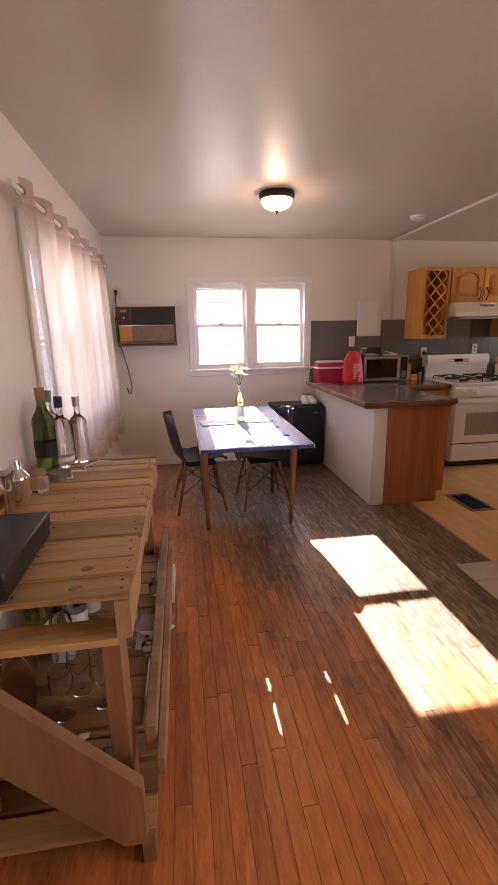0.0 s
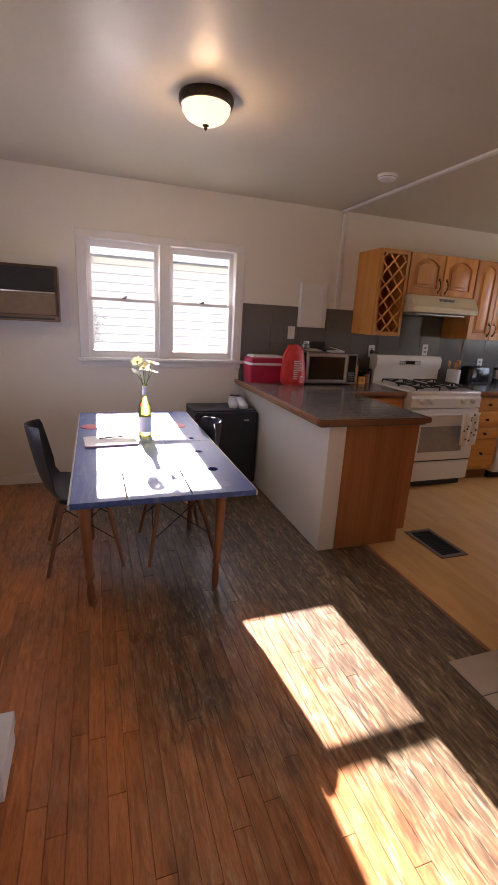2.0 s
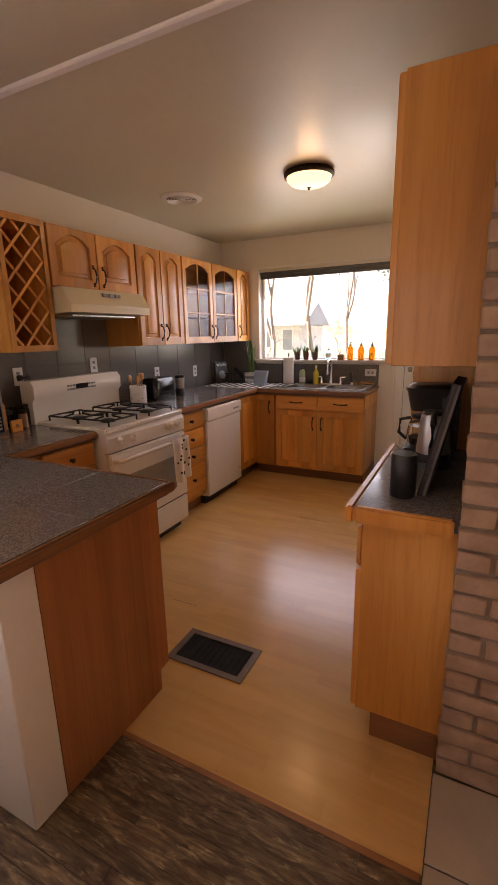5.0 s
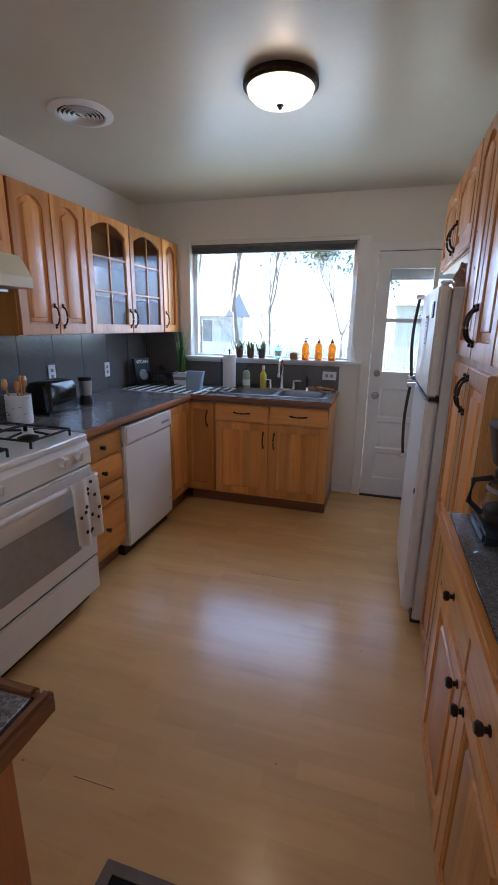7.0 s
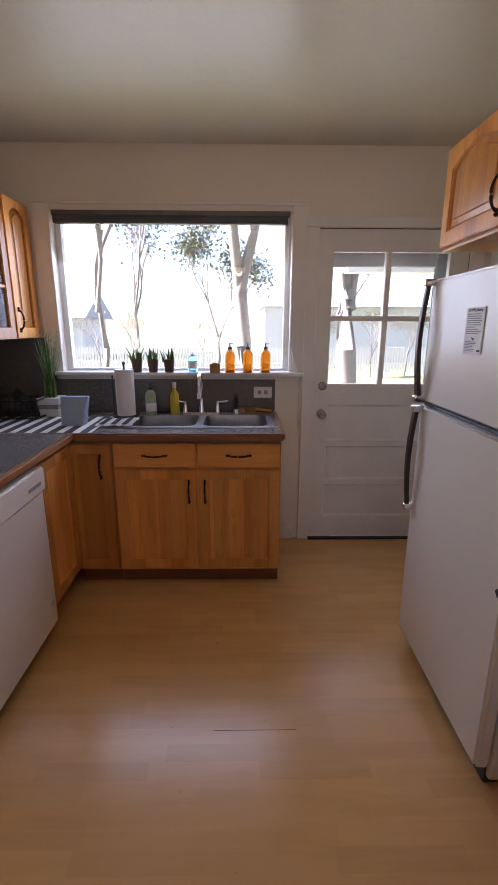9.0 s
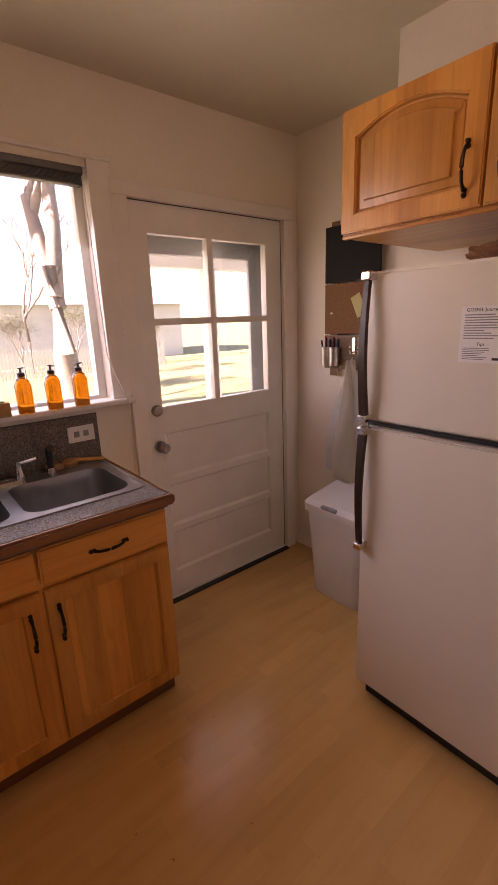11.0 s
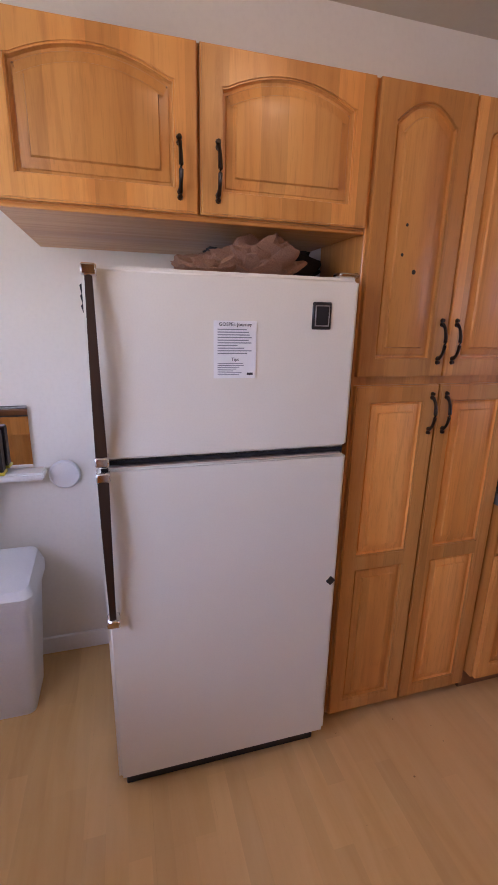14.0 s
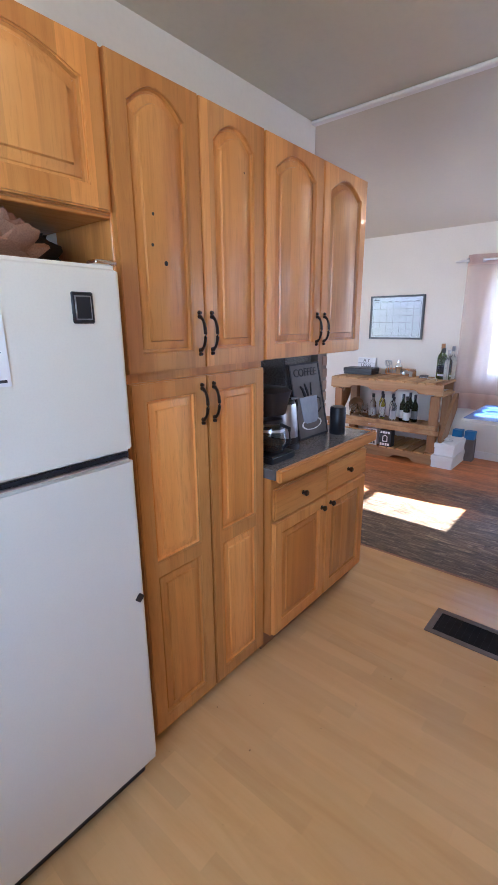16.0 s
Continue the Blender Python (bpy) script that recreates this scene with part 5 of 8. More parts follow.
def shell_chair(m):
    """A moulded shell on dowel legs with wire bracing; it faces -y."""
    th = thing("dining_chair", m, "black moulded shell chair on wooden dowel legs", "chair", "chairs round the table")
    prof = [(-0.235, 0.405, 0.165), (-0.225, 0.432, 0.195), (-0.16, 0.442, 0.222), (-0.05, 0.428, 0.232), (0.07, 0.420, 0.232), (0.145, 0.438, 0.228), (0.19, 0.49, 0.226),
            (0.215, 0.56, 0.228), (0.232, 0.64, 0.224), (0.248, 0.72, 0.205), (0.262, 0.800, 0.165), (0.268, 0.832, 0.11)]
    bm = bmesh.new()
    n = 12
    rows = []
    for i, (y, z, w) in enumerate(prof):
        back = max(0.0, min(1.0, (i - 3) / 4))
        row = []
        for k in range(n + 1):
            u = k / n * 2 - 1
            lift = (1 - back) * 0.035 * abs(u) ** 2.5
            fwd = back * 0.075 * abs(u) ** 2.2
            row.append(bm.verts.new((u * w, y - fwd, z + lift)))
        rows.append(row)
    for a, b in zip(rows, rows[1:]):
        for k in range(n):
            bm.faces.new((a[k], a[k + 1], b[k + 1], b[k]))
    bmesh.ops.recalc_face_normals(bm, faces=bm.faces)
    bmesh.ops.solidify(bm, geom=bm.faces[:], thickness=0.007)
    part("shell", bm, SHELLB, th, "black moulded seat and back", smooth=70)
    for sx in (-1, 1):
        for sy in (-1, 1):
            bm = bmesh.new()
            rod(bm, (sx * 0.135, sy * 0.12 - 0.02, 0.395), (sx * 0.225, sy * 0.205 - 0.01, 0.0), 0.0165, 0.010, 12)
            part("leg", bm, LEGW, th)
    tops, lows = {}, {}
    for sx in (-1, 1):
        for sy in (-1, 1):
            tops[sx, sy], lows[sx, sy] = (sx * 0.14, sy * 0.125 - 0.02, 0.375), (sx * 0.19, sy * 0.172 - 0.014, 0.155)
    for a, b in (((-1, -1), (1, -1)), ((-1, 1), (1, 1)), ((-1, -1), (-1, 1)), ((1, -1), (1, 1))):
        for p, q in ((tops[a], lows[b]), (lows[a], tops[b])):
            part("brace", rod(bmesh.new(), p, q, 0.003, seg=6), IRON, th)
    part("seat_mount", new_box(-0.15, 0.15, -0.15, 0.11, 0.392, 0.404, bev=0.004), IRON, th)
    return th


ch = shell_chair(pose(0.22, 3.86, 0, 0, 0, 94))
copy_thing(ch, pose(0.80, 3.83, 0, 0, 0, -88))

# ---- pallet bar ----
b_ = thing("pallet_bar", pose(-0.585, 1.14, 0), "rough pallet-wood bar with slatted top and shelves", "bar")
BW, BL = 0.565, 1.28
rng = random.Random(4)
y = 0.0
while y < BL - 0.02:
    w = min(rng.choice((0.088, 0.095, 0.138, 0.09)), BL - y)
    dx = rng.uniform(-0.006, 0.004)
    part("top_board", new_box(rng.uniform(-0.004, 0.004), BW + dx, y + rng.uniform(0.002, 0.004), y + w - rng.uniform(0.002, 0.005), 0.848, 0.8675 + rng.uniform(-0.003, 0.002), bev=0.005, seg=2), PALLET, b_)
    for nx in (0.03, BW / 2, BW - 0.024):
        for ny in (0.3, 0.7):
            part("nail_head", lathe(bmesh.new(), [(0, 0.0008), (0.003, 0.0006), (0.0034, -0.001)], seg=8), RUBBER, b_, at=pose(nx + rng.uniform(-0.006, 0.006), y + w * ny, 0.8675))
    y += w
for kx, ky in ((0.43, 0.045), (0.44, 0.135)):
    part("knot", lathe(bmesh.new(), [(0, 0.0012), (0.013, 0.001), (0.0145, -0.003)], seg=14, m=Matrix.Diagonal((1.25, 0.8, 1, 1))), LEGW, b_, at=pose(kx, ky, 0.8685))


def stringer(z0, z1, notch):
    """A pallet stringer with two notched openings, along x in its own plane."""
    pts = [(0, z1), (0, z0)]
    for a, b in ((0.24, 0.50), (0.78, 1.04)):
        pts += [(a, z0), (a + 0.025, z0 + notch * 0.75), (a + 0.06, z0 + notch), (b - 0.06, z0 + notch), (b - 0.025, z0 + notch * 0.75), (b, z0)]
    return pts + [(BL, z0), (BL, z1)]


for x, nm in ((BW - 0.004, "front_apron"), (0.03, "back_apron")):
    bm = bmesh.new()
    slab(bm, [stringer(0.745, 0.848, 0.035)], 0.036)
    part(nm, bm, PALLET_Y, b_, at=pose(x, 0, 0, 0, 0, 90), smooth=30)
    bm = bmesh.new()
    slab(bm, [stringer(0.0, 0.105, 0.04)], 0.036)
    part("foot_stringer", bm, PALLET_Y, b_, at=pose(x + 0.01 if x > 0.1 else x, 0, 0, 0, 0, 90), smooth=30)
for yy in (0.0, BL - 0.09):
    part("under_board", new_box(0.03, BW - 0.04, yy, yy + 0.09, 0.725, 0.745, bev=0.002), PALLET, b_)
for x, pw in ((0.04, 0.09), (BW - 0.092, 0.052)):
    for yy in (0.035, BL - 0.125):
        part("post", new_box(x, x + pw, yy, yy + 0.09, 0.122, 0.724, bev=0.004), POST, b_)
y = 0.0
while y < BL - 0.03:
    w = min(rng.choice((0.085, 0.09, 0.1)), BL - y)
    part("bottom_board", new_box(-0.0, BW + 0.012, y + 0.004, y + w - 0.004, 0.105, 0.121, bev=0.002), PALLET, b_)
    y += w + 0.012
y = 0.13
while y < BL - 0.2:
    part("shelf_board", new_box(0.04, BW - 0.02, y, y + 0.085, 0.345, 0.362, bev=0.002), PALLET, b_)
    y += 0.095
part("shelf_rail", new_box(BW - 0.004, BW + 0.03, 0.05, BL - 0.03, 0.335, 0.425, bev=0.004), PALLET_Y, b_)
part("shelf_lip", new_box(BW + 0.03, BW + 0.055, -0.02, BL + 0.02, 0.33, 0.385, bev=0.004), PALLET_Y, b_)
for yy, s in ((-0.012, 1), (BL + 0.002, 1)):
    bm = bmesh.new()
    slab(bm, [[(0.0, 0.72), (0.0, 0.66), (0.495, 0.121), (0.555, 0.121), (0.555, 0.31), (0.17, 0.72)]], 0.035)
    part("diagonal_brace", bm, POST, b_, at=pose(0, yy - 0.022 if yy < 0 else yy, 0), smooth=30)

# ---- curtain ----
cu = thing("curtain", pose(WX + 0.085, 2.37, 0.03), "sheer dusty-pink grommet curtain on a white rod", "curtain")
bm = bmesh.new()
rod(bm, (0, -0.10, 2.045), (0, 2.30, 2.045), 0.011, seg=12)
part("rod", bm, TRIM, cu)
for yy in (-0.07, 2.27):
    bm = bmesh.new()
    tube(bm, [(-0.085, yy, 2.045), (-0.05, yy, 2.05), (0, yy, 2.045)], 0.006, 8)
    part("bracket", bm, TRIM, cu)


def cloth(z0, z1, nz):
    bm = bmesh.new()
    n = 260
    rows = []
    for j in range(nz + 1):
        v = j / nz
        z = z0 + (z1 - z0) * v
        fall = (2.09 - z) / 1.55
        row = []
        for k in range(n + 1):
            u = k / n
            yy = 0.02 + 2.22 * u + 0.012 * math.sin(u * 41 + 3 * fall) * fall
            x = 0.030 * math.sin(u * math.tau * 7.0) * (1 - 0.45 * fall) + fall * (0.020 * math.sin(u * 57 + 1.3) + 0.012 * math.sin(u * 113 + fall * 2)) + 0.02 * fall
            row.append(bm.verts.new((x, yy, z)))
        rows.append(row)
    for a, b in zip(rows, rows[1:]):
        for k in range(n):
            bm.faces.new((a[k], a[k + 1], b[k + 1], b[k]))
    return bm


part("drape", cloth(0.70, 2.0, 14), CURT, cu, "sheer dusty-pink drape", smooth=80)
part("top_band", cloth(2.0, 2.10, 2), CURTB, cu, "opaque pink heading band", smooth=80)
part("hem", cloth(0.53, 0.70, 2), CURTB, cu, "opaque pink hem", smooth=80)
for k in range(15):
    u = (k + 0.0) / 14
    bm = bmesh.new()
    n, R, r = 18, 0.023, 0.004
    pts = [(0, R * math.cos(i * math.tau / n), R * math.sin(i * math.tau / n)) for i in range(n + 1)]
    tube(bm, pts, r, 6)
    part("grommet", bm, STEEL, cu, at=pose(0.0, 0.02 + 2.22 * u, 2.045, 0, 0, 45 if k % 2 else -45))

# ---- outdoors ----
GRASS = pbr("winter_lawn", (0.19, 0.20, 0.09), (0.28, 0.27, 0.14), 0.95, scale=1.2, fine=40, bump=0.6, coord="World")
SIDING = pbr("white_siding", (0.48, 0.49, 0.49), (0.56, 0.565, 0.56), 0.6, scale=2, fine=60, bump=0.1)
ROOFM = pbr("grey_blue_shingles", (0.24, 0.26, 0.30), (0.33, 0.35, 0.39), 0.9, scale=6, fine=40, bump=0.5)
FENCE = pbr("white_fence_paint", (0.62, 0.60, 0.57), (0.72, 0.70, 0.67), 0.6, scale=8, bump=0.2)
BARK = pbr("grey_bark", (0.17, 0.14, 0.12), (0.28, 0.24, 0.21), 0.9, scale=18, fine=60, bump=0.8)
LEAF = pbr("winter_leaves", (0.05, 0.065, 0.025), (0.11, 0.11, 0.04), 0.7, scale=9, bump=0.2)
GZ = -0.45
solo("ground", new_box(-600, 600, -600, 600, GZ - 1, GZ), GRASS, "pale winter lawn reaching to the horizon", kind="structure", smooth=0)


FARPANE = pbr("far_window_pane", (0.16, 0.18, 0.21), (0.24, 0.26, 0.29), 0.15, scale=2, bump=0.0)


def house(name, m, w, d, h, roof, label, boards=True, windows=()):
    """A gabled house; its front lies on local y = 0 towards -y, the ridge along x."""
    th = thing(name, m, label, "house")
    # behind boards the wall is grey, to draw shadow lines in their gaps
    part("wall", new_box(0, w, 0, d, 0, h), GREYINK if boards else SIDING, th)
    if boards:
        k = 0
        z = 0.15
        while z < h - 0.12:
            bm = bmesh.new()
            slab(bm, [[(0, 0), (0.026, 0), (0.008, 0.134), (0, 0.134)]], w)
            part("siding_board", bm, SIDING, th, at=pose(0, 0, z, 0, 0, -90) @ pose(0, 0, 0), smooth=0)
            z += 0.15
            k += 1
    bm = bmesh.new()
    o = 0.45
    slab(bm, [[(-o, h - 0.1), (d + o, h - 0.1), (d / 2, h + roof)]], w + 2 * o)
    part("roof", bm, ROOFM, th, at=pose(-o, 0, 0, 0, 0, 90) @ pose(0, -w - 2 * o, 0), smooth=0)
    for x, z, ww, hh in windows:
        wn_ = part("window", new_box(x, x + ww, -0.06, 0.0, z, z + hh, bev=0.01), FENCE, th)
        part("pane", new_box(x + 0.07, x + ww - 0.07, -0.065, -0.055, z + 0.07, z + hh - 0.07), FARPANE, wn_)
    return th


house("neighbour_house", pose(-5.5, 10.0, GZ), 11, 7, 2.9, 1.6, "neighbour's white clapboard house in sunlight", windows=((1.2, 1.0, 0.9, 1.2),))
house("back_house", pose(30, 18.3, GZ, 0, 0, -90), 5.2, 5, 2.5, 1.5, "far cream house with a grey-blue roof", boards=False, windows=((0.6, 0.9, 0.5, 1.2), (1.25, 0.9, 0.5, 1.2), (2.6, 0.9, 0.5, 1.2), (3.9, 0.7, 0.8, 1.5)))
house("back_house", pose(28, 2.3, GZ, 0, 0, -90), 13, 7, 3.1, 1.1, "far low white bungalow with a pale roof", boards=False)


def tree_thing(m, h, spread, seed, leaves, label, thick=0.011):
    """Trunk and limbs that fork three times, with small leaf clumps."""
    th = thing("tree", m, label, "tree", "garden trees")
    r = random.Random(seed)
    bm, tips = bmesh.new(), []

    def grow(p, d, ln, rad, lv):
        q = p + d * ln
        mid = (p + q) / 2 + Vector((r.uniform(-1, 1), r.uniform(-1, 1), r.uniform(-0.3, 0.5))) * ln * 0.06
        tube(bm, [p, mid, q], [rad, rad * 0.85, rad * 0.68], 7 if lv > 2 else 4)
        if lv == 0:
            tips.append(q)
            return
        for k in range(r.choice((2, 3, 3))):
            dd = (d + Vector((r.uniform(-1, 1), r.uniform(-1, 1), r.uniform(-0.1, 0.7))) * spread).normalized()
            grow(p + d * ln * r.uniform(0.75, 1.0), dd, ln * r.uniform(0.58, 0.82), rad * 0.62, lv - 1)

    grow(Vector((0, 0, 0)), Vector((r.uniform(-0.05, 0.05), r.uniform(-0.05, 0.05), 1)), h * 0.33, h * thick, 5)
    part("trunk", bm, BARK, th, "grey trunk with bare limbs", smooth=60)
    bm = bmesh.new()
    for q in tips:
        for k in range(leaves):
            c = q + Vector((r.gauss(0, 1), r.gauss(0, 1), r.gauss(0, 1))) * h * 0.045
            s = h * r.uniform(0.005, 0.010)
            a, b = Vector((r.uniform(-1, 1), r.uniform(-1, 1), r.uniform(-1, 1))).normalized() * s, Vector((r.uniform(-1, 1), r.uniform(-1, 1), r.uniform(-1, 1))).normalized() * s
            vs = [bm.verts.new(c + w) for w in (-a - b * 0.3, b, a + b * 0.2, -b)]
            bm.faces.new(vs)
    if leaves:
        part("crown", bm, LEAF, th, "sparse winter leaves", smooth=0)
    else:
        bm.free()
    return th


tree_thing(pose(9.6, 6.15, GZ), 5.6, 0.5, 3, 0, "bare grey garden tree with spreading limbs")
tree_thing(pose(14.0, 7.0, GZ), 8.5, 0.6, 27, 0, "bare garden tree with fine leaning limbs")
tree_thing(pose(12.6, 1.2, GZ), 9, 0.6, 8, 0, "thick-trunked bare tree before the picket fence", 0.028)
tree_thing(pose(13.6, 3.6, GZ), 9, 0.6, 44, 0, "thick pale-trunked bare garden tree", 0.024)
tree_thing(pose(17.5, 4.4, GZ), 5.2, 0.5, 15, 34, "leafy blue-green tree before the picket fence")
tree_thing(pose(25, 8.6, GZ), 9, 0.5, 21, 9, "tall leafy tree beside the far house")
tree_thing(pose(26, 17.0, GZ), 10, 0.7, 52, 0, "bare tree before the far house")
tree_thing(pose(24.5, -1.0, GZ), 8, 0.7, 33, 0, "bare tree in the far garden")
tree_thing(pose(24, 5.4, GZ), 3.0, 0.9, 61, 3, "pale twiggy bush by the picket fence")
for k, y in enumerate((-4.6, -3.0, -1.5, 0.2, 1.7)):
    tree_thing(pose(20.3 + 0.4 * (k % 2), y, GZ), 2.5 + 0.25 * (k % 3), 0.8, 90 + k, 9, "brown-green garden shrub before the fence")
for k, (x, y) in enumerate(((21.0, 9.3), (20.4, 11.2), (21.2, 13.4), (20.0, 7.6))):
    tree_thing(pose(x, y, GZ), 2.6 + 0.3 * (k % 2), 0.9, 70 + k, 2, "bare twiggy garden bush near the fence")
tree_thing(pose(-0.1, 8.4, GZ), 2.2, 0.75, 40, 2, "bare shrub tree against the white siding")

pf = thing("picket_fence", pose(22.0, -6.0, GZ), "white wooden picket fence across the garden", "fence")
me = bpy.data.meshes.new("picket")
bm = bmesh.new()
slab(bm, [[(-0.04, 0), (0.04, 0), (0.04, 0.95), (0, 1.05), (-0.04, 0.95)]], 0.02)
me = mesh_of("picket", bm, 0)
me.materials.append(FENCE)
for k in range(190):
    o = new("picket", me)
    o.parent = pf
    o.matrix_basis = pose(0, k * 0.115, 0.06, 0, 0, 90)
for z in (0.3, 0.8):
    part("rail", new_box(0.0, 0.04, -0.1, 21.9, z, z + 0.08), FENCE, pf)

po = thing("porch", pose(EX + 0.2, 0, GZ), "white porch with posts and beams outside the back door", "porch")
PORCH = pbr("porch_paint", (0.60, 0.62, 0.64), (0.68, 0.70, 0.71), 0.6, scale=4, bump=0.1)
part("deck", new_box(0.0, 2.1, -0.6, 2.45, 0.25, 0.38), SIDING, po)
part("ceiling", new_box(0.0, 2.3, -0.8, 2.42, 2.62, 2.68), PORCH, po)
part("beam", new_box(1.95, 2.10, -0.8, 2.42, 2.46, 2.62), PORCH, po)
for yy in (0.30, 1.07):
    part("post", new_box(1.96, 2.09, yy, yy + 0.13, 0.38, 2.46, bev=0.01), PORCH, po)


# ---- smaller things: helpers ----


def rr(x0, x1, z0, z1, r, n=5):
    """A rounded rectangle, counter-clockwise."""
    pts = []
    for cx, cz, a in ((x1 - r, z0 + r, -90), (x1 - r, z1 - r, 0), (x0 + r, z1 - r, 90), (x0 + r, z0 + r, 180)):
        for k in range(n + 1):
            t_ = radians(a + 90 * k / n)
            pts.append((cx + r * math.cos(t_), cz + r * math.sin(t_)))
    return pts


def loft(bm, rings, close=(True, True)):
    """Skins a list of rings of equal length."""
    vs = [[bm.verts.new(p) for p in r] for r in rings]
    for a, b in zip(vs, vs[1:]):
        for k in range(len(a)):
            bm.faces.new((a[k], a[(k + 1) % len(a)], b[(k + 1) % len(b)], b[k]))
    if close[0]:
        bm.faces.new(vs[0][::-1])
    if close[1]:
        bm.faces.new(vs[-1])
    return bm


BOT = {
    "wine": [(0, 0), (0.96, 0), (1, 0.02), (1, 0.58), (0.9, 0.66), (0.45, 0.76), (0.36, 0.82), (0.36, 0.97), (0.42, 0.975), (0.42, 1.0), (0, 1.0)],
    "square": [(0, 0), (0.95, 0), (1, 0.03), (1, 0.60), (0.85, 0.67), (0.4, 0.73), (0.34, 0.78), (0.34, 0.98), (0.4, 1.0), (0, 1.0)],
    "pump": [(0, 0), (0.95, 0), (1, 0.04), (1, 0.62), (0.8, 0.72), (0.42, 0.78), (0.42, 0.84), (0, 0.84)],
}


def bottle(m, h, r, glass, label, shape="wine", cap=None, tag=None, tagz=(0.16, 0.46), group="", category="bottle", name="bottle", liquid=None):
    th = thing(name, m, label, category, group)
    part("glass", lathe(bmesh.new(), [(a * r, z * h) for a, z in BOT[shape]], seg=20), glass, th)
    if cap:
        nr = 0.40 * r
        if shape == "pump":
            bm = lathe(bmesh.new(), [(0.46 * r, 0.80 * h), (0.46 * r, 0.88 * h), (0.15 * r, 0.90 * h), (0.12 * r, 0.97 * h), (0.3 * r, 0.975 * h), (0.3 * r, h), (0, h)], seg=14)
            box(bm, -0.1 * r, 0.1 * r, -0.95 * r, 0, 0.965 * h, 0.995 * h, 0.002)
            part("pump", bm, cap, th)
        else:
            part("cap", lathe(bmesh.new(), [(nr + 0.001, 0.86 * h), (nr + 0.0015, 1.012 * h), (0, 1.012 * h)], seg=16), cap, th)
    if tag:
        a, b = tagz
        part("label", lathe(bmesh.new(), [(r + 0.0008, a * h), (r + 0.0008, b * h)], seg=20), tag, th)
    return th


def jar(m, h, r, body, lid, label, name="jar", category="jar", group=""):
    th = thing(name, m, label, category, group)
    part("body", lathe(bmesh.new(), [(0, 0), (r * 0.96, 0), (r, 0.04 * h), (r, 0.76 * h), (r * 0.8, 0.82 * h), (0, 0.82 * h)], seg=18), body, th)
    part("lid", lathe(bmesh.new(), [(r * 0.86, 0.80 * h), (r * 0.86, h), (r * 0.8, h * 1.01), (0, h * 1.01)], seg=18), lid, th)
    return th


def bars(parent, x0, x1, z0, z1, n, y, material, seed=0, name="print"):
    """Lines of unreadable writing in the x-z plane."""
    r = random.Random(seed)
    bm = bmesh.new()
    st = (z1 - z0) / n
    for k in range(n):
        z = z1 - (k + 0.5) * st
        box(bm, x0, x0 + (x1 - x0) * r.uniform(0.55, 1.0), y - 0.0006, y, z - st * 0.2, z + st * 0.2)
    return part(name, bm, material, parent)


def outlet(m, label, slots=True, w=0.07, h=0.115):
    th = thing("wall_outlet", m, label, "outlet", "wall plates")
    part("plate", new_box(-w / 2, w / 2, -0.006, 0, -h / 2, h / 2, bev=0.002), WPLAST, th)
    if slots:
        for z in (-0.02, 0.02):
            if h > w:
                part("socket", new_box(-0.013, 0.013, -0.0075, -0.004, z - 0.012, z + 0.012, bev=0.002), GREYINK, th)
            else:
                part("socket", new_box(z - 0.012, z + 0.012, -0.0075, -0.004, -0.013, 0.013, bev=0.002), GREYINK, th)
    else:
        part("toggle", new_box(-0.005, 0.005, -0.014, -0.004, -0.010, 0.010, bev=0.002), WPLAST, th)
    return th


BK = NY - 0.011
outlet(pose(2.085, BK, 1.345), "white light switch plate by the microwave", False)
outlet(pose(2.985, BK, 1.20), "white wall outlet beside the range")
outlet(pose(3.645, BK, 1.23), "white wall outlet above the range")
outlet(pose(4.42, BK, 1.10), "white wall outlet behind the toaster")
outlet(pose(5.06, BK, 1.07), "white wall outlet near the corner")
outlet(pose(EX - 0.011, 3.415, 1.03, 0, 0, -90), "white horizontal wall outlet beside the sink", True, 0.115, 0.07)

# ---- peninsula counter ----
th = thing("breaker_panel", pose(2.14, NY, 0), "white painted electrical panel door on the wall", "panel")
part("box", new_box(0, 0.285, -0.03, 0, 1.40, 1.80, bev=0.003), TRIM, th)
part("door", new_box(0.008, 0.245, -0.042, -0.028, 1.415, 1.79, bev=0.003), TRIM, th)
part("hinge", rod(bmesh.new(), (0.012, -0.042, 1.43), (0.012, -0.042, 1.78), 0.004), TRIM, th)

SINKM = pbr("sink_steel", (0.30, 0.30, 0.30), (0.38, 0.38, 0.38), 0.36, 1.0, scale=14, fine=200, bump=0.05)
th = thing("cooler", pose(1.615, 4.90, CT), "small red picnic cooler with a white lid", "cooler")
part("body", loft(bmesh.new(), [[(x, y, 0.0) for x, y in rr(0.01, 0.335, 0.01, 0.215, 0.02)], [(x, y, 0.155) for x, y in rr(0, 0.345, 0, 0.225, 0.025)]]), REDP, th)
part("rim", loft(bmesh.new(), [[(x, y, 0.155) for x, y in rr(-0.004, 0.349, -0.004, 0.229, 0.025)], [(x, y, 0.175) for x, y in rr(-0.004, 0.349, -0.004, 0.229, 0.025)]]), WPLAST, th)
part("lid", loft(bmesh.new(), [[(x, y, 0.175) for x, y in rr(0, 0.345, 0, 0.225, 0.025)], [(x, y, 0.21) for x, y in rr(0.005, 0.34, 0.005, 0.22, 0.025)], [(x, y, 0.222) for x, y in rr(0.02, 0.325, 0.02, 0.205, 0.025)]]), REDP, th)
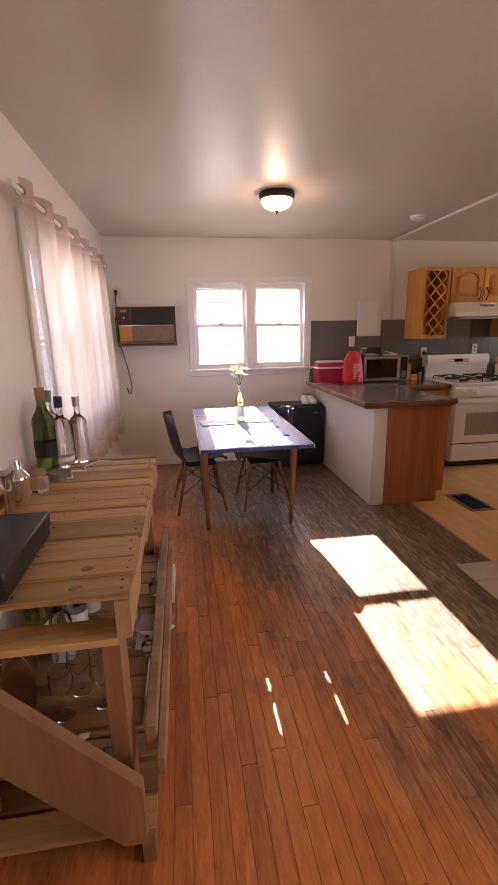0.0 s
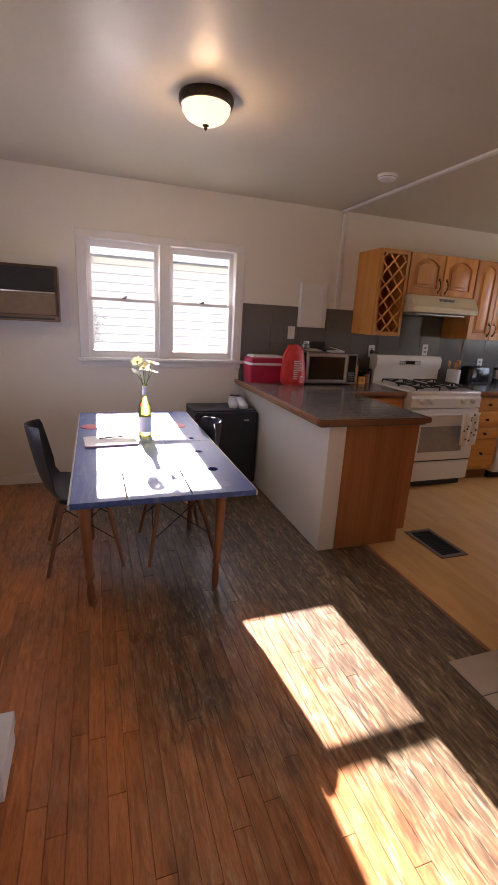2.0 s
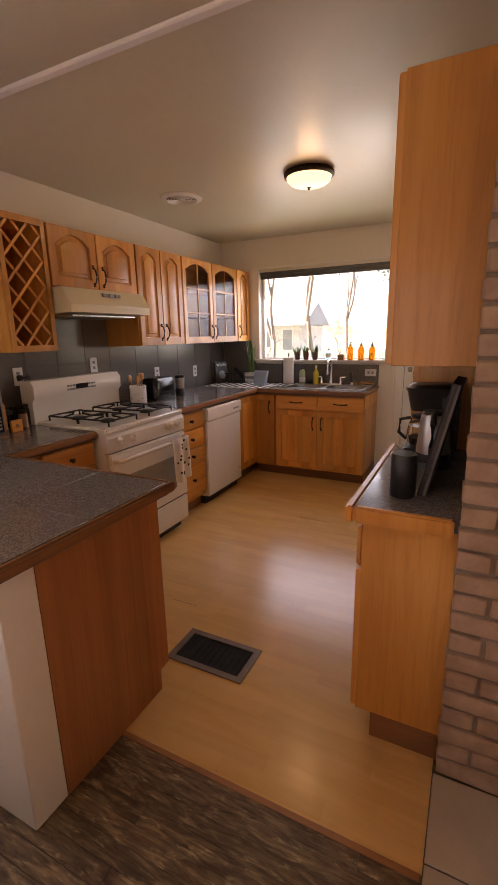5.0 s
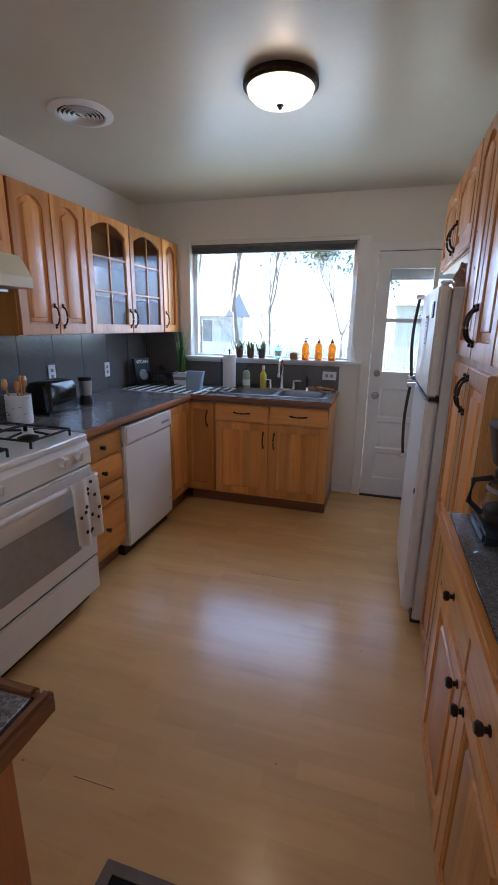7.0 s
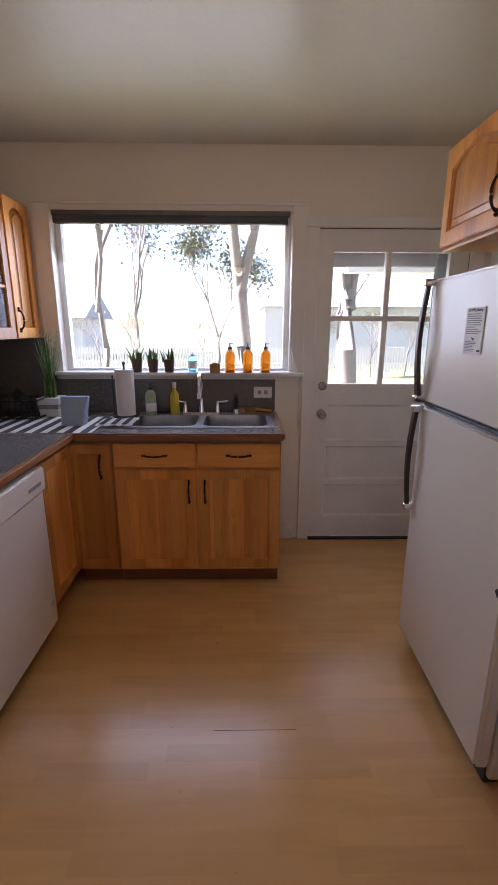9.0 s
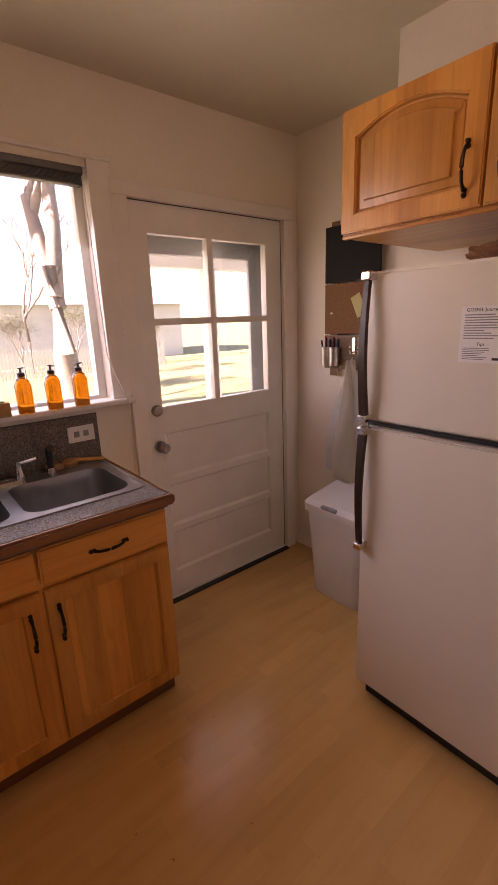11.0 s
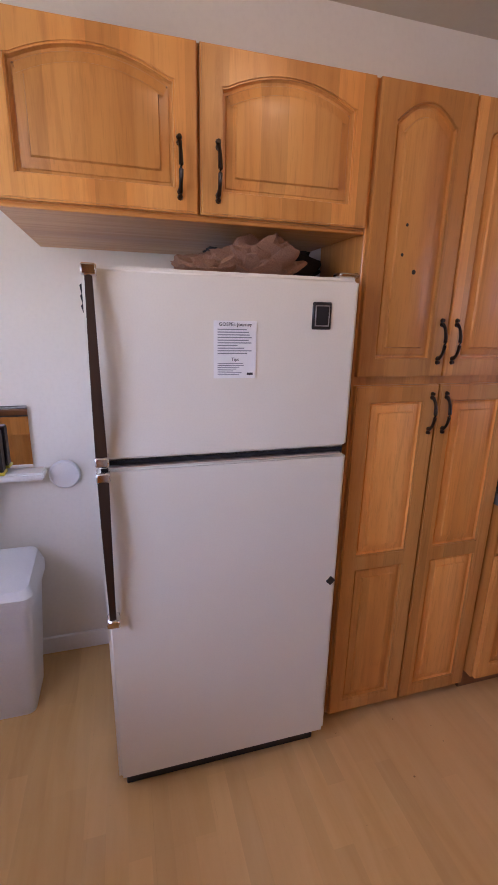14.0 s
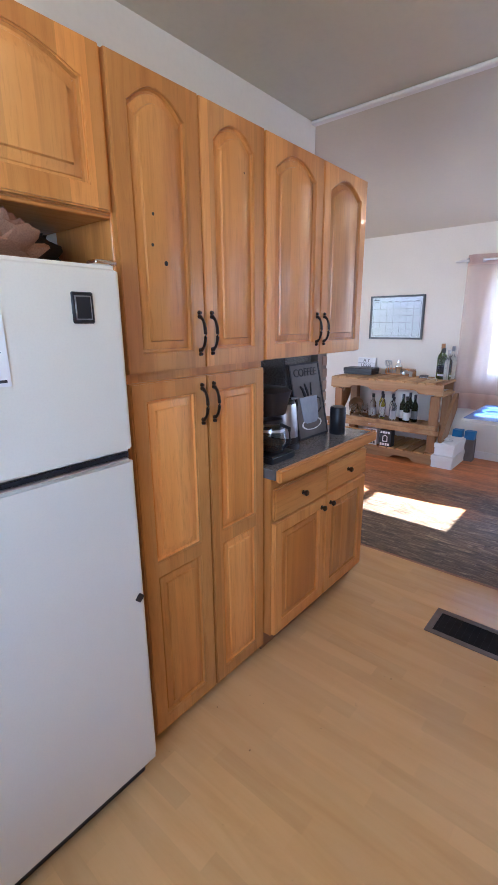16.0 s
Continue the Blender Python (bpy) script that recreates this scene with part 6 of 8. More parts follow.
part("lid_top", loft(bmesh.new(), [[(x, y, 0.222) for x, y in rr(0.02, 0.325, 0.02, 0.205, 0.02)], [(x, y, 0.236) for x, y in rr(0.03, 0.315, 0.03, 0.195, 0.02)]]), WPLAST, th)

th = thing("shopping_bag", pose(2.0, 4.82, CT, 0, 0, 8), "red plastic shopping bag with white print", "bag")
r = random.Random(5)
rings = []
for k, (z, w, d) in enumerate(((0, 0.10, 0.06), (0.03, 0.125, 0.068), (0.10, 0.128, 0.066), (0.18, 0.118, 0.055), (0.25, 0.105, 0.04), (0.30, 0.085, 0.026), (0.345, 0.055, 0.014))):
    ringp = []
    for i in range(22):
        a_ = i * math.tau / 22
        f_ = 1 + r.uniform(-0.10, 0.10)
        ringp.append((w * f_ * math.cos(a_) - 0.06 * z, d * f_ * math.sin(a_), z + (r.uniform(-0.01, 0.01) if k else 0)))
    rings.append(ringp)
part("bag_body", loft(bmesh.new(), rings, (True, False)), REDBAG, th, smooth=25)
part("bag_handle", tube(bmesh.new(), [(-0.055, 0, 0.31), (-0.10, -0.01, 0.30), (-0.125, -0.02, 0.25), (-0.118, -0.02, 0.22)], 0.012, 6), REDBAG, th)
bars(th, -0.05, 0.055, 0.05, 0.22, 9, -0.0665, PAPER, 3)

th = thing("microwave_oven", pose(2.105, 4.80, CT), "black and steel countertop microwave oven", "microwave", "")
part("body", new_box(0, 0.52, 0.02, 0.34, 0.012, 0.285, bev=0.006), BLACK, th)
fr_ = part("front", new_box(0.0, 0.52, 0, 0.022, 0.012, 0.285, bev=0.004), SINKM, th, "dull steel front")
part("steel_trim", new_box(0.004, 0.018, -0.004, 0.002, 0.0425, 0.2575, bev=0.002), STEEL, fr_)
part("steel_trim", new_box(0.392, 0.412, -0.004, 0.002, 0.0425, 0.2575, bev=0.002), STEEL, fr_)
part("steel_trim", new_box(0.012, 0.405, -0.004, 0.002, 0.022, 0.042, bev=0.002), STEEL, fr_)
part("steel_trim", new_box(0.012, 0.405, -0.004, 0.002, 0.258, 0.276, bev=0.002), STEEL, fr_)
part("door_glass", new_box(0.03, 0.385, -0.003, 0.004, 0.05, 0.25, bev=0.002), GLOSSB, fr_)
part("keypad", new_box(0.425, 0.505, -0.003, 0.004, 0.03, 0.27, bev=0.002), GLOSSB, fr_)
bm = bmesh.new()
for i in range(3):
    for j in range(4):
        box(bm, 0.434 + i * 0.022, 0.450 + i * 0.022, -0.0042, -0.0025, 0.045 + j * 0.02, 0.057 + j * 0.02)
part("buttons", bm, GREYINK, fr_)
for x in (0.05, 0.47):
    part("foot", rod(bmesh.new(), (x, 0.17, 0), (x, 0.17, 0.014), 0.015), RUBBER, th)
MT = CT + 0.285
th = thing("mail_tray", pose(2.22, 5.0, MT), "dark mail tray of letters on the microwave", "tray")
part("tray", new_box(0, 0.20, 0, 0.12, 0, 0.012, bev=0.003), BLACK, th)
part("divider", new_box(0, 0.20, 0.07, 0.08, 0.01, 0.085, bev=0.002), BLACK, th)
for k in range(4):
    part("letter", new_box(0.01 + 0.02 * k, 0.15 + 0.012 * k, 0.085 + 0.007 * k, 0.088 + 0.007 * k, 0.012, 0.075 + 0.008 * (k % 2)), PAPER if k % 2 else GREYINK, th)
part("letter", new_box(-0.06, 0.10, -0.08, 0.03, 0.013, 0.018), PAPER, th, at=pose(0, 0, 0, 6, 0, 12))
th = thing("paper_pile", pose(2.46, 4.93, MT), "loose white papers on the microwave", "papers")
for k in range(3):
    part("sheet", new_box(-0.07, 0.07, -0.05, 0.05, 0.0 + 0.006 * k, 0.004 + 0.006 * k), PAPER, th, at=pose(0, 0, 0, 0, 0, 11 * k))
part("sheet", new_box(-0.06, 0.06, -0.05, 0.05, 0, 0.002), PAPER, th, at=pose(0.01, 0, 0.028, 10, 8, 20))
th = jar(pose(2.16, 4.95, MT), 0.09, 0.03, CLEAR, STEEL, "small clear glass jar on the microwave")

th = thing("knife_block", pose(2.665, 4.97, CT), "light wood knife block with black-handled knives", "knife block")
bm = bmesh.new()
slab(bm, [[(0, 0), (0.14, 0), (0.14, 0.10), (0.05, 0.19), (0, 0.15)]], 0.085)
part("block", bm, MAPLE, th, at=pose(0.085, 0, 0, 0, 0, 90), smooth=30)
for i, (x, z) in enumerate(((0.018, 0.20), (0.042, 0.21), (0.066, 0.195), (0.03, 0.17), (0.06, 0.165))):
    p = Vector((x, 0.05 + 0.02 * (i > 2), z - 0.04))
    part("knife_handle", rod(bmesh.new(), p, p + Vector((0, -0.055, 0.085)), 0.010, 0.009, 8), BLACK, th)
th = thing("match_box", pose(2.70, 4.86, CT), "small tan box leaning by the knife block", "box")
part("box", new_box(0, 0.07, 0, 0.02, 0, 0.07, bev=0.002), MAPLE_X, th)
part("emblem", lathe(bmesh.new(), [(0, 0.001), (0.012, 0.001), (0.012, 0)], seg=12), EDGE, th, at=pose(0.035, 0, 0.036, 90))
for k, (x, y, h, bd_) in enumerate(((2.785, 5.0, 0.11, DARKG), (2.85, 4.96, 0.105, CARD), (2.915, 5.02, 0.13, DARKG), (2.86, 5.06, 0.12, CLEAR))):
    jar(pose(x, y, CT), h, 0.026, bd_, BLACK, "spice jar with a black lid beside the range", "spice_jar", "spice jar", "spice jars by the range")
th = thing("plug_cord", pose(2.985, BK, 1.18), "black power cord plugged beside the range", "cable")
part("plug", new_box(-0.02, 0.015, -0.035, -0.007, -0.005, 0.03, bev=0.005), BLACK, th)
part("cord", tube(bmesh.new(), [(0, -0.035, 0.01), (0.04, -0.055, 0.02), (0.055, -0.05, -0.05), (0.03, -0.05, -0.12), (-0.02, -0.05, -0.2), (-0.05, -0.05, -0.27)], 0.006, 8), BLACK, th)

# ---- range and far counter ----
th = thing("dish_towel", pose(3.445, 4.29, 0), "white dish towel with black dots on the oven handle", "towel")
bm = bmesh.new()
rows = []
n = 16
for j in range(15):
    v = j / 14
    row = []
    for k in range(n + 1):
        u = k / n
        fold = 0.012 * math.sin(u * 11 + v * 1.5) * (0.3 + v)
        y_ = -0.014 + fold - 0.008 * v if j > 1 else (-0.004 if j == 1 else 0.012)
        z_ = (0.738 - 0.32 * (v - 1 / 14) - 0.05 * v * (0.5 - abs(u - 0.35))) if j > 1 else (0.740 if j == 1 else 0.728)
        row.append(bm.verts.new((u * (0.185 - 0.02 * v) + 0.03 * v, y_, z_)))
    rows.append(row)
for a, b in zip(rows, rows[1:]):
    for k in range(n):
        bm.faces.new((a[k], a[k + 1], b[k + 1], b[k]))
bmesh.ops.recalc_face_normals(bm, faces=bm.faces)
spots = [(2 + (j * 5 + 3 * (j % 2)) % 13, j) for j in range(2, 14, 2)] + [(9, 3), (13, 5), (5, 7), (11, 9), (4, 11), (8, 12), (14, 8)]
cent = [rows[j][k].co.copy() for k, j in spots]
bmesh.ops.solidify(bm, geom=bm.faces[:], thickness=0.003)
part("cloth", bm, CLOTHW, th, smooth=70)
for cpt in cent:
    part("dot", lathe(bmesh.new(), [(0, 0.0035), (0.0085, 0.003), (0.009, -0.001)], seg=12), SPOT, th, at=Matrix.Translation(cpt) @ pose(0, 0, 0, 90))

th = thing("utensil_crock", pose(3.815, 4.86, CT), "white birch-patterned crock with wooden spoons", "crock")
part("crock", lathe(bmesh.new(), [(0, 0), (0.062, 0), (0.065, 0.01), (0.065, 0.155), (0.060, 0.155), (0.060, 0.02), (0, 0.02)], seg=24), WPLAST, th)
r = random.Random(2)
bm = bmesh.new()
for k in range(16):
    a_, z_ = r.uniform(0, math.tau), r.uniform(0.02, 0.14)
    rod(bm, (0.0655 * math.cos(a_), 0.0655 * math.sin(a_), z_), (0.0655 * math.cos(a_ + 0.25), 0.0655 * math.sin(a_ + 0.25), z_ + 0.002), 0.002, seg=5)
part("bark_marks", bm, GREYINK, th)
for k, (dx, dy, ln) in enumerate(((0.03, 0.01, 0.26), (-0.025, 0.02, 0.25), (0.0, -0.03, 0.27), (-0.02, -0.02, 0.24))):
    bm = rod(bmesh.new(), (dx * 0.6, dy * 0.6, 0.03), (dx * 1.6, dy * 1.6, ln * 0.78), 0.005, 0.005, 8)
    lathe(bm, [(0, -0.035), (0.016, -0.02), (0.021, 0), (0.016, 0.022), (0, 0.03)], seg=12, m=pose(dx * 1.75, dy * 1.75, ln * 0.85) @ Matrix.Diagonal((1, 0.35, 1, 1)))
    part("spoon", bm, MAPLE, th)

th = thing("toaster", pose(4.02, 4.84, CT), "black two-slice toaster on the counter", "toaster")
bm = bmesh.new()
loft(bm, [[(x, y, 0.012) for x, y in rr(0, 0.27, 0, 0.17, 0.03)], [(x, y, 0.15) for x, y in rr(0, 0.27, 0, 0.17, 0.03)], [(x, y, 0.182) for x, y in rr(0.012, 0.258, 0.012, 0.158, 0.03)], [(x, y, 0.19) for x, y in rr(0.03, 0.24, 0.03, 0.14, 0.03)]])
part("shell", bm, GLOSSB, th)
for y in (0.05, 0.095):
    part("slot", new_box(0.05, 0.22, y, y + 0.024, 0.186, 0.1915), RUBBER, th)
part("lever", new_box(0.27, 0.29, 0.07, 0.10, 0.10, 0.115, bev=0.003), BLACK, th)
part("dial", lathe(bmesh.new(), [(0, 0.012), (0.013, 0.012), (0.015, 0)], seg=14), STEEL, th, at=pose(0.27, 0.085, 0.05, 0, 90))
part("base", new_box(0.01, 0.26, 0.01, 0.16, 0, 0.014), RUBBER, th)
th = thing("coffee_grinder", pose(4.445, 4.90, CT), "small black and steel coffee grinder", "grinder")
part("base", lathe(bmesh.new(), [(0, 0), (0.045, 0), (0.045, 0.03), (0.036, 0.06), (0, 0.06)], seg=20), BLACK, th)
part("cup", lathe(bmesh.new(), [(0, 0.06), (0.038, 0.06), (0.044, 0.16), (0, 0.16)], seg=20), STEEL, th)
part("lid", lathe(bmesh.new(), [(0.045, 0.158), (0.045, 0.178), (0.03, 0.184), (0, 0.184)], seg=20), BLACK, th)
part("cord", tube(bmesh.new(), [(0.03, 0.02, 0.02), (0.08, 0.03, 0.006), (0.11, 0.08, 0.005), (0.06, 0.15, 0.02), (-0.02, 0.21, 0.15)], 0.004, 6), BLACK, th)

th = thing("drying_mat", pose(5.08, 4.62, CT), "black and white striped dish-drying mat", "mat")
part("mat", new_box(0, 0.42, -0.30, 0.42, 0, 0.005, bev=0.002), CLOTHW, th)
for k in range(9):
    part("stripe", new_box(0.001, 0.419, -0.285 + k * 0.08, -0.245 + k * 0.08, 0.0048, 0.0062), SPOT, th)
th = thing("cookbook", pose(5.33, 5.02, CT + 0.006), "black cookbook standing against the tile backsplash", "book")
part("cover", new_box(0, 0.17, 0, 0.025, 0, 0.235, bev=0.002), BLACK, th, at=pose(0, 0, 0, -10, 0, -20))
th["label"] = "black cookbook with pale title standing against the tiles"
lt = lettering("VEGAN", 0.04, PAPER, th, pose(0, 0, 0, -10, 0, -20) @ pose(0.085, -0.002, 0.20))
bm = lathe(bmesh.new(), [(0, 0.002), (0.045, 0.002), (0.048, 0)], seg=20)
part("cover_picture", bm, GREYINK, th, at=pose(0, 0, 0, -10, 0, -20) @ pose(0.085, -0.0005, 0.09, 90))
th = thing("dish_rack", pose(5.38, 4.72, CT + 0.006), "black wire dish rack with a pan", "dish rack")
bm = bmesh.new()
for z in (0.01, 0.11):
    tube(bm, [(0, 0, z), (0.20, 0, z), (0.20, 0.24, z), (0, 0.24, z), (0, 0, z)], 0.004, 6)
for k in range(7):
    y = 0.01 + 0.035 * k
    tube(bm, [(0, y, 0.11), (0, y, 0.01), (0.20, y, 0.01), (0.20, y, 0.11)], 0.003, 5)
part("wire_frame", bm, IRON, th)
part("pan", lathe(bmesh.new(), [(0, 0), (0.075, 0), (0.085, 0.035), (0.08, 0.035), (0.072, 0.006), (0, 0.006)], seg=24), BLACK, th, at=pose(0.10, 0.13, 0.09, 35, 40))
th = thing("potted_grass", pose(5.55, 4.70, CT + 0.006), "tall green grass plant in a white box pot", "plant")
part("pot", loft(bmesh.new(), [[(x, y, 0) for x, y in rr(-0.055, 0.055, -0.055, 0.055, 0.006)], [(x, y, 0.11) for x, y in rr(-0.065, 0.065, -0.065, 0.065, 0.006)]]), WPLAST, th)
part("band", loft(bmesh.new(), [[(x, y, 0.045) for x, y in rr(-0.0615, 0.0615, -0.0615, 0.0615, 0.006)], [(x, y, 0.072) for x, y in rr(-0.0635, 0.0635, -0.0635, 0.0635, 0.006)]], (False, False)), GREYINK, th)
GREEN = pbr("blade_green", (0.05, 0.13, 0.025), (0.12, 0.22, 0.05), 0.5, scale=30, bump=0.1)


def blades(count, h, spread, wid, seed, droop=1.0):
    r = random.Random(seed)
    bm = bmesh.new()
    for k in range(count):
        a_, lean = r.uniform(0, math.tau), r.uniform(0.05, 1.0) * spread
        hh = h * r.uniform(0.6, 1.0)
        base = Vector((r.uniform(-0.03, 0.03), r.uniform(-0.03, 0.03), 0))
        side = Vector((-math.sin(a_), math.cos(a_), 0))
        prev = None
        for j in range(5):
            u = j / 4
            c_ = base + Vector((math.cos(a_), math.sin(a_), 0)) * lean * u ** 1.7 * droop + Vector((0, 0, hh * u))
            w_ = wid * (1 - u * 0.9)
            cur = (bm.verts.new(c_ - side * w_), bm.verts.new(c_ + side * w_))
            if prev:
                bm.faces.new((prev[0], prev[1], cur[1], cur[0]))
            prev = cur
    return bm


part("grass_blades", blades(70, 0.42, 0.10, 0.004, 3), GREEN, th, at=pose(0, 0, 0.10), smooth=80)
th = thing("blue_dish_cloth", pose(5.27, 4.47, CT + 0.006), "pale blue folded dish cloth holder", "cloth")
PALEB = pbr("pale_blue_cloth", (0.28, 0.40, 0.58), (0.36, 0.48, 0.64), 0.6, scale=12, bump=0.2)
bm = bmesh.new()
loft(bm, [[(x, y, 0) for x, y in rr(-0.03, 0.05, -0.06, 0.06, 0.01)], [(x + 0.02, y * 1.05, 0.08) for x, y in rr(-0.025, 0.035, -0.065, 0.065, 0.01)], [(x + 0.05, y * 1.1, 0.15) for x, y in rr(-0.015, 0.015, -0.07, 0.07, 0.006)]])
part("cloth", bm, PALEB, th)
th = thing("tea_towel", pose(5.20, 4.24, CT), "black and white patterned towel lying on the counter", "towel")
bm = bmesh.new()
r = random.Random(7)
n = 9
g = [[bm.verts.new((i * 0.022, j * 0.022 - 0.1, 0.012 + r.uniform(0, 0.010))) for j in range(n + 1)] for i in range(n + 1)]
for i in range(n):
    for j in range(n):
        bm.faces.new((g[i][j], g[i + 1][j], g[i + 1][j + 1], g[i][j + 1]))
bmesh.ops.solidify(bm, geom=bm.faces[:], thickness=0.011)
part("cloth", bm, CLOTHW, th, smooth=80)
for k in range(3):
    part("stripe", new_box(0.01, 0.18, -0.07 + k * 0.06, -0.045 + k * 0.06, 0.020, 0.024, bev=0.001), SPOT, th)

# ---- sink ----
sk = thing("kitchen_sink", pose(0, 0, CT), "stainless double-bowl kitchen sink", "sink")
x0, x1, y0, y1 = SK
bowls = [(x0 + 0.02, x1 - 0.075, y0 + 0.02, (y0 + y1) / 2 - 0.02), (x0 + 0.02, x1 - 0.075, (y0 + y1) / 2 + 0.02, y1 - 0.02)]
bm = bmesh.new()
slab(bm, [rr(x0 - 0.012, x1 + 0.012, y0 - 0.012, y1 + 0.012, 0.03)] + [rr(*b, 0.06)[::-1] for b in bowls], 0.004, pose(0, 0, 0.005, -90))
part("rim", bm, SINKM, sk, smooth=30)
for b in bowls:
    bm = bmesh.new()
    loft(bm, [[(x, y, 0.004) for x, y in rr(*b, 0.06)], [(x, y, -0.02) for x, y in rr(b[0] + 0.004, b[1] - 0.004, b[2] + 0.004, b[3] - 0.004, 0.058)],
              [(x, y, -0.15) for x, y in rr(b[0] + 0.015, b[1] - 0.015, b[2] + 0.015, b[3] - 0.015, 0.055)], [(x, y, -0.165) for x, y in rr(b[0] + 0.04, b[1] - 0.04, b[2] + 0.04, b[3] - 0.04, 0.04)]], (False, True))
    bw = part("bowl", bm, SINKM, sk, smooth=50)
    part("drain", lathe(bmesh.new(), [(0.04, 0.0), (0.035, 0.003), (0, 0.001)], seg=20), CHROME, bw, at=pose((b[0] + b[1]) / 2, (b[2] + b[3]) / 2, -0.164))
fa = thing("kitchen_faucet", pose(5.60, 3.80, CT + 0.005), "chrome gooseneck faucet with two lever handles", "faucet")
part("deck_plate", loft(bmesh.new(), [[(x, y, 0) for x, y in rr(-0.025, 0.025, -0.12, 0.12, 0.02)], [(x, y, 0.012) for x, y in rr(-0.02, 0.02, -0.115, 0.115, 0.018)]]), CHROME, fa)
pts = [(0, 0, 0.01), (0, 0, 0.10), (0, 0, 0.19)] + [(-0.065 + 0.065 * math.cos(radians(a_)), 0, 0.19 + 0.065 * math.sin(radians(a_))) for a_ in range(15, 181, 15)] + [(-0.132, 0, 0.16), (-0.134, 0, 0.135)]
part("spout", tube(bmesh.new(), pts, 0.0105, 12), CHROME, fa)
part("spout_base", lathe(bmesh.new(), [(0.022, 0.01), (0.020, 0.03), (0.013, 0.06), (0.012, 0.10)], seg=18), CHROME, fa)
part("aerator", lathe(bmesh.new(), [(0, -0.01), (0.013, -0.01), (0.013, 0.018), (0.010, 0.02)], seg=14), CHROME, fa, at=pose(-0.134, 0, 0.125))
for sgn in (-1, 1):
    part("lever", rod(lathe(bmesh.new(), [(0.018, 0), (0.016, 0.02), (0.010, 0.05), (0.011, 0.07), (0, 0.074)], seg=16), (0, 0, 0.062), (-0.005, sgn * 0.065, 0.07), 0.006, 0.007), CHROME, fa, at=pose(0, sgn * 0.10, 0.01))
sp = thing("side_sprayer", pose(5.60, 3.585, CT + 0.005), "black pull-out sink sprayer on a chrome base", "sprayer")
part("base", lathe(bmesh.new(), [(0.02, 0), (0.016, 0.03), (0, 0.03)], seg=16), CHROME, sp)
part("head", tube(bmesh.new(), [(0, 0, 0.03), (0, 0, 0.08), (-0.012, 0, 0.11), (-0.035, 0, 0.118)], [0.012, 0.014, 0.015, 0.013], 10), BLACK, sp)
th = thing("paper_towel_holder", pose(5.52, 4.245, CT), "white paper towel roll on a black stand", "paper towels")
part("stand", lathe(bmesh.new(), [(0, 0), (0.075, 0), (0.075, 0.012), (0.008, 0.014), (0.006, 0.31), (0.011, 0.325), (0, 0.335)], seg=24), BLACK, th)
part("roll", lathe(bmesh.new(), [(0.018, 0.014), (0.055, 0.014), (0.055, 0.285), (0.018, 0.285)], seg=28), PAPER, th)
part("side_arm", tube(bmesh.new(), [(0.0, 0.07, 0.01), (0.0, 0.072, 0.2), (0.0, 0.072, 0.25)], 0.004, 6), BLACK, th)
MILKG = pbr("milky_green_soap", (0.30, 0.38, 0.22), (0.40, 0.48, 0.30), 0.35, scale=20, bump=0.0)
YSOAP = pbr("yellow_soap", (0.62, 0.50, 0.03), (0.70, 0.58, 0.06), 0.3, scale=20, bump=0.0)
bottle(pose(5.565, 4.105, CT, 0, 0, 30), 0.20, 0.032, MILKG, "pale green soap bottle with a black pump cap", "pump", BLACK, PAPER, (0.15, 0.4), name="soap_bottle")
bottle(pose(5.60, 3.965, CT, 0, 0, 10), 0.195, 0.028, YSOAP, "yellow dish soap bottle with a white cap", "wine", WPLAST, None, name="soap_bottle")
th = thing("scrub_brush", pose(5.665, 3.49, CT), "wooden dish brush lying beside the sink", "brush")
part("head", lathe(bmesh.new(), [(0, 0), (0.032, 0.004), (0.034, 0.022), (0.02, 0.034), (0, 0.036)], seg=16), POST, th)
part("handle", rod(bmesh.new(), (0, -0.02, 0.025), (-0.05, -0.13, 0.02), 0.009, 0.007), MAPLE, th)
th = thing("sponge", pose(5.66, 3.55, CT), "tan scrubbing sponge beside the sink", "sponge")
part("pad", new_box(-0.03, 0.03, -0.025, 0.035, 0, 0.03, bev=0.008, seg=2), CARD, th)
th = thing("scrubber", pose(5.63, 4.04, CT + 0.005), "black kitchen scrubber beside the soap", "scrubber")
part("pad", lathe(bmesh.new(), [(0, 0), (0.04, 0.003), (0.043, 0.018), (0.02, 0.03), (0, 0.032)], seg=14), RUBBER, th)
# the sill
ZS = 1.160
for k, y in enumerate((4.20, 4.10, 4.00)):
    th = thing("potted_succulent", pose(5.665, y, ZS), "small green plant in a dark clay pot on the sill", "plant", "pots on the window sill")
    part("pot", lathe(bmesh.new(), [(0, 0), (0.026, 0), (0.034, 0.07), (0.034, 0.078), (0.030, 0.078), (0.028, 0.065), (0, 0.065)], seg=18), pbr("clay_pot_%d" % k, (0.12, 0.075, 0.055), (0.16, 0.10, 0.075), 0.8, scale=20, bump=0.2), th)
    part("leaves", blades(16, 0.10, 0.06, 0.010, 20 + k), GREEN, th, at=pose(0, 0, 0.062), smooth=80)
BLUEG = glassy("pale_blue_gel", (0.35, 0.75, 0.92), 0.05)
bottle(pose(5.675, 3.855, ZS, 0, 0, 60), 0.125, 0.030, BLUEG, "clear blue hand gel bottle on the sill", "pump", WPLAST, PAPER, (0.2, 0.5), name="gel_bottle")
th = thing("small_planter", pose(5.66, 3.715, ZS), "small pale wooden cube planter on the sill", "planter")
part("cube", new_box(-0.03, 0.03, -0.032, 0.032, 0, 0.055, bev=0.003), PALLET, th)
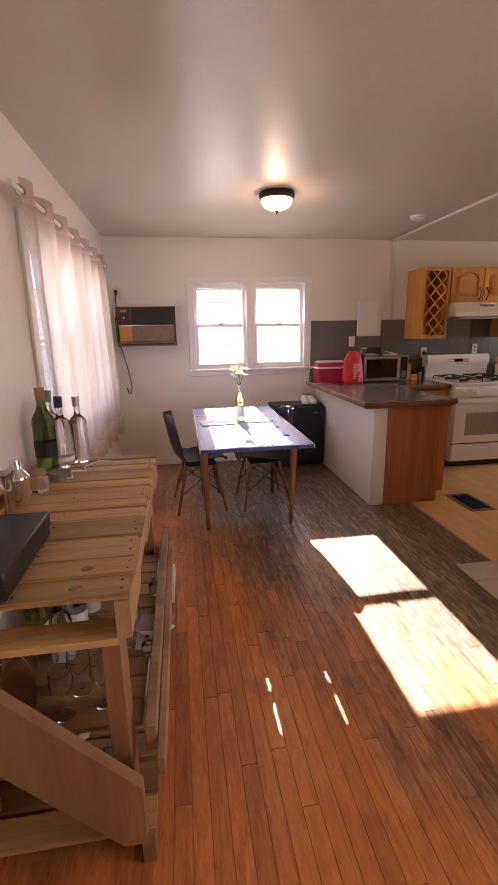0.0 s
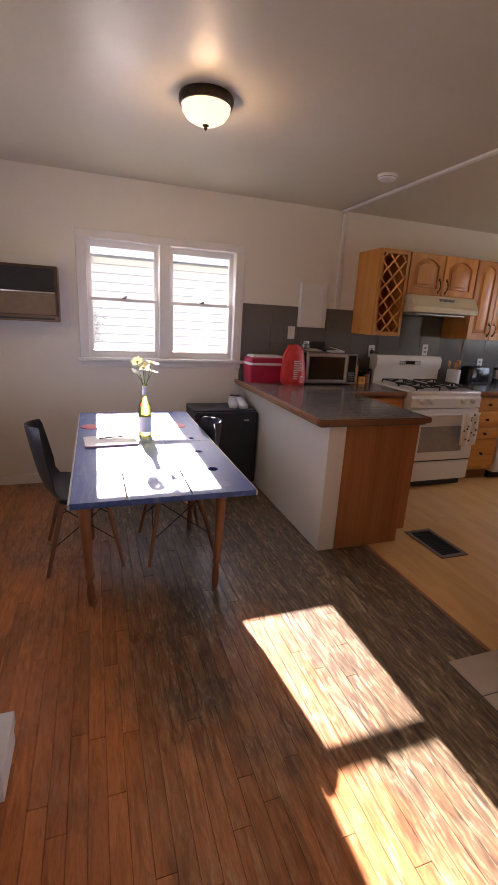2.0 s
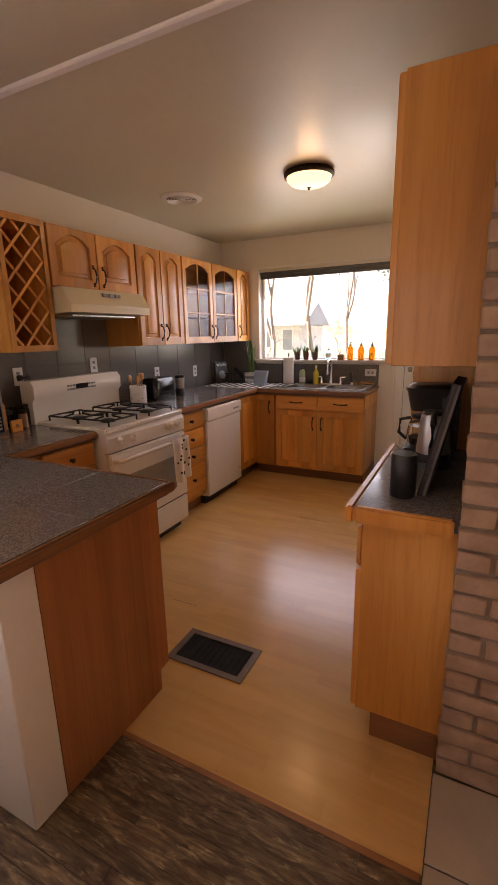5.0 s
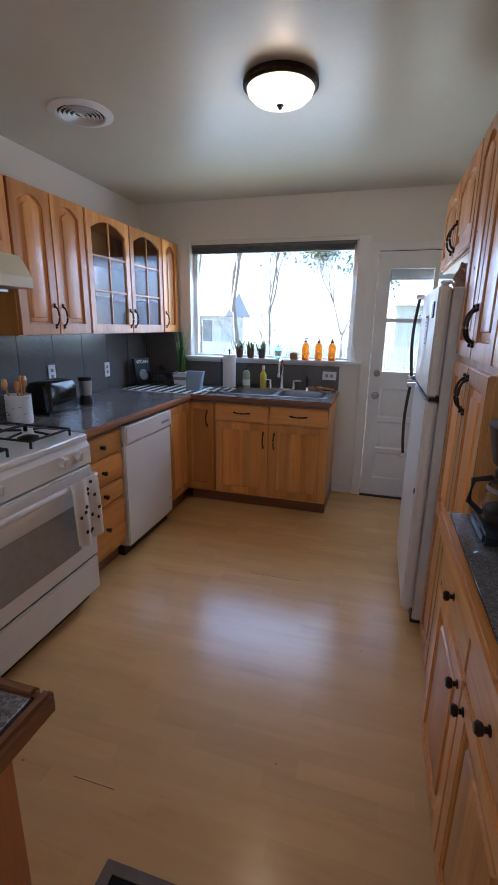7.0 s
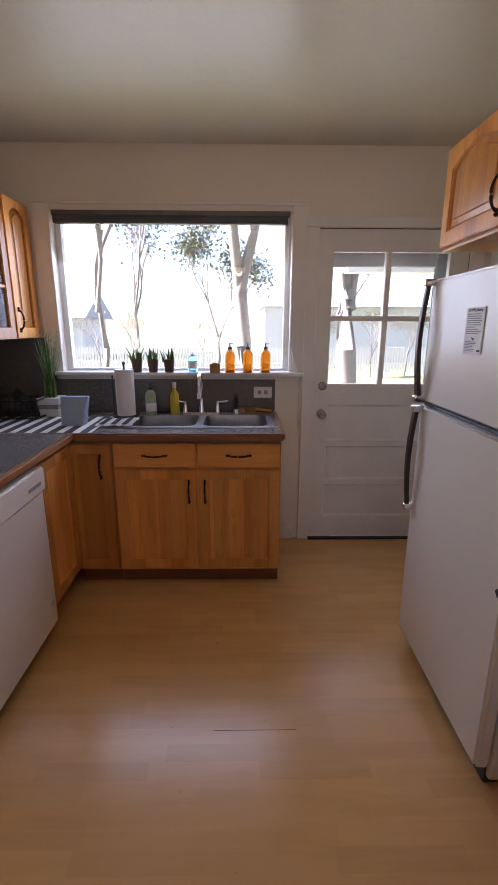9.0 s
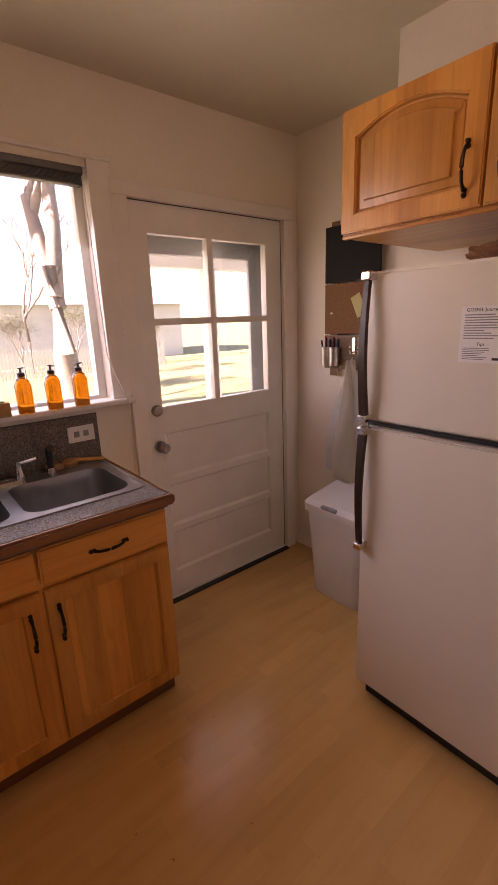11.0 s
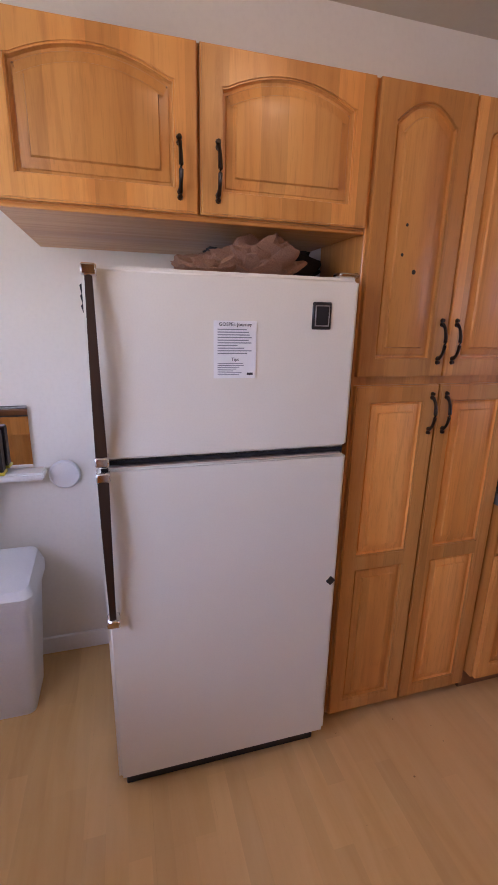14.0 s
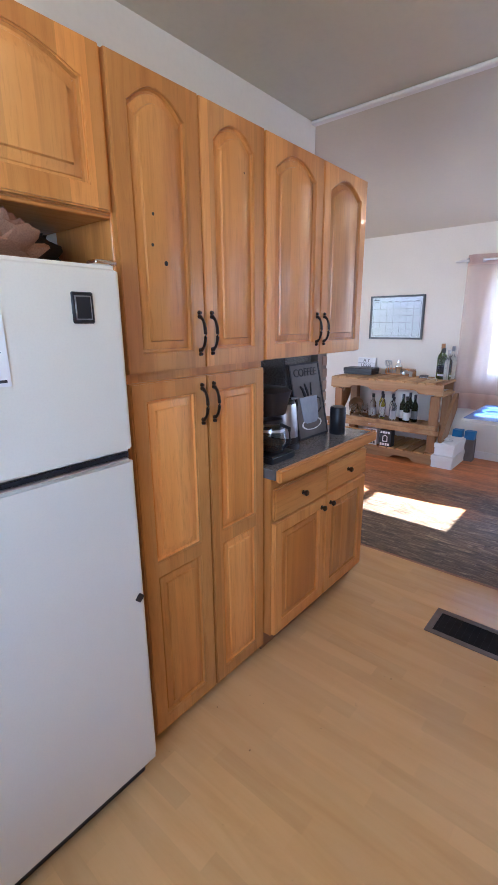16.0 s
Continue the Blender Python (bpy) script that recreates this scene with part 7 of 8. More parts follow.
part("cactus", lathe(bmesh.new(), [(0, 0.04), (0.02, 0.045), (0.022, 0.058), (0, 0.066)], seg=12), GREEN, th)
for k, y in enumerate((3.622, 3.512, 3.402)):
    bottle(pose(5.665, y, ZS, 0, 0, (40, -70, 30)[k]), 0.178, 0.031, AMBER, "amber glass pump bottle with a black top", "pump", BLACK, None, group="amber bottles on the sill", name="amber_bottle")

# ---- fridge wall ----
th = thing("notice_board", FS(5.46, 2.075), "chalkboard, cork and wood hook organizer on the wall", "notice board")
for x in (0.03, 0.26):
    part("back_slat", new_box(x, x + 0.05, -0.008, 0.0, 1.165, 1.955, bev=0.002), POST, th)
part("chalkboard", new_box(0, 0.345, -0.022, -0.008, 1.655, 1.93, bev=0.003), pbr("matte_chalk_black", (0.008, 0.008, 0.009), (0.014, 0.014, 0.015), 0.9, scale=6, bump=0.05), th, "black chalkboard panel")
CORK = pbr("dark_cork", (0.21, 0.095, 0.042), (0.28, 0.135, 0.06), 0.85, scale=90, fine=260, bump=0.3)
ck = part("cork_panel", new_box(0.0, 0.335, -0.020, -0.008, 1.392, 1.648, bev=0.002), CORK, th, "brown cork panel")
part("hook_board", new_box(0.0, 0.34, -0.022, -0.008, 1.205, 1.385, bev=0.003), wood("grey_barn_wood", (0.40, 0.29, 0.22), (0.30, 0.21, 0.155), (0.17, 0.115, 0.08), (1, 14, 14), 0.6), th, "weathered grey wood board")
NOTE = pbr("yellow_note", (0.52, 0.48, 0.20), (0.58, 0.54, 0.28), 0.7, scale=10, bump=0.05)
nt_ = part("note", new_box(-0.03, 0.03, -0.0235, -0.0215, -0.055, 0.055), NOTE, ck, at=pose(0.225, 0, 1.535, 0, -25, 0))
for x, z in ((0.30, 1.635), (0.265, 1.63), (0.05, 1.50), (0.27, 1.44)):
    part("push_pin", lathe(bmesh.new(), [(0, 0.012), (0.005, 0.011), (0.004, 0.004), (0.006, 0)], seg=10), PAPER, ck, at=pose(x, -0.020, z, 90))
for x in (0.045, 0.10):
    bm = lathe(bmesh.new(), [(0, 0), (0.026, 0), (0.032, 0.10), (0.029, 0.10), (0.025, 0.006), (0, 0.006)], seg=20)
    cup_ = part("pen_cup", bm, STEEL, th, "galvanised pen cup", at=pose(x, -0.056, 1.225))
    for k, mt in enumerate((INK, REDP, BLACK, BLUE)):
        part("pen", rod(bmesh.new(), (0.006 * (k - 1.5), 0, 0.01), (0.017 * (k - 1.8), 0.014 * (k % 2) - 0.006, 0.135 + 0.014 * (k * 3 % 4) / 2), 0.0055, seg=6), mt, cup_)
for x in (0.205, 0.255):
    bm = bmesh.new()
    box(bm, x - 0.010, x + 0.010, -0.028, -0.022, 1.29, 1.375, 0.002)
    tube(bm, [(x, -0.028, 1.30), (x, -0.055, 1.295), (x, -0.062, 1.315), (x, -0.058, 1.33)], 0.005, 6)
    part("hook", bm, CHROME, th)

th = thing("hanging_bags", FS(5.255, 2.02), "cream mesh and cotton bags hanging from a hook", "bag")
MESHB = sheer("cream_mesh", (0.74, 0.68, 0.58), 0.86)
WHB = sheer("thin_white_bag", (0.80, 0.79, 0.77), 0.72)
for k, (mt, cx, w, bot, yy, seed) in enumerate(((WHB, -0.06, 0.12, 0.62, -0.085, 1), (MESHB, 0.0, 0.085, 0.60, -0.13, 2), (WHB, 0.075, 0.085, 0.80, -0.10, 3))):
    r = random.Random(seed)
    rings = []
    for j in range(12):
        v = j / 11
        z_ = 1.26 + (bot - 1.26) * v
        ww, dd = w * min(1, 0.10 + 1.3 * v ** 1.3) * (1 - 0.12 * max(0, v - 0.8)), 0.035 * min(1, 0.2 + v)
        rings.append([(cx * min(1, v * 2.2) + ww * math.cos(i * math.tau / 26) * (1 + 0.10 * math.sin(i * 5 + j * 0.4)), yy + dd * math.sin(i * math.tau / 26) * (1 + 0.25 * math.sin(i * 7 + j)), z_) for i in range(26)])
    part("bag_body", loft(bmesh.new(), rings, (False, True)), mt, th, smooth=70)
part("strap", tube(bmesh.new(), [(0.0, -0.055, 1.315), (-0.02, -0.09, 1.22), (-0.03, -0.11, 1.08)], 0.006, 6), MESHB, th)
part("strap", tube(bmesh.new(), [(0.0, -0.055, 1.312), (0.02, -0.09, 1.22), (0.03, -0.12, 1.06)], 0.006, 6), MESHB, th)

th = thing("trash_bin", FS(5.30, 2.42), "white plastic trash bin with a hinged lid", "trash bin")
part("bin_body", loft(bmesh.new(), [[(x, y, 0) for x, y in rr(0.03, 0.315, 0.03, 0.25, 0.03)], [(x, y, 0.50) for x, y in rr(0.0, 0.35, 0.0, 0.29, 0.035)]]), WPLAST, th)
ld_ = part("lid", loft(bmesh.new(), [[(x, y, 0.495) for x, y in rr(-0.012, 0.362, -0.015, 0.30, 0.04)], [(x, y, 0.535) for x, y in rr(-0.014, 0.364, -0.017, 0.30, 0.04)], [(x, y, 0.56 + 0.03 * (y > 0.15)) for x, y in rr(0.005, 0.345, 0.005, 0.285, 0.04)], [(x, y, 0.563 + 0.03 * (y > 0.15)) for x, y in rr(0.03, 0.32, 0.03, 0.26, 0.03)]]), WPLAST, th, smooth=35)
part("latch", new_box(0.12, 0.22, -0.022, 0.03, 0.535, 0.552, bev=0.005), GREYINK, ld_, "grey lid latch")

th = thing("wall_mirror", FS(5.205, 2.06), "small square frameless mirror above a ledge", "mirror")
part("mirror_glass", new_box(0, 0.25, -0.006, 0, 0.905, 1.16), MIRROR, th)
th = thing("wall_ledge", FS(5.20, 2.05), "small white ledge under the mirror", "shelf")
part("ledge", new_box(-0.02, 0.29, -0.085, 0, 0.87, 0.90, bev=0.006, seg=2), TRIM, th)
th = thing("speaker", FS(5.10, 2.105), "black speaker box standing on the mirror ledge", "speaker")
part("case", new_box(-0.04, 0.05, -0.03, 0.02, 0.91, 1.075, bev=0.005), BLACK, th)
part("foot", new_box(-0.045, 0.055, -0.035, 0.022, 0.90, 0.912, bev=0.003), YSOAP, th)
th = thing("wall_disc", pose(4.84, 2.062, 0.865), "round pale wall plate beside the ledge", "wall plate")
part("disc", lathe(bmesh.new(), [(0, 0.010), (0.055, 0.010), (0.062, 0)], seg=28), WPLAST, th, at=pose(0, 0, 0, -90))
th = thing("wire_whisks", pose(4.656, 2.60, 1.555), "dark wire utensils hanging beside the fridge", "utensils")
for k in range(3):
    part("whisk", tube(bmesh.new(), [(0.006, 0, 0.03 - 0.018 * k), (0.014, 0.02, 0.035 - 0.022 * k), (0.024, 0.03, 0.022 - 0.026 * k), (0.020, 0.045, 0.0 - 0.026 * k), (0.010, 0.03, 0.01 - 0.018 * k)], 0.004, 6), IRON, th)

# ---- on the fridge ----
th = thing("fridge_note", FS(4.362, 2.817), "white printed note on the freezer door", "paper")
part("sheet", new_box(0, 0.112, -0.0012, 0.0, 1.352, 1.496), PAPER, th)
lettering("GOSPEL Journey", 0.0125, INK, th, pose(0.056, -0.0018, 1.487), depth=0.0003)
lettering("Tips", 0.012, INK, th, pose(0.056, -0.0018, 1.400), depth=0.0003)
bars(th, 0.010, 0.102, 1.412, 1.478, 10, -0.0013, GREYINK, 5)
bars(th, 0.010, 0.085, 1.359, 1.392, 7, -0.0013, GREYINK, 6)
part("emblem", new_box(0.088, 0.104, -0.002, -0.0012, 1.360, 1.366), INK, th)
part("badge_ring", new_box(0.576, 0.617, -0.0062, -0.0045, 1.486, 1.540, bev=0.0005), STEEL, bd)
part("badge_face", new_box(0.579, 0.614, -0.0068, -0.0058, 1.489, 1.537), BLACK, bd)
BAGM = sheer("brown_bag_film", (0.48, 0.29, 0.19), 0.86)


def crumple(m, sx, sy, sz, seed, mt, label, name="plastic_bag"):
    bm = bmesh.new()
    bmesh.ops.create_icosphere(bm, subdivisions=4, radius=1)
    r = random.Random(seed)
    for v in bm.verts:
        d = 0.92 + 0.07 * noise.noise(v.co * 14) + 0.50 * noise.noise(v.co * 2.1 + Vector((seed * 3.1, 0, 0))) + 0.34 * (0.35 - abs(noise.noise(v.co * 4.3 + Vector((0, seed, 0))))) + 0.12 * (0.3 - abs(noise.noise(v.co * 9)))
        v.co = Vector((v.co.x * sx * d, v.co.y * sy * d, max(0.0, (v.co.z * 0.5 + 0.5)) * sz * d))
    lo = min(v.co.z for v in bm.verts)
    for v in bm.verts:
        v.co.z -= lo
    return solo(name, bm, mt, label, "bag", m=m, smooth=28)


crumple(pose(4.20, 2.66, 1.606), 0.115, 0.07, 0.105, 3, BAGM, "crumpled brown plastic bag on the fridge")
crumple(pose(4.34, 2.64, 1.606), 0.09, 0.07, 0.065, 8, BAGM, "crumpled brown plastic bag under the fridge cabinet")
# black crumpled lump that fills the right back of the recess
crumple(pose(4.12, 2.44, 1.606), 0.17, 0.13, 0.12, 6, RUBBER, "bunched black mass at the back of the fridge top")
th = thing("baking_tray", pose(4.42, 2.52, 1.612), "flat cardboard tray lying on the fridge", "tray")
part("sheet", new_box(-0.22, 0.18, -0.2, 0.14, -0.008, 0.003, bev=0.001), CARD, th, at=pose(0, 0, 0.003))

# ---- coffee counter ----
CC = CT - 0.007
th = thing("coffee_sign", pose(2.575, 2.60, CC, 0, 0, 178) @ pose(-0.262, 0, 0, -12), "grey wooden sign lettered coffee with a painted cup", "sign")
SIGNM = pbr("sign_grey", (0.13, 0.115, 0.105), (0.19, 0.168, 0.152), 0.6, scale=6, bump=0.15)
part("board", new_box(0, 0.262, -0.012, 0.012, 0, 0.385, bev=0.002), SIGNM, th)
bm = bmesh.new()
slab(bm, [rect(0.0, 0.262, 0.0, 0.385), rect(0.009, 0.253, 0.009, 0.376)[::-1]], 0.018, Matrix.Translation((0, -0.016, 0)))
part("frame", bm, INK, th, smooth=30)
lettering("COFFEE", 0.058, INK, th, pose(0.131, -0.0135, 0.335))
CUPB = pbr("cup_paint", (0.26, 0.30, 0.36), (0.36, 0.40, 0.46), 0.5, scale=9, bump=0.05)
bm = bmesh.new()
slab(bm, [[(0.062, 0.09), (0.085, 0.075), (0.165, 0.075), (0.19, 0.09), (0.205, 0.21), (0.05, 0.21)]], 0.003, Matrix.Translation((0, -0.015, 0)))
part("painted_cup", bm, CUPB, th)
bm = lathe(bmesh.new(), [(0.075, 0), (0.082, 0.002), (0.089, 0)], seg=28, m=pose(0.13, -0.0125, 0.07, 90) @ Matrix.Diagonal((1, 0.35, 1, 1)))
part("painted_saucer", bm, PAPER, th)
bm = bmesh.new()
tube(bm, [(0.203, -0.0135, 0.20), (0.23, -0.0135, 0.19), (0.228, -0.0135, 0.14), (0.196, -0.0135, 0.12)], 0.004, 6)
tube(bm, [(0.10, -0.0135, 0.215), (0.085, -0.0135, 0.255), (0.07, -0.0135, 0.27)], [0.010, 0.008, 0.005], 6)
tube(bm, [(0.13, -0.0135, 0.215), (0.12, -0.0135, 0.25), (0.11, -0.0135, 0.28)], [0.006, 0.008, 0.005], 6)
tube(bm, [(0.155, -0.0135, 0.215), (0.165, -0.0135, 0.28)], 0.005, 6)
part("painted_spoons", bm, INK, th)
th = thing("coffee_maker", FS(3.235, 2.735) @ pose(0, 0, CC), "black drip coffee maker with a glass carafe", "coffee maker")
part("base", new_box(0, 0.17, 0, 0.22, 0, 0.035, bev=0.008, seg=2), BLACK, th)
part("tower", new_box(0.01, 0.16, 0.14, 0.22, 0.03, 0.30, bev=0.01, seg=2), BLACK, th)
part("brew_head", loft(bmesh.new(), [[(x, y, 0.20) for x, y in rr(0.02, 0.15, 0.02, 0.20, 0.05)], [(x, y, 0.30) for x, y in rr(0.005, 0.165, 0.0, 0.22, 0.05)], [(x, y, 0.315) for x, y in rr(0.02, 0.15, 0.02, 0.2, 0.04)]]), BLACK, th)
cf = part("carafe", lathe(bmesh.new(), [(0, 0.04), (0.058, 0.042), (0.066, 0.08), (0.060, 0.13), (0.045, 0.165), (0.043, 0.165), (0.056, 0.13), (0.062, 0.08), (0.055, 0.047), (0, 0.045)], seg=24), CLEAR, th, at=pose(0.085, 0.072, 0))
part("carafe_band", lathe(bmesh.new(), [(0.0605, 0.128), (0.058, 0.14)], seg=24), STEEL, cf)
part("carafe_handle", tube(bmesh.new(), [(0, -0.05, 0.16), (0, -0.095, 0.15), (0, -0.10, 0.09), (0, -0.065, 0.06)], 0.008, 8), BLACK, cf)
part("carafe_lid", lathe(bmesh.new(), [(0.046, 0.163), (0.046, 0.178), (0, 0.182)], seg=20), BLACK, cf)
part("coffee", lathe(bmesh.new(), [(0, 0.047), (0.054, 0.05), (0.060, 0.075), (0, 0.075)], seg=24), INK, cf)
th = thing("electric_kettle", FS(2.965, 2.60) @ pose(0, 0, CC), "brushed steel electric kettle with a black handle", "kettle")
part("base", lathe(bmesh.new(), [(0, 0), (0.075, 0), (0.072, 0.025), (0, 0.025)], seg=24), BLACK, th)
part("jug", lathe(bmesh.new(), [(0, 0.025), (0.066, 0.027), (0.066, 0.06), (0.055, 0.20), (0.050, 0.215), (0, 0.22)], seg=28), STEEL, th)
part("lower_band", lathe(bmesh.new(), [(0.0675, 0.027), (0.0672, 0.058)], seg=28), BLACK, th)
part("lid", lathe(bmesh.new(), [(0.051, 0.212), (0.046, 0.226), (0, 0.232)], seg=24), BLACK, th)
part("handle", tube(bmesh.new(), [(0.04, 0, 0.225), (0.085, 0, 0.225), (0.10, 0, 0.19), (0.095, 0, 0.10), (0.07, 0, 0.05)], 0.011, 8), BLACK, th)
th = thing("smart_speaker", pose(2.56, 2.66, CC), "black cylindrical speaker at the counter end", "speaker")
part("case", lathe(bmesh.new(), [(0, 0), (0.040, 0), (0.042, 0.004), (0.042, 0.140), (0.038, 0.146), (0, 0.146)], seg=28), BLACK, th)
part("light_ring", lathe(bmesh.new(), [(0.034, 0.1462), (0.037, 0.1466)], seg=28), GREYINK, th)

# ---- dining side ----
VZ = 0.745
th = thing("flower_bottle", pose(0.60, 3.83, VZ), "green wine bottle holding pale yellow daisies", "vase")
part("glass", lathe(bmesh.new(), [(0, 0), (0.036, 0), (0.038, 0.01), (0.038, 0.16), (0.032, 0.19), (0.016, 0.225), (0.0135, 0.25), (0.0135, 0.30), (0.016, 0.302), (0.016, 0.31), (0.011, 0.31), (0.011, 0.25), (0, 0.24)], seg=24), YELG, th)
part("label", lathe(bmesh.new(), [(0.0385, 0.03), (0.0385, 0.12)], seg=24), PAPER, th)
part("collar", lathe(bmesh.new(), [(0.0142, 0.245), (0.0142, 0.30)], seg=18), PAPER, th)
PETAL = pbr("cream_petals", (0.74, 0.70, 0.40), (0.80, 0.77, 0.55), 0.6, scale=20, bump=0.1)
r = random.Random(12)
for k in range(6):
    a_ = k * math.tau / 6 + 0.3
    c_ = Vector((0.05 * math.cos(a_), 0.05 * math.sin(a_), 0.375 + 0.028 * (k % 3)))
    part("stem", tube(bmesh.new(), [(0, 0, 0.28), (c_.x * 0.4, c_.y * 0.4, 0.33), tuple(c_)], 0.002, 5), GREEN, th)
    bm = bmesh.new()
    for i in range(16):
        b2 = i * math.tau / 16
        d1, d2 = Vector((math.cos(b2), math.sin(b2), 0.15 + 0.15 * (i % 2))), Vector((-math.sin(b2), math.cos(b2), 0))
        vs = [bm.verts.new(w) for w in (d1 * 0.006, d1 * 0.026 + d2 * 0.0065, d1 * 0.042, d1 * 0.026 - d2 * 0.0065)]
        bm.faces.new(vs)
    fl = part("flower", bm, PETAL, th, at=Matrix.Translation(c_) @ pose(0, 0, 0, r.uniform(-50, 50), r.uniform(-50, 50)), smooth=0)
    part("flower_eye", lathe(bmesh.new(), [(0, 0.012), (0.007, 0.009), (0.010, 0.002)], seg=10), YSOAP, fl)
th = thing("magazine", pose(0.40, 3.72, VZ), "closed magazine and papers lying on the table", "magazine")
MAGM = pbr("pink_cover", (0.42, 0.24, 0.30), (0.52, 0.34, 0.40), 0.4, scale=14, bump=0.0)
part("cover", new_box(-0.14, 0.14, -0.10, 0.10, 0, 0.008, bev=0.001), MAGM, th, at=pose(0, 0, 0, 0, 0, 3))
part("page_block", new_box(-0.137, 0.137, -0.097, 0.097, 0.008, 0.012), PAPER, th, at=pose(0, 0, 0, 0, 0, 5))
part("pen", rod(bmesh.new(), (-0.06, 0.02, 0.017), (0.07, 0.05, 0.017), 0.004, seg=8), INK, th)
for x, y in ((0.30, 4.08), (0.82, 4.05)):
    th = thing("placemat", pose(x, y, VZ), "round red woven placemat on the table", "placemat", "placemats on the table")
    part("mat", lathe(bmesh.new(), [(0, 0.004), (0.062, 0.004), (0.065, 0)], seg=28), REDP, th)

th = thing("shoes", pose(1.47, 4.86, 0.685), "pair of white sneakers on the mini fridge", "shoes")
for k in range(2):
    bm = bmesh.new()
    rings = []
    for j, (y, w, h) in enumerate(((0, 0.02, 0.03), (0.015, 0.036, 0.042), (0.06, 0.044, 0.055), (0.11, 0.042, 0.075), (0.15, 0.038, 0.085), (0.20, 0.038, 0.085), (0.235, 0.032, 0.07), (0.245, 0.02, 0.04))):
        rings.append([(w * math.cos(a_ * math.tau / 14), y, h * 0.5 + h * 0.5 * math.sin(a_ * math.tau / 14)) for a_ in range(14)])
    loft(bm, rings)
    sh = part("shoe", bm, WPLAST, th, at=pose(0.095 * k, -0.02 * k, 0.0, 0, 0, -12 + 16 * k))
    part("opening", lathe(bmesh.new(), [(0, 0.002), (0.024, 0.002), (0.028, -0.004)], seg=14, m=pose(0, 0.185, 0.084) @ Matrix.Diagonal((1, 1.6, 1, 1))), RUBBER, sh)
    part("sole", new_box(-0.038, 0.038, 0.012, 0.235, 0.0, 0.012, bev=0.005), PAPER, sh)

# ---- pallet bar: what stands on it ----
BT = 0.870
th = thing("black_box", pose(-0.405, 1.33, BT), "flat black gift box on the bar", "box")
part("tray", new_box(-0.105, 0.105, -0.18, 0.18, 0, 0.055, bev=0.002), BLACK, th)
part("lid", new_box(-0.11, 0.11, -0.185, 0.185, 0.03, 0.075, bev=0.004), BLACK, th)
part("sticker", new_box(-0.07, -0.02, -0.02, 0.05, 0.075, 0.0758), GREYINK, th)
th = thing("letter_sign", pose(-0.545, 1.20, BT, 0, 0, 90) @ pose(0, 0, 0, -8), "white letter board with black letters on the bar", "letter board")
part("case", new_box(0, 0.235, 0, 0.035, 0, 0.185, bev=0.004), WPLAST, th)
for z in (0.06, 0.12):
    part("rail", new_box(0.005, 0.23, -0.003, 0.0, z - 0.002, z + 0.002), GREYINK, th)
lettering("A Y", 0.058, INK, th, pose(0.118, -0.003, 0.148))
lettering("LESSS", 0.058, INK, th, pose(0.118, -0.003, 0.088))
th = thing("bar_tool_rack", pose(-0.47, 1.74, BT), "light wood bar tool rack with a steel shaker", "bar tools")
bm = bmesh.new()
slab(bm, [rr(-0.15, 0.15, 0, 0.075, 0.02), rr(-0.135, 0.135, 0.015, 0.06, 0.015)[::-1]], 0.09)
part("rack", bm, MAPLE_X, th, at=pose(-0.045, 0, 0, 0, 0, 90), smooth=40)
part("shaker", lathe(bmesh.new(), [(0, 0.076), (0.032, 0.076), (0.043, 0.16), (0.045, 0.165), (0.040, 0.18), (0.024, 0.20), (0.022, 0.215), (0.019, 0.235), (0, 0.24)], seg=26), CHROME, th, "polished steel cocktail shaker", at=pose(0, 0.03, -0.06))
for k in range(3):
    part("bar_tool", tube(bmesh.new(), [(0, -0.04 - 0.03 * k, 0.02), (0.01, -0.05 - 0.03 * k, 0.12), (0.02, -0.06 - 0.032 * k, 0.17)], [0.004, 0.005, 0.012], 8), STEEL, th)
part("strainer", lathe(bmesh.new(), [(0.03, 0), (0.035, 0.003), (0.04, 0)], seg=20), STEEL, th, at=pose(0.01, -0.10, 0.14, 0, 70))
part("jigger", lathe(bmesh.new(), [(0.02, 0.016), (0.008, 0.05), (0.016, 0.075)], seg=16), CHROME, th, at=pose(0.0, 0.09, 0.0))
jar(pose(-0.46, 1.94, BT), 0.08, 0.042, CLEAR, CARD, "squat glass jar with a wooden lid", "lidded_jar")
th = thing("coaster_stack", pose(-0.42, 2.08, BT), "stack of grey slate coasters", "coasters")
for k in range(4):
    part("coaster", lathe(bmesh.new(), [(0, 0.007), (0.046, 0.007), (0.048, 0), (0, 0)], seg=24), SIGNM, th, at=pose(0.004 * (k % 2), 0.003 * k, 0.0072 * k))
th = thing("string_lights", pose(-0.34, 2.14, BT), "thin white cord lying on the bar", "cable")
part("cord", tube(bmesh.new(), [(-0.06, -0.1, 0.003), (-0.02, -0.06, 0.003), (-0.04, -0.01, 0.016), (0.02, 0.02, 0.003), (0.0, 0.08, 0.004), (0.06, 0.12, 0.02), (0.12, 0.15, 0.004)], 0.003, 6), PAPER, th)
bottle(pose(-0.50, 2.24, BT), 0.37, 0.050, GREENG, "large green wine bottle with an orange sticker", "wine", POST, BLACK, (0.18, 0.36))
bottle(pose(-0.50, 2.35, BT), 0.345, 0.038, CLEAR, "clear spirits bottle with a grey stopper", "square", GREYINK, None)
bottle(pose(-0.435, 2.27, BT), 0.325, 0.044, CLEAR, "clear liquor bottle with a dark blue cap", "square", INK, PAPER, (0.10, 0.16))
bottle(pose(-0.375, 2.345, BT), 0.315, 0.040, CLEAR, "clear gin bottle with a silver cap", "square", STEEL, None)
SH = 0.362
r = random.Random(31)
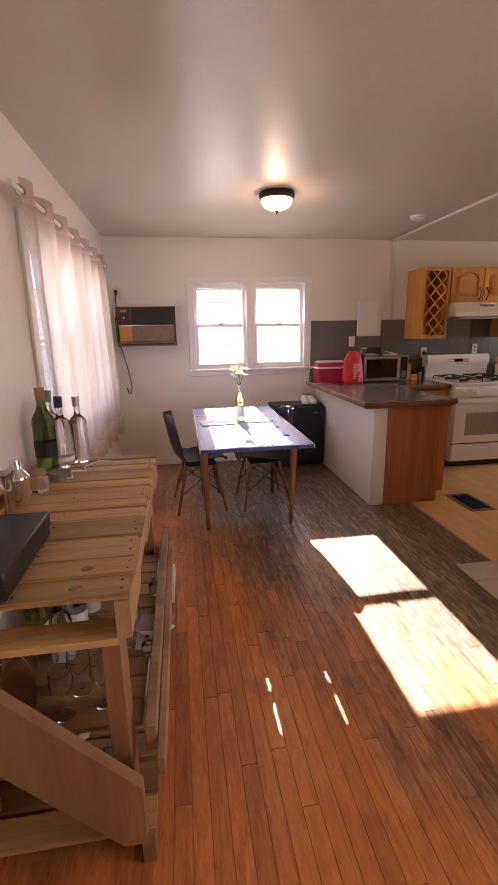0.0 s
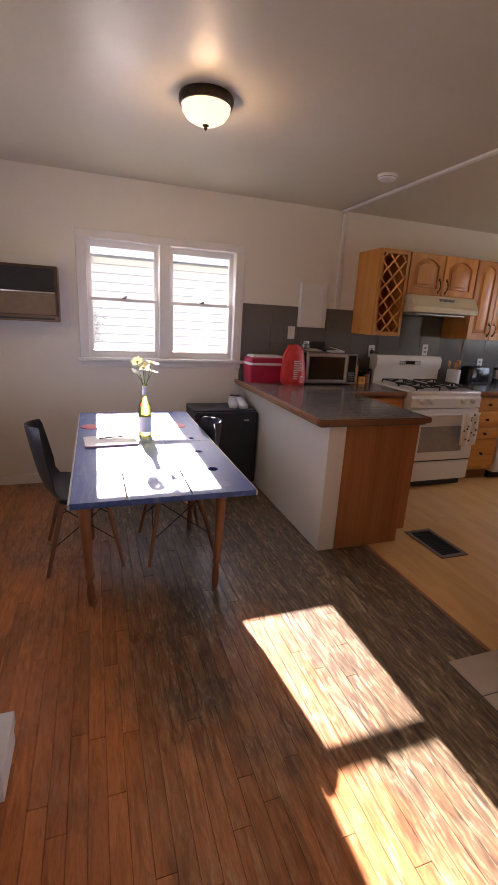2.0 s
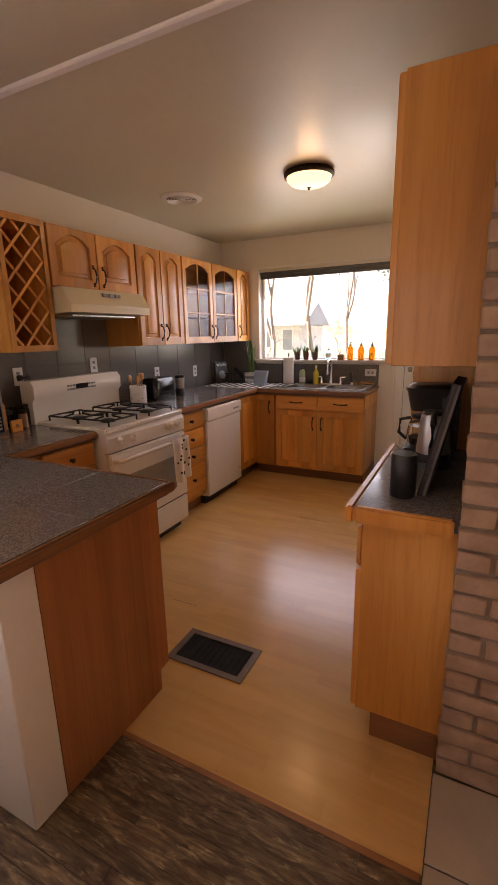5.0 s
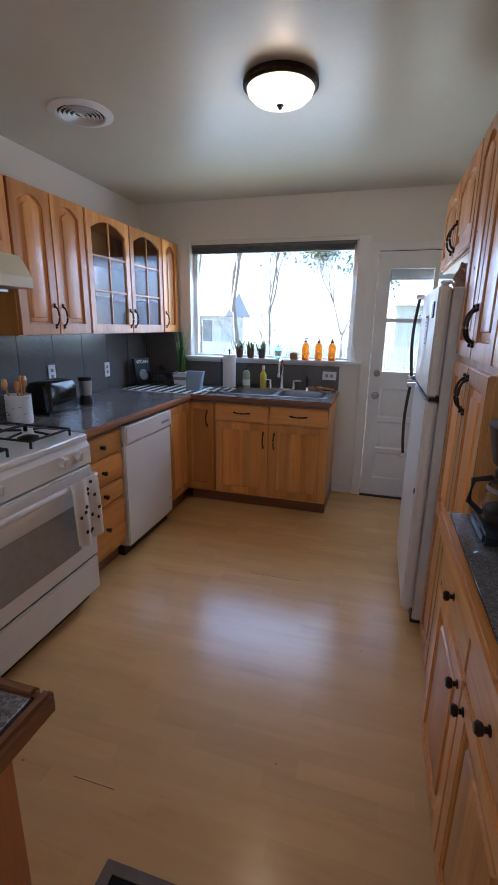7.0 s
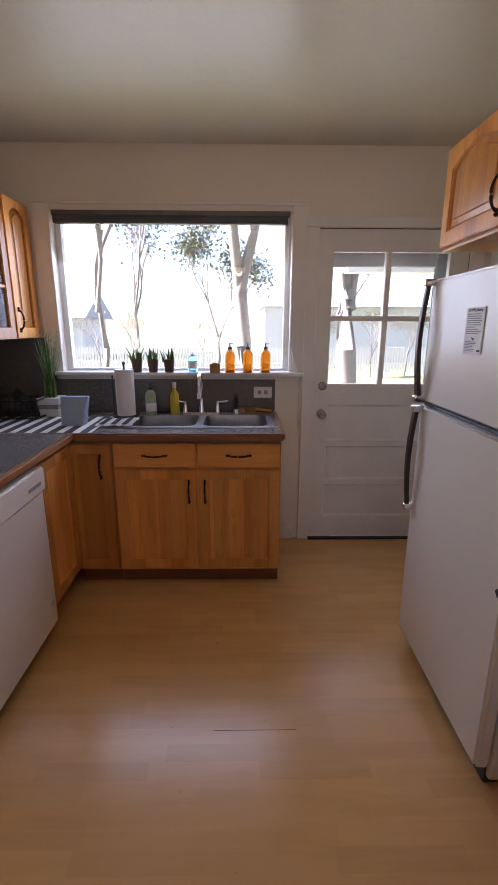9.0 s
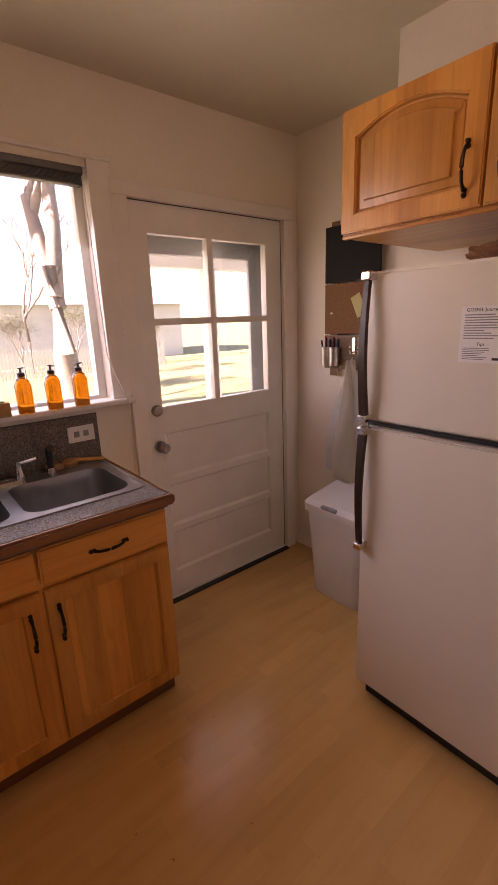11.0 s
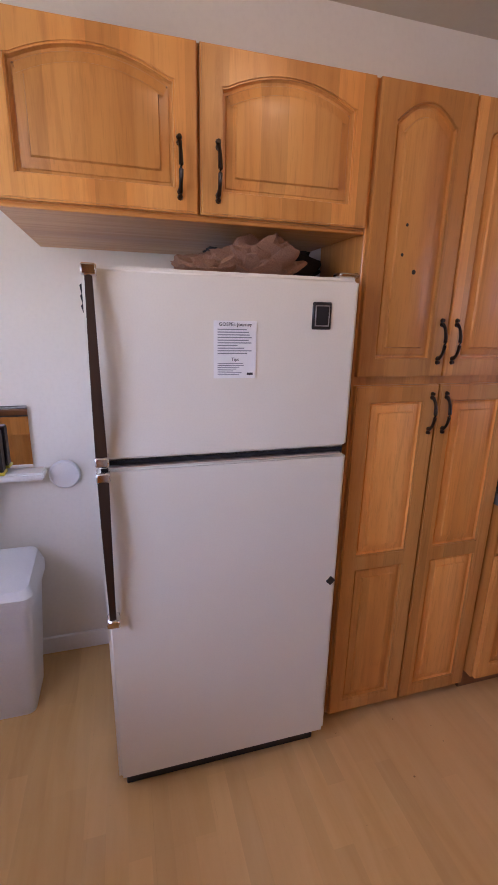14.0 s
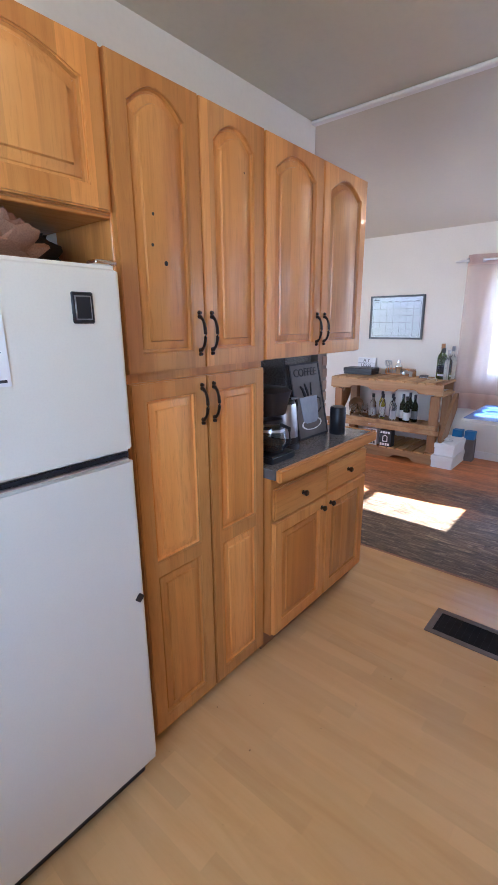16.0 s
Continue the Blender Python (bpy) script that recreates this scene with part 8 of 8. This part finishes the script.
for k, (x, y, h, g, tg) in enumerate(((-0.32, 1.55, 0.29, CLEAR, PAPER), (-0.42, 1.62, 0.31, YELG, PAPER), (-0.30, 1.68, 0.30, CLEAR, PAPER), (-0.40, 1.76, 0.29, CLEAR, GREYINK), (-0.28, 1.82, 0.28, CLEAR, PAPER),
                                      (-0.36, 1.90, 0.31, DARKG, PAPER), (-0.27, 1.98, 0.30, DARKG, PAPER), (-0.38, 2.03, 0.31, DARKG, GREYINK), (-0.44, 1.95, 0.32, DARKG, PAPER))):
    bottle(pose(x, y, SH), h, 0.036, g, "liquor bottle with a paper label on the bar shelf" if g is CLEAR else "dark wine bottle standing on the bar shelf", "square" if g is CLEAR and k % 2 else "wine", INK, tg, (0.12, 0.42), group="bottles on the bar shelf")
for k, (x, y) in enumerate(((-0.16, 1.36), (-0.24, 1.42), (-0.15, 1.47), (-0.27, 1.33), (-0.34, 1.44), (-0.10, 1.62), (-0.12, 1.75))):
    th = thing("drinking_glass", pose(x, y, SH), "clear stemmed drinking glass on the bar shelf", "glass", "glasses on the bar shelf")
    part("bowl", lathe(bmesh.new(), [(0, 0.0), (0.03, 0.001), (0.03, 0.004), (0.005, 0.008), (0.004, 0.06), (0.02, 0.075), (0.036, 0.11), (0.032, 0.155), (0.030, 0.155), (0.034, 0.11), (0.018, 0.079), (0, 0.072)], seg=20), CLEAR, th)
th = thing("cocktail_leaflets", pose(-0.04, 1.66, SH + 0.0), "pink and white leaflets lying on the shelf", "papers")
for k in range(4):
    part("leaflet", new_box(-0.05, 0.05, -0.08, 0.08, 0.002 * k, 0.002 * k + 0.0015), (PAPER, MAGM)[k % 2], th, at=pose(0, 0.02 * k, 0, 0, 0, 25 * k))
for k, y in enumerate((1.55, 1.93)):
    bottle(pose(-0.04, y, SH), 0.075, 0.022, CLEAR, "small clear shot glass on the shelf edge", "square", None, None, group="glasses on the bar shelf", name="shot_glass", category="glass")
for k, (y, mt, ink) in enumerate(((1.62, PAPER, INK), (1.79, INK, PAPER))):
    th = thing("drink_carton", pose(-0.005, y, 0.121, 0, 0, 90), "printed wine carton standing on the lower shelf", "carton", "cartons on the lower shelf")
    part("carton", new_box(0, 0.14, 0, 0.10, 0, 0.185, bev=0.002), mt, th)
    bm = bmesh.new()
    for j in range(4):
        box(bm, 0.014 + j * 0.029, 0.036 + j * 0.029, -0.0012, 0, 0.15, 0.175)
        box(bm, 0.014 + j * 0.029, 0.036 + j * 0.029, -0.0012, 0, 0.012, 0.040)
    slab(bm, [[(0.04, 0.055), (0.10, 0.055), (0.10, 0.115), (0.07, 0.138), (0.04, 0.115)], [(0.05, 0.065), (0.05, 0.11), (0.07, 0.125), (0.09, 0.11), (0.09, 0.065)]], 0.001, Matrix.Translation((0, -0.0012, 0)))
    part("print", bm, ink, th)
crumple(pose(-0.36, 1.45, 0.122), 0.11, 0.10, 0.10, 14, WPLAST, "crumpled white shopping bag on the lower shelf")
th = thing("card_deck", pose(-0.16, 1.36, 0.122), "green deck of playing cards on the lower shelf", "cards")
part("box", new_box(-0.032, 0.032, -0.045, 0.045, 0, 0.022, bev=0.002), GREEN, th)
part("label", new_box(-0.024, 0.024, -0.036, 0.036, 0.022, 0.0226), GREYINK, th)
crumple(pose(-0.2, 1.28, 0.122), 0.07, 0.05, 0.06, 18, RUBBER, "dark cloth bundle on the lower shelf", "cloth_bundle")
for k, (x0, x1, y0, y1) in enumerate(((-0.36, 0.10, 2.435, 2.655), (-0.38, 0.06, 2.445, 2.65))):
    th = thing("storage_box", pose(x0 - 0.07, y0 - 0.05, 0.128 * k), "white lidded cardboard storage box beside the bar", "box", "stacked white boxes")
    part("box", new_box(0.006, x1 - x0 - 0.006, 0.006, y1 - y0 - 0.006, 0, 0.10, bev=0.002), PAPER, th)
    part("lid", new_box(0, x1 - x0, 0, y1 - y0, 0.075, 0.127, bev=0.003), PAPER, th)
crumple(pose(-0.15, 2.50, 0.2555), 0.06, 0.05, 0.03, 22, WPLAST, "crumpled clear film on the white boxes", "plastic_film")
BLUEC = pbr("bright_blue_card", (0.02, 0.16, 0.42), (0.03, 0.22, 0.52), 0.5, scale=10, bump=0.05)
for k in range(2):
    th = thing("blue_carton", pose(-0.50, 2.455 + k * 0.125, 0), "blue carton in a grey sleeve by the wall", "carton", "blue cartons by the wall")
    part("carton", new_box(0, 0.09, 0, 0.10, 0, 0.33, bev=0.003), BLUEC, th)
    part("sleeve", new_box(-0.003, 0.093, -0.003, 0.103, 0, 0.24, bev=0.002), SIGNM, th)
th = thing("wall_calendar", pose(WX, 1.32, 0, 0, 0, 90), "black framed wall calendar above the bar", "calendar")
bm = bmesh.new()
slab(bm, [rect(0, 0.645, 1.28, 1.775), rect(0.022, 0.623, 1.302, 1.753)[::-1]], 0.022, Matrix.Translation((0, -0.022, 0)))
part("frame", bm, BLACK, th, smooth=30)
part("sheet", new_box(0.02, 0.625, -0.010, 0, 1.30, 1.755), GREYINK, th, "pale grey calendar sheet")
th.children[1].data.materials[0] = pbr("calendar_sheet", (0.50, 0.53, 0.56), (0.56, 0.58, 0.60), 0.3, scale=4, bump=0.0)
bm = bmesh.new()
for k in range(8):
    box(bm, 0.04 + k * 0.0805, 0.042 + k * 0.0805, -0.0112, -0.0098, 1.32, 1.70)
for k in range(6):
    box(bm, 0.04, 0.605, -0.0112, -0.0098, 1.32 + k * 0.076, 1.322 + k * 0.076)
box(bm, 0.04, 0.11, -0.0112, -0.0098, 1.722, 1.738)
for k in range(7):
    box(bm, 0.055 + k * 0.0805, 0.10 + k * 0.0805, -0.0112, -0.0098, 1.705, 1.712)
part("grid", bm, INK, th)
gp = part("glazing", new_box(0.022, 0.623, -0.0165, -0.0145, 1.302, 1.753), CABPANE, th)
gp.visible_shadow = False
th = thing("bowl_ornament", pose(-0.47, 1.30, SH), "brown carved wooden bowl on the bar shelf", "bowl")
part("bowl", lathe(bmesh.new(), [(0, 0), (0.05, 0.0), (0.10, 0.10), (0.095, 0.10), (0.045, 0.008), (0, 0.008)], seg=24), POST, th, at=pose(0, 0, 0.1, 0, 75) )

# ---- hearth and brick ----
he = thing("hearth", pose(0, 0, 0), "beige ceramic tile hearth with dark joints", "hearth", kind="structure")
part("bed", new_box(1.79, 2.372, 0.9, 2.485, 0.0, 0.004), GROUT, he)
xs, ys = (1.79, 2.082, 2.372), [2.485, 2.287]
while ys[-1] > 0.95:
    ys.append(ys[-1] - 0.298)
for i in range(2):
    for j in range(len(ys) - 1):
        part("tile", new_box(xs[i] + 0.003, xs[i + 1] - 0.003, max(ys[j + 1], 0.9) + 0.003, ys[j] - 0.003, 0.003, 0.010, bev=0.002), TILEM, he)
bk = thing("wall_brick", pose(0, 0, 0), "tan brick chimney face beside the coffee counter", "brick wall", kind="structure")
part("mortar_bed", new_box(2.385, 2.478, 1.0, 2.475, 0.0, 2.02), MORTAR, bk)
rng = random.Random(9)
k, z = 0, 0.012
meshes = []
for i in range(5):
    bm = bmesh.new()
    box(bm, -0.02, 0.035, -0.098, 0.098, 0.0, 0.056, 0.005)
    for v in bm.verts:
        v.co += Vector((rng.uniform(-0.004, 0.004), rng.uniform(-0.003, 0.003), rng.uniform(-0.002, 0.002)))
    me = mesh_of("brick", bm, 50)
    me.materials.append(BRICKM)
    meshes.append(me)
while z < 2.0:
    y = 2.478 - 0.098 if k % 2 == 0 else 2.478 - 0.200
    while y > 1.12:
        o = new("brick", rng.choice(meshes))
        o.parent = bk
        o.location = (2.392 + rng.uniform(-0.006, 0.006), y, z)
        y -= 0.206
    if k % 2:
        bm = bmesh.new()
        box(bm, -0.02, 0.035, -0.045, 0.045, 0, 0.056, 0.005)
        part("brick", bm, BRICKM, bk, at=pose(2.392, 2.478 - 0.047, z))
    z += 0.068
    k += 1

# ---- floors, piece by piece ----
rng = random.Random(11)
SW = 0.0575
lens = (0.55, 0.85, 1.15, 1.5)
strip = {}
for ln in lens:
    bm = bmesh.new()
    box(bm, 0.0005, SW - 0.0005, 0.0006, ln - 0.0006, -0.02, 0, 0.0009)
    strip[ln] = mesh_of("board", bm, 0)
    strip[ln].materials.append(OAK)
placed = 0
x = WX
vv, ff = [], []
while x < 2.45 - SW * 0.5:
    top = NY if x < 2.0 else 2.485
    y = -2.2 - rng.uniform(0, 1.2)
    while y < top:
        ln = rng.choice(lens)
        near = y + ln > 0.5 and y < 3.9 and -0.12 < x < 1.75 and y + ln < top
        if near and placed < 300:
            o = new("board", strip[ln])
            o.parent = floor
            o.location = (x, y, rng.uniform(-0.0006, 0.0))
            placed += 1
        else:
            a, b, c, d = x + 0.0005, x + SW - 0.0005, max(y, -2.2) + 0.0006, min(y + ln, top) - 0.0006
            if d > c:
                i = len(vv)
                vv += [(a, c, 0), (b, c, 0), (b, d, 0), (a, d, 0), (a, c, -0.02), (b, c, -0.02), (b, d, -0.02), (a, d, -0.02)]
                ff += [(i, i + 1, i + 2, i + 3), (i, i + 4, i + 5, i + 1), (i + 1, i + 5, i + 6, i + 2), (i + 2, i + 6, i + 7, i + 3), (i + 3, i + 7, i + 4, i)]
        y += ln
    x += SW
me = bpy.data.meshes.new("boards")
me.from_pydata(vv, [], ff)
me.materials.append(OAK)
ob = new("boards", me)
ob.parent = floor
tagged(ob, "narrow worn oak strips", kind="stuff")
PW, PLN = 0.1935, 1.22
plank = mesh_of("plank", new_box(0.00005, PW - 0.00005, 0.00005, PLN - 0.00005, -0.02, 0.001), 0)
plank.materials.append(LAMI)
X0 = 2.055
j, x = 0, X0
while x < EX - 0.001:
    y0 = 2.485 if x + PW < 3.95 else 2.05
    xe = min(x + PW, EX)
    y = y0 - (j * 0.43 % PLN)
    while y < NY:
        if y < y0 or y + PLN > NY or xe < x + PW:
            a, b = max(y, y0) + 0.00005, min(y + PLN, NY) - 0.00005
            if b > a:
                part("plank", new_box(x + 0.00005, xe - 0.00005, a, b, -0.02, 0.001), LAMI, floor, smooth=0)
        else:
            o = new("plank", plank)
            o.parent = floor
            o.location = (x, y, 0)
        y += PLN
    x += PW
    j += 1
# a few joints that have opened
for x, y, ln in ((2.055 + 4 * PW, 3.72, 0.15), (2.055 + 11 * PW, 3.35, 0.30)):
    part("joint_gap", new_box(x - 0.001, x + 0.001, y, y + ln, 0.0006, 0.0014), RUBBER, floor)
solo("trim_threshold", new_box(2.035, 2.056, 2.49, 3.53, -0.02, 0.0025, bev=0.001), EDGE, "dark seam strip between wood floor and laminate", kind="structure")
# near-black colour for the unlit inside of the register, louvers included
VENTVOID = pbr("vent_void_black", (0.004, 0.004, 0.004), (0.008, 0.007, 0.006), 0.9, scale=20, bump=0.0)
fv = thing("floor_vent", pose(2.438, 3.243, 0.001), "brown metal floor register in the laminate", "vent")
VENTM = pbr("register_frame", (0.16, 0.12, 0.085), (0.21, 0.16, 0.12), 0.5, 0.2, scale=20, bump=0.1)
bm = bmesh.new()
slab(bm, [rect(0, 0.22, 0, 0.385), rect(0.028, 0.192, 0.03, 0.355)[::-1]], 0.006, pose(0, 0, 0.006, -90))
part("frame", bm, VENTM, fv, smooth=30)
part("grille_bed", new_box(0.02, 0.20, 0.02, 0.365, 0.0, 0.0015), VENTVOID, fv)
for k in range(11):
    part("louver", new_box(0.030, 0.190, 0.04 + k * 0.029, 0.045 + k * 0.029, 0.001, 0.0045), VENTVOID, fv)
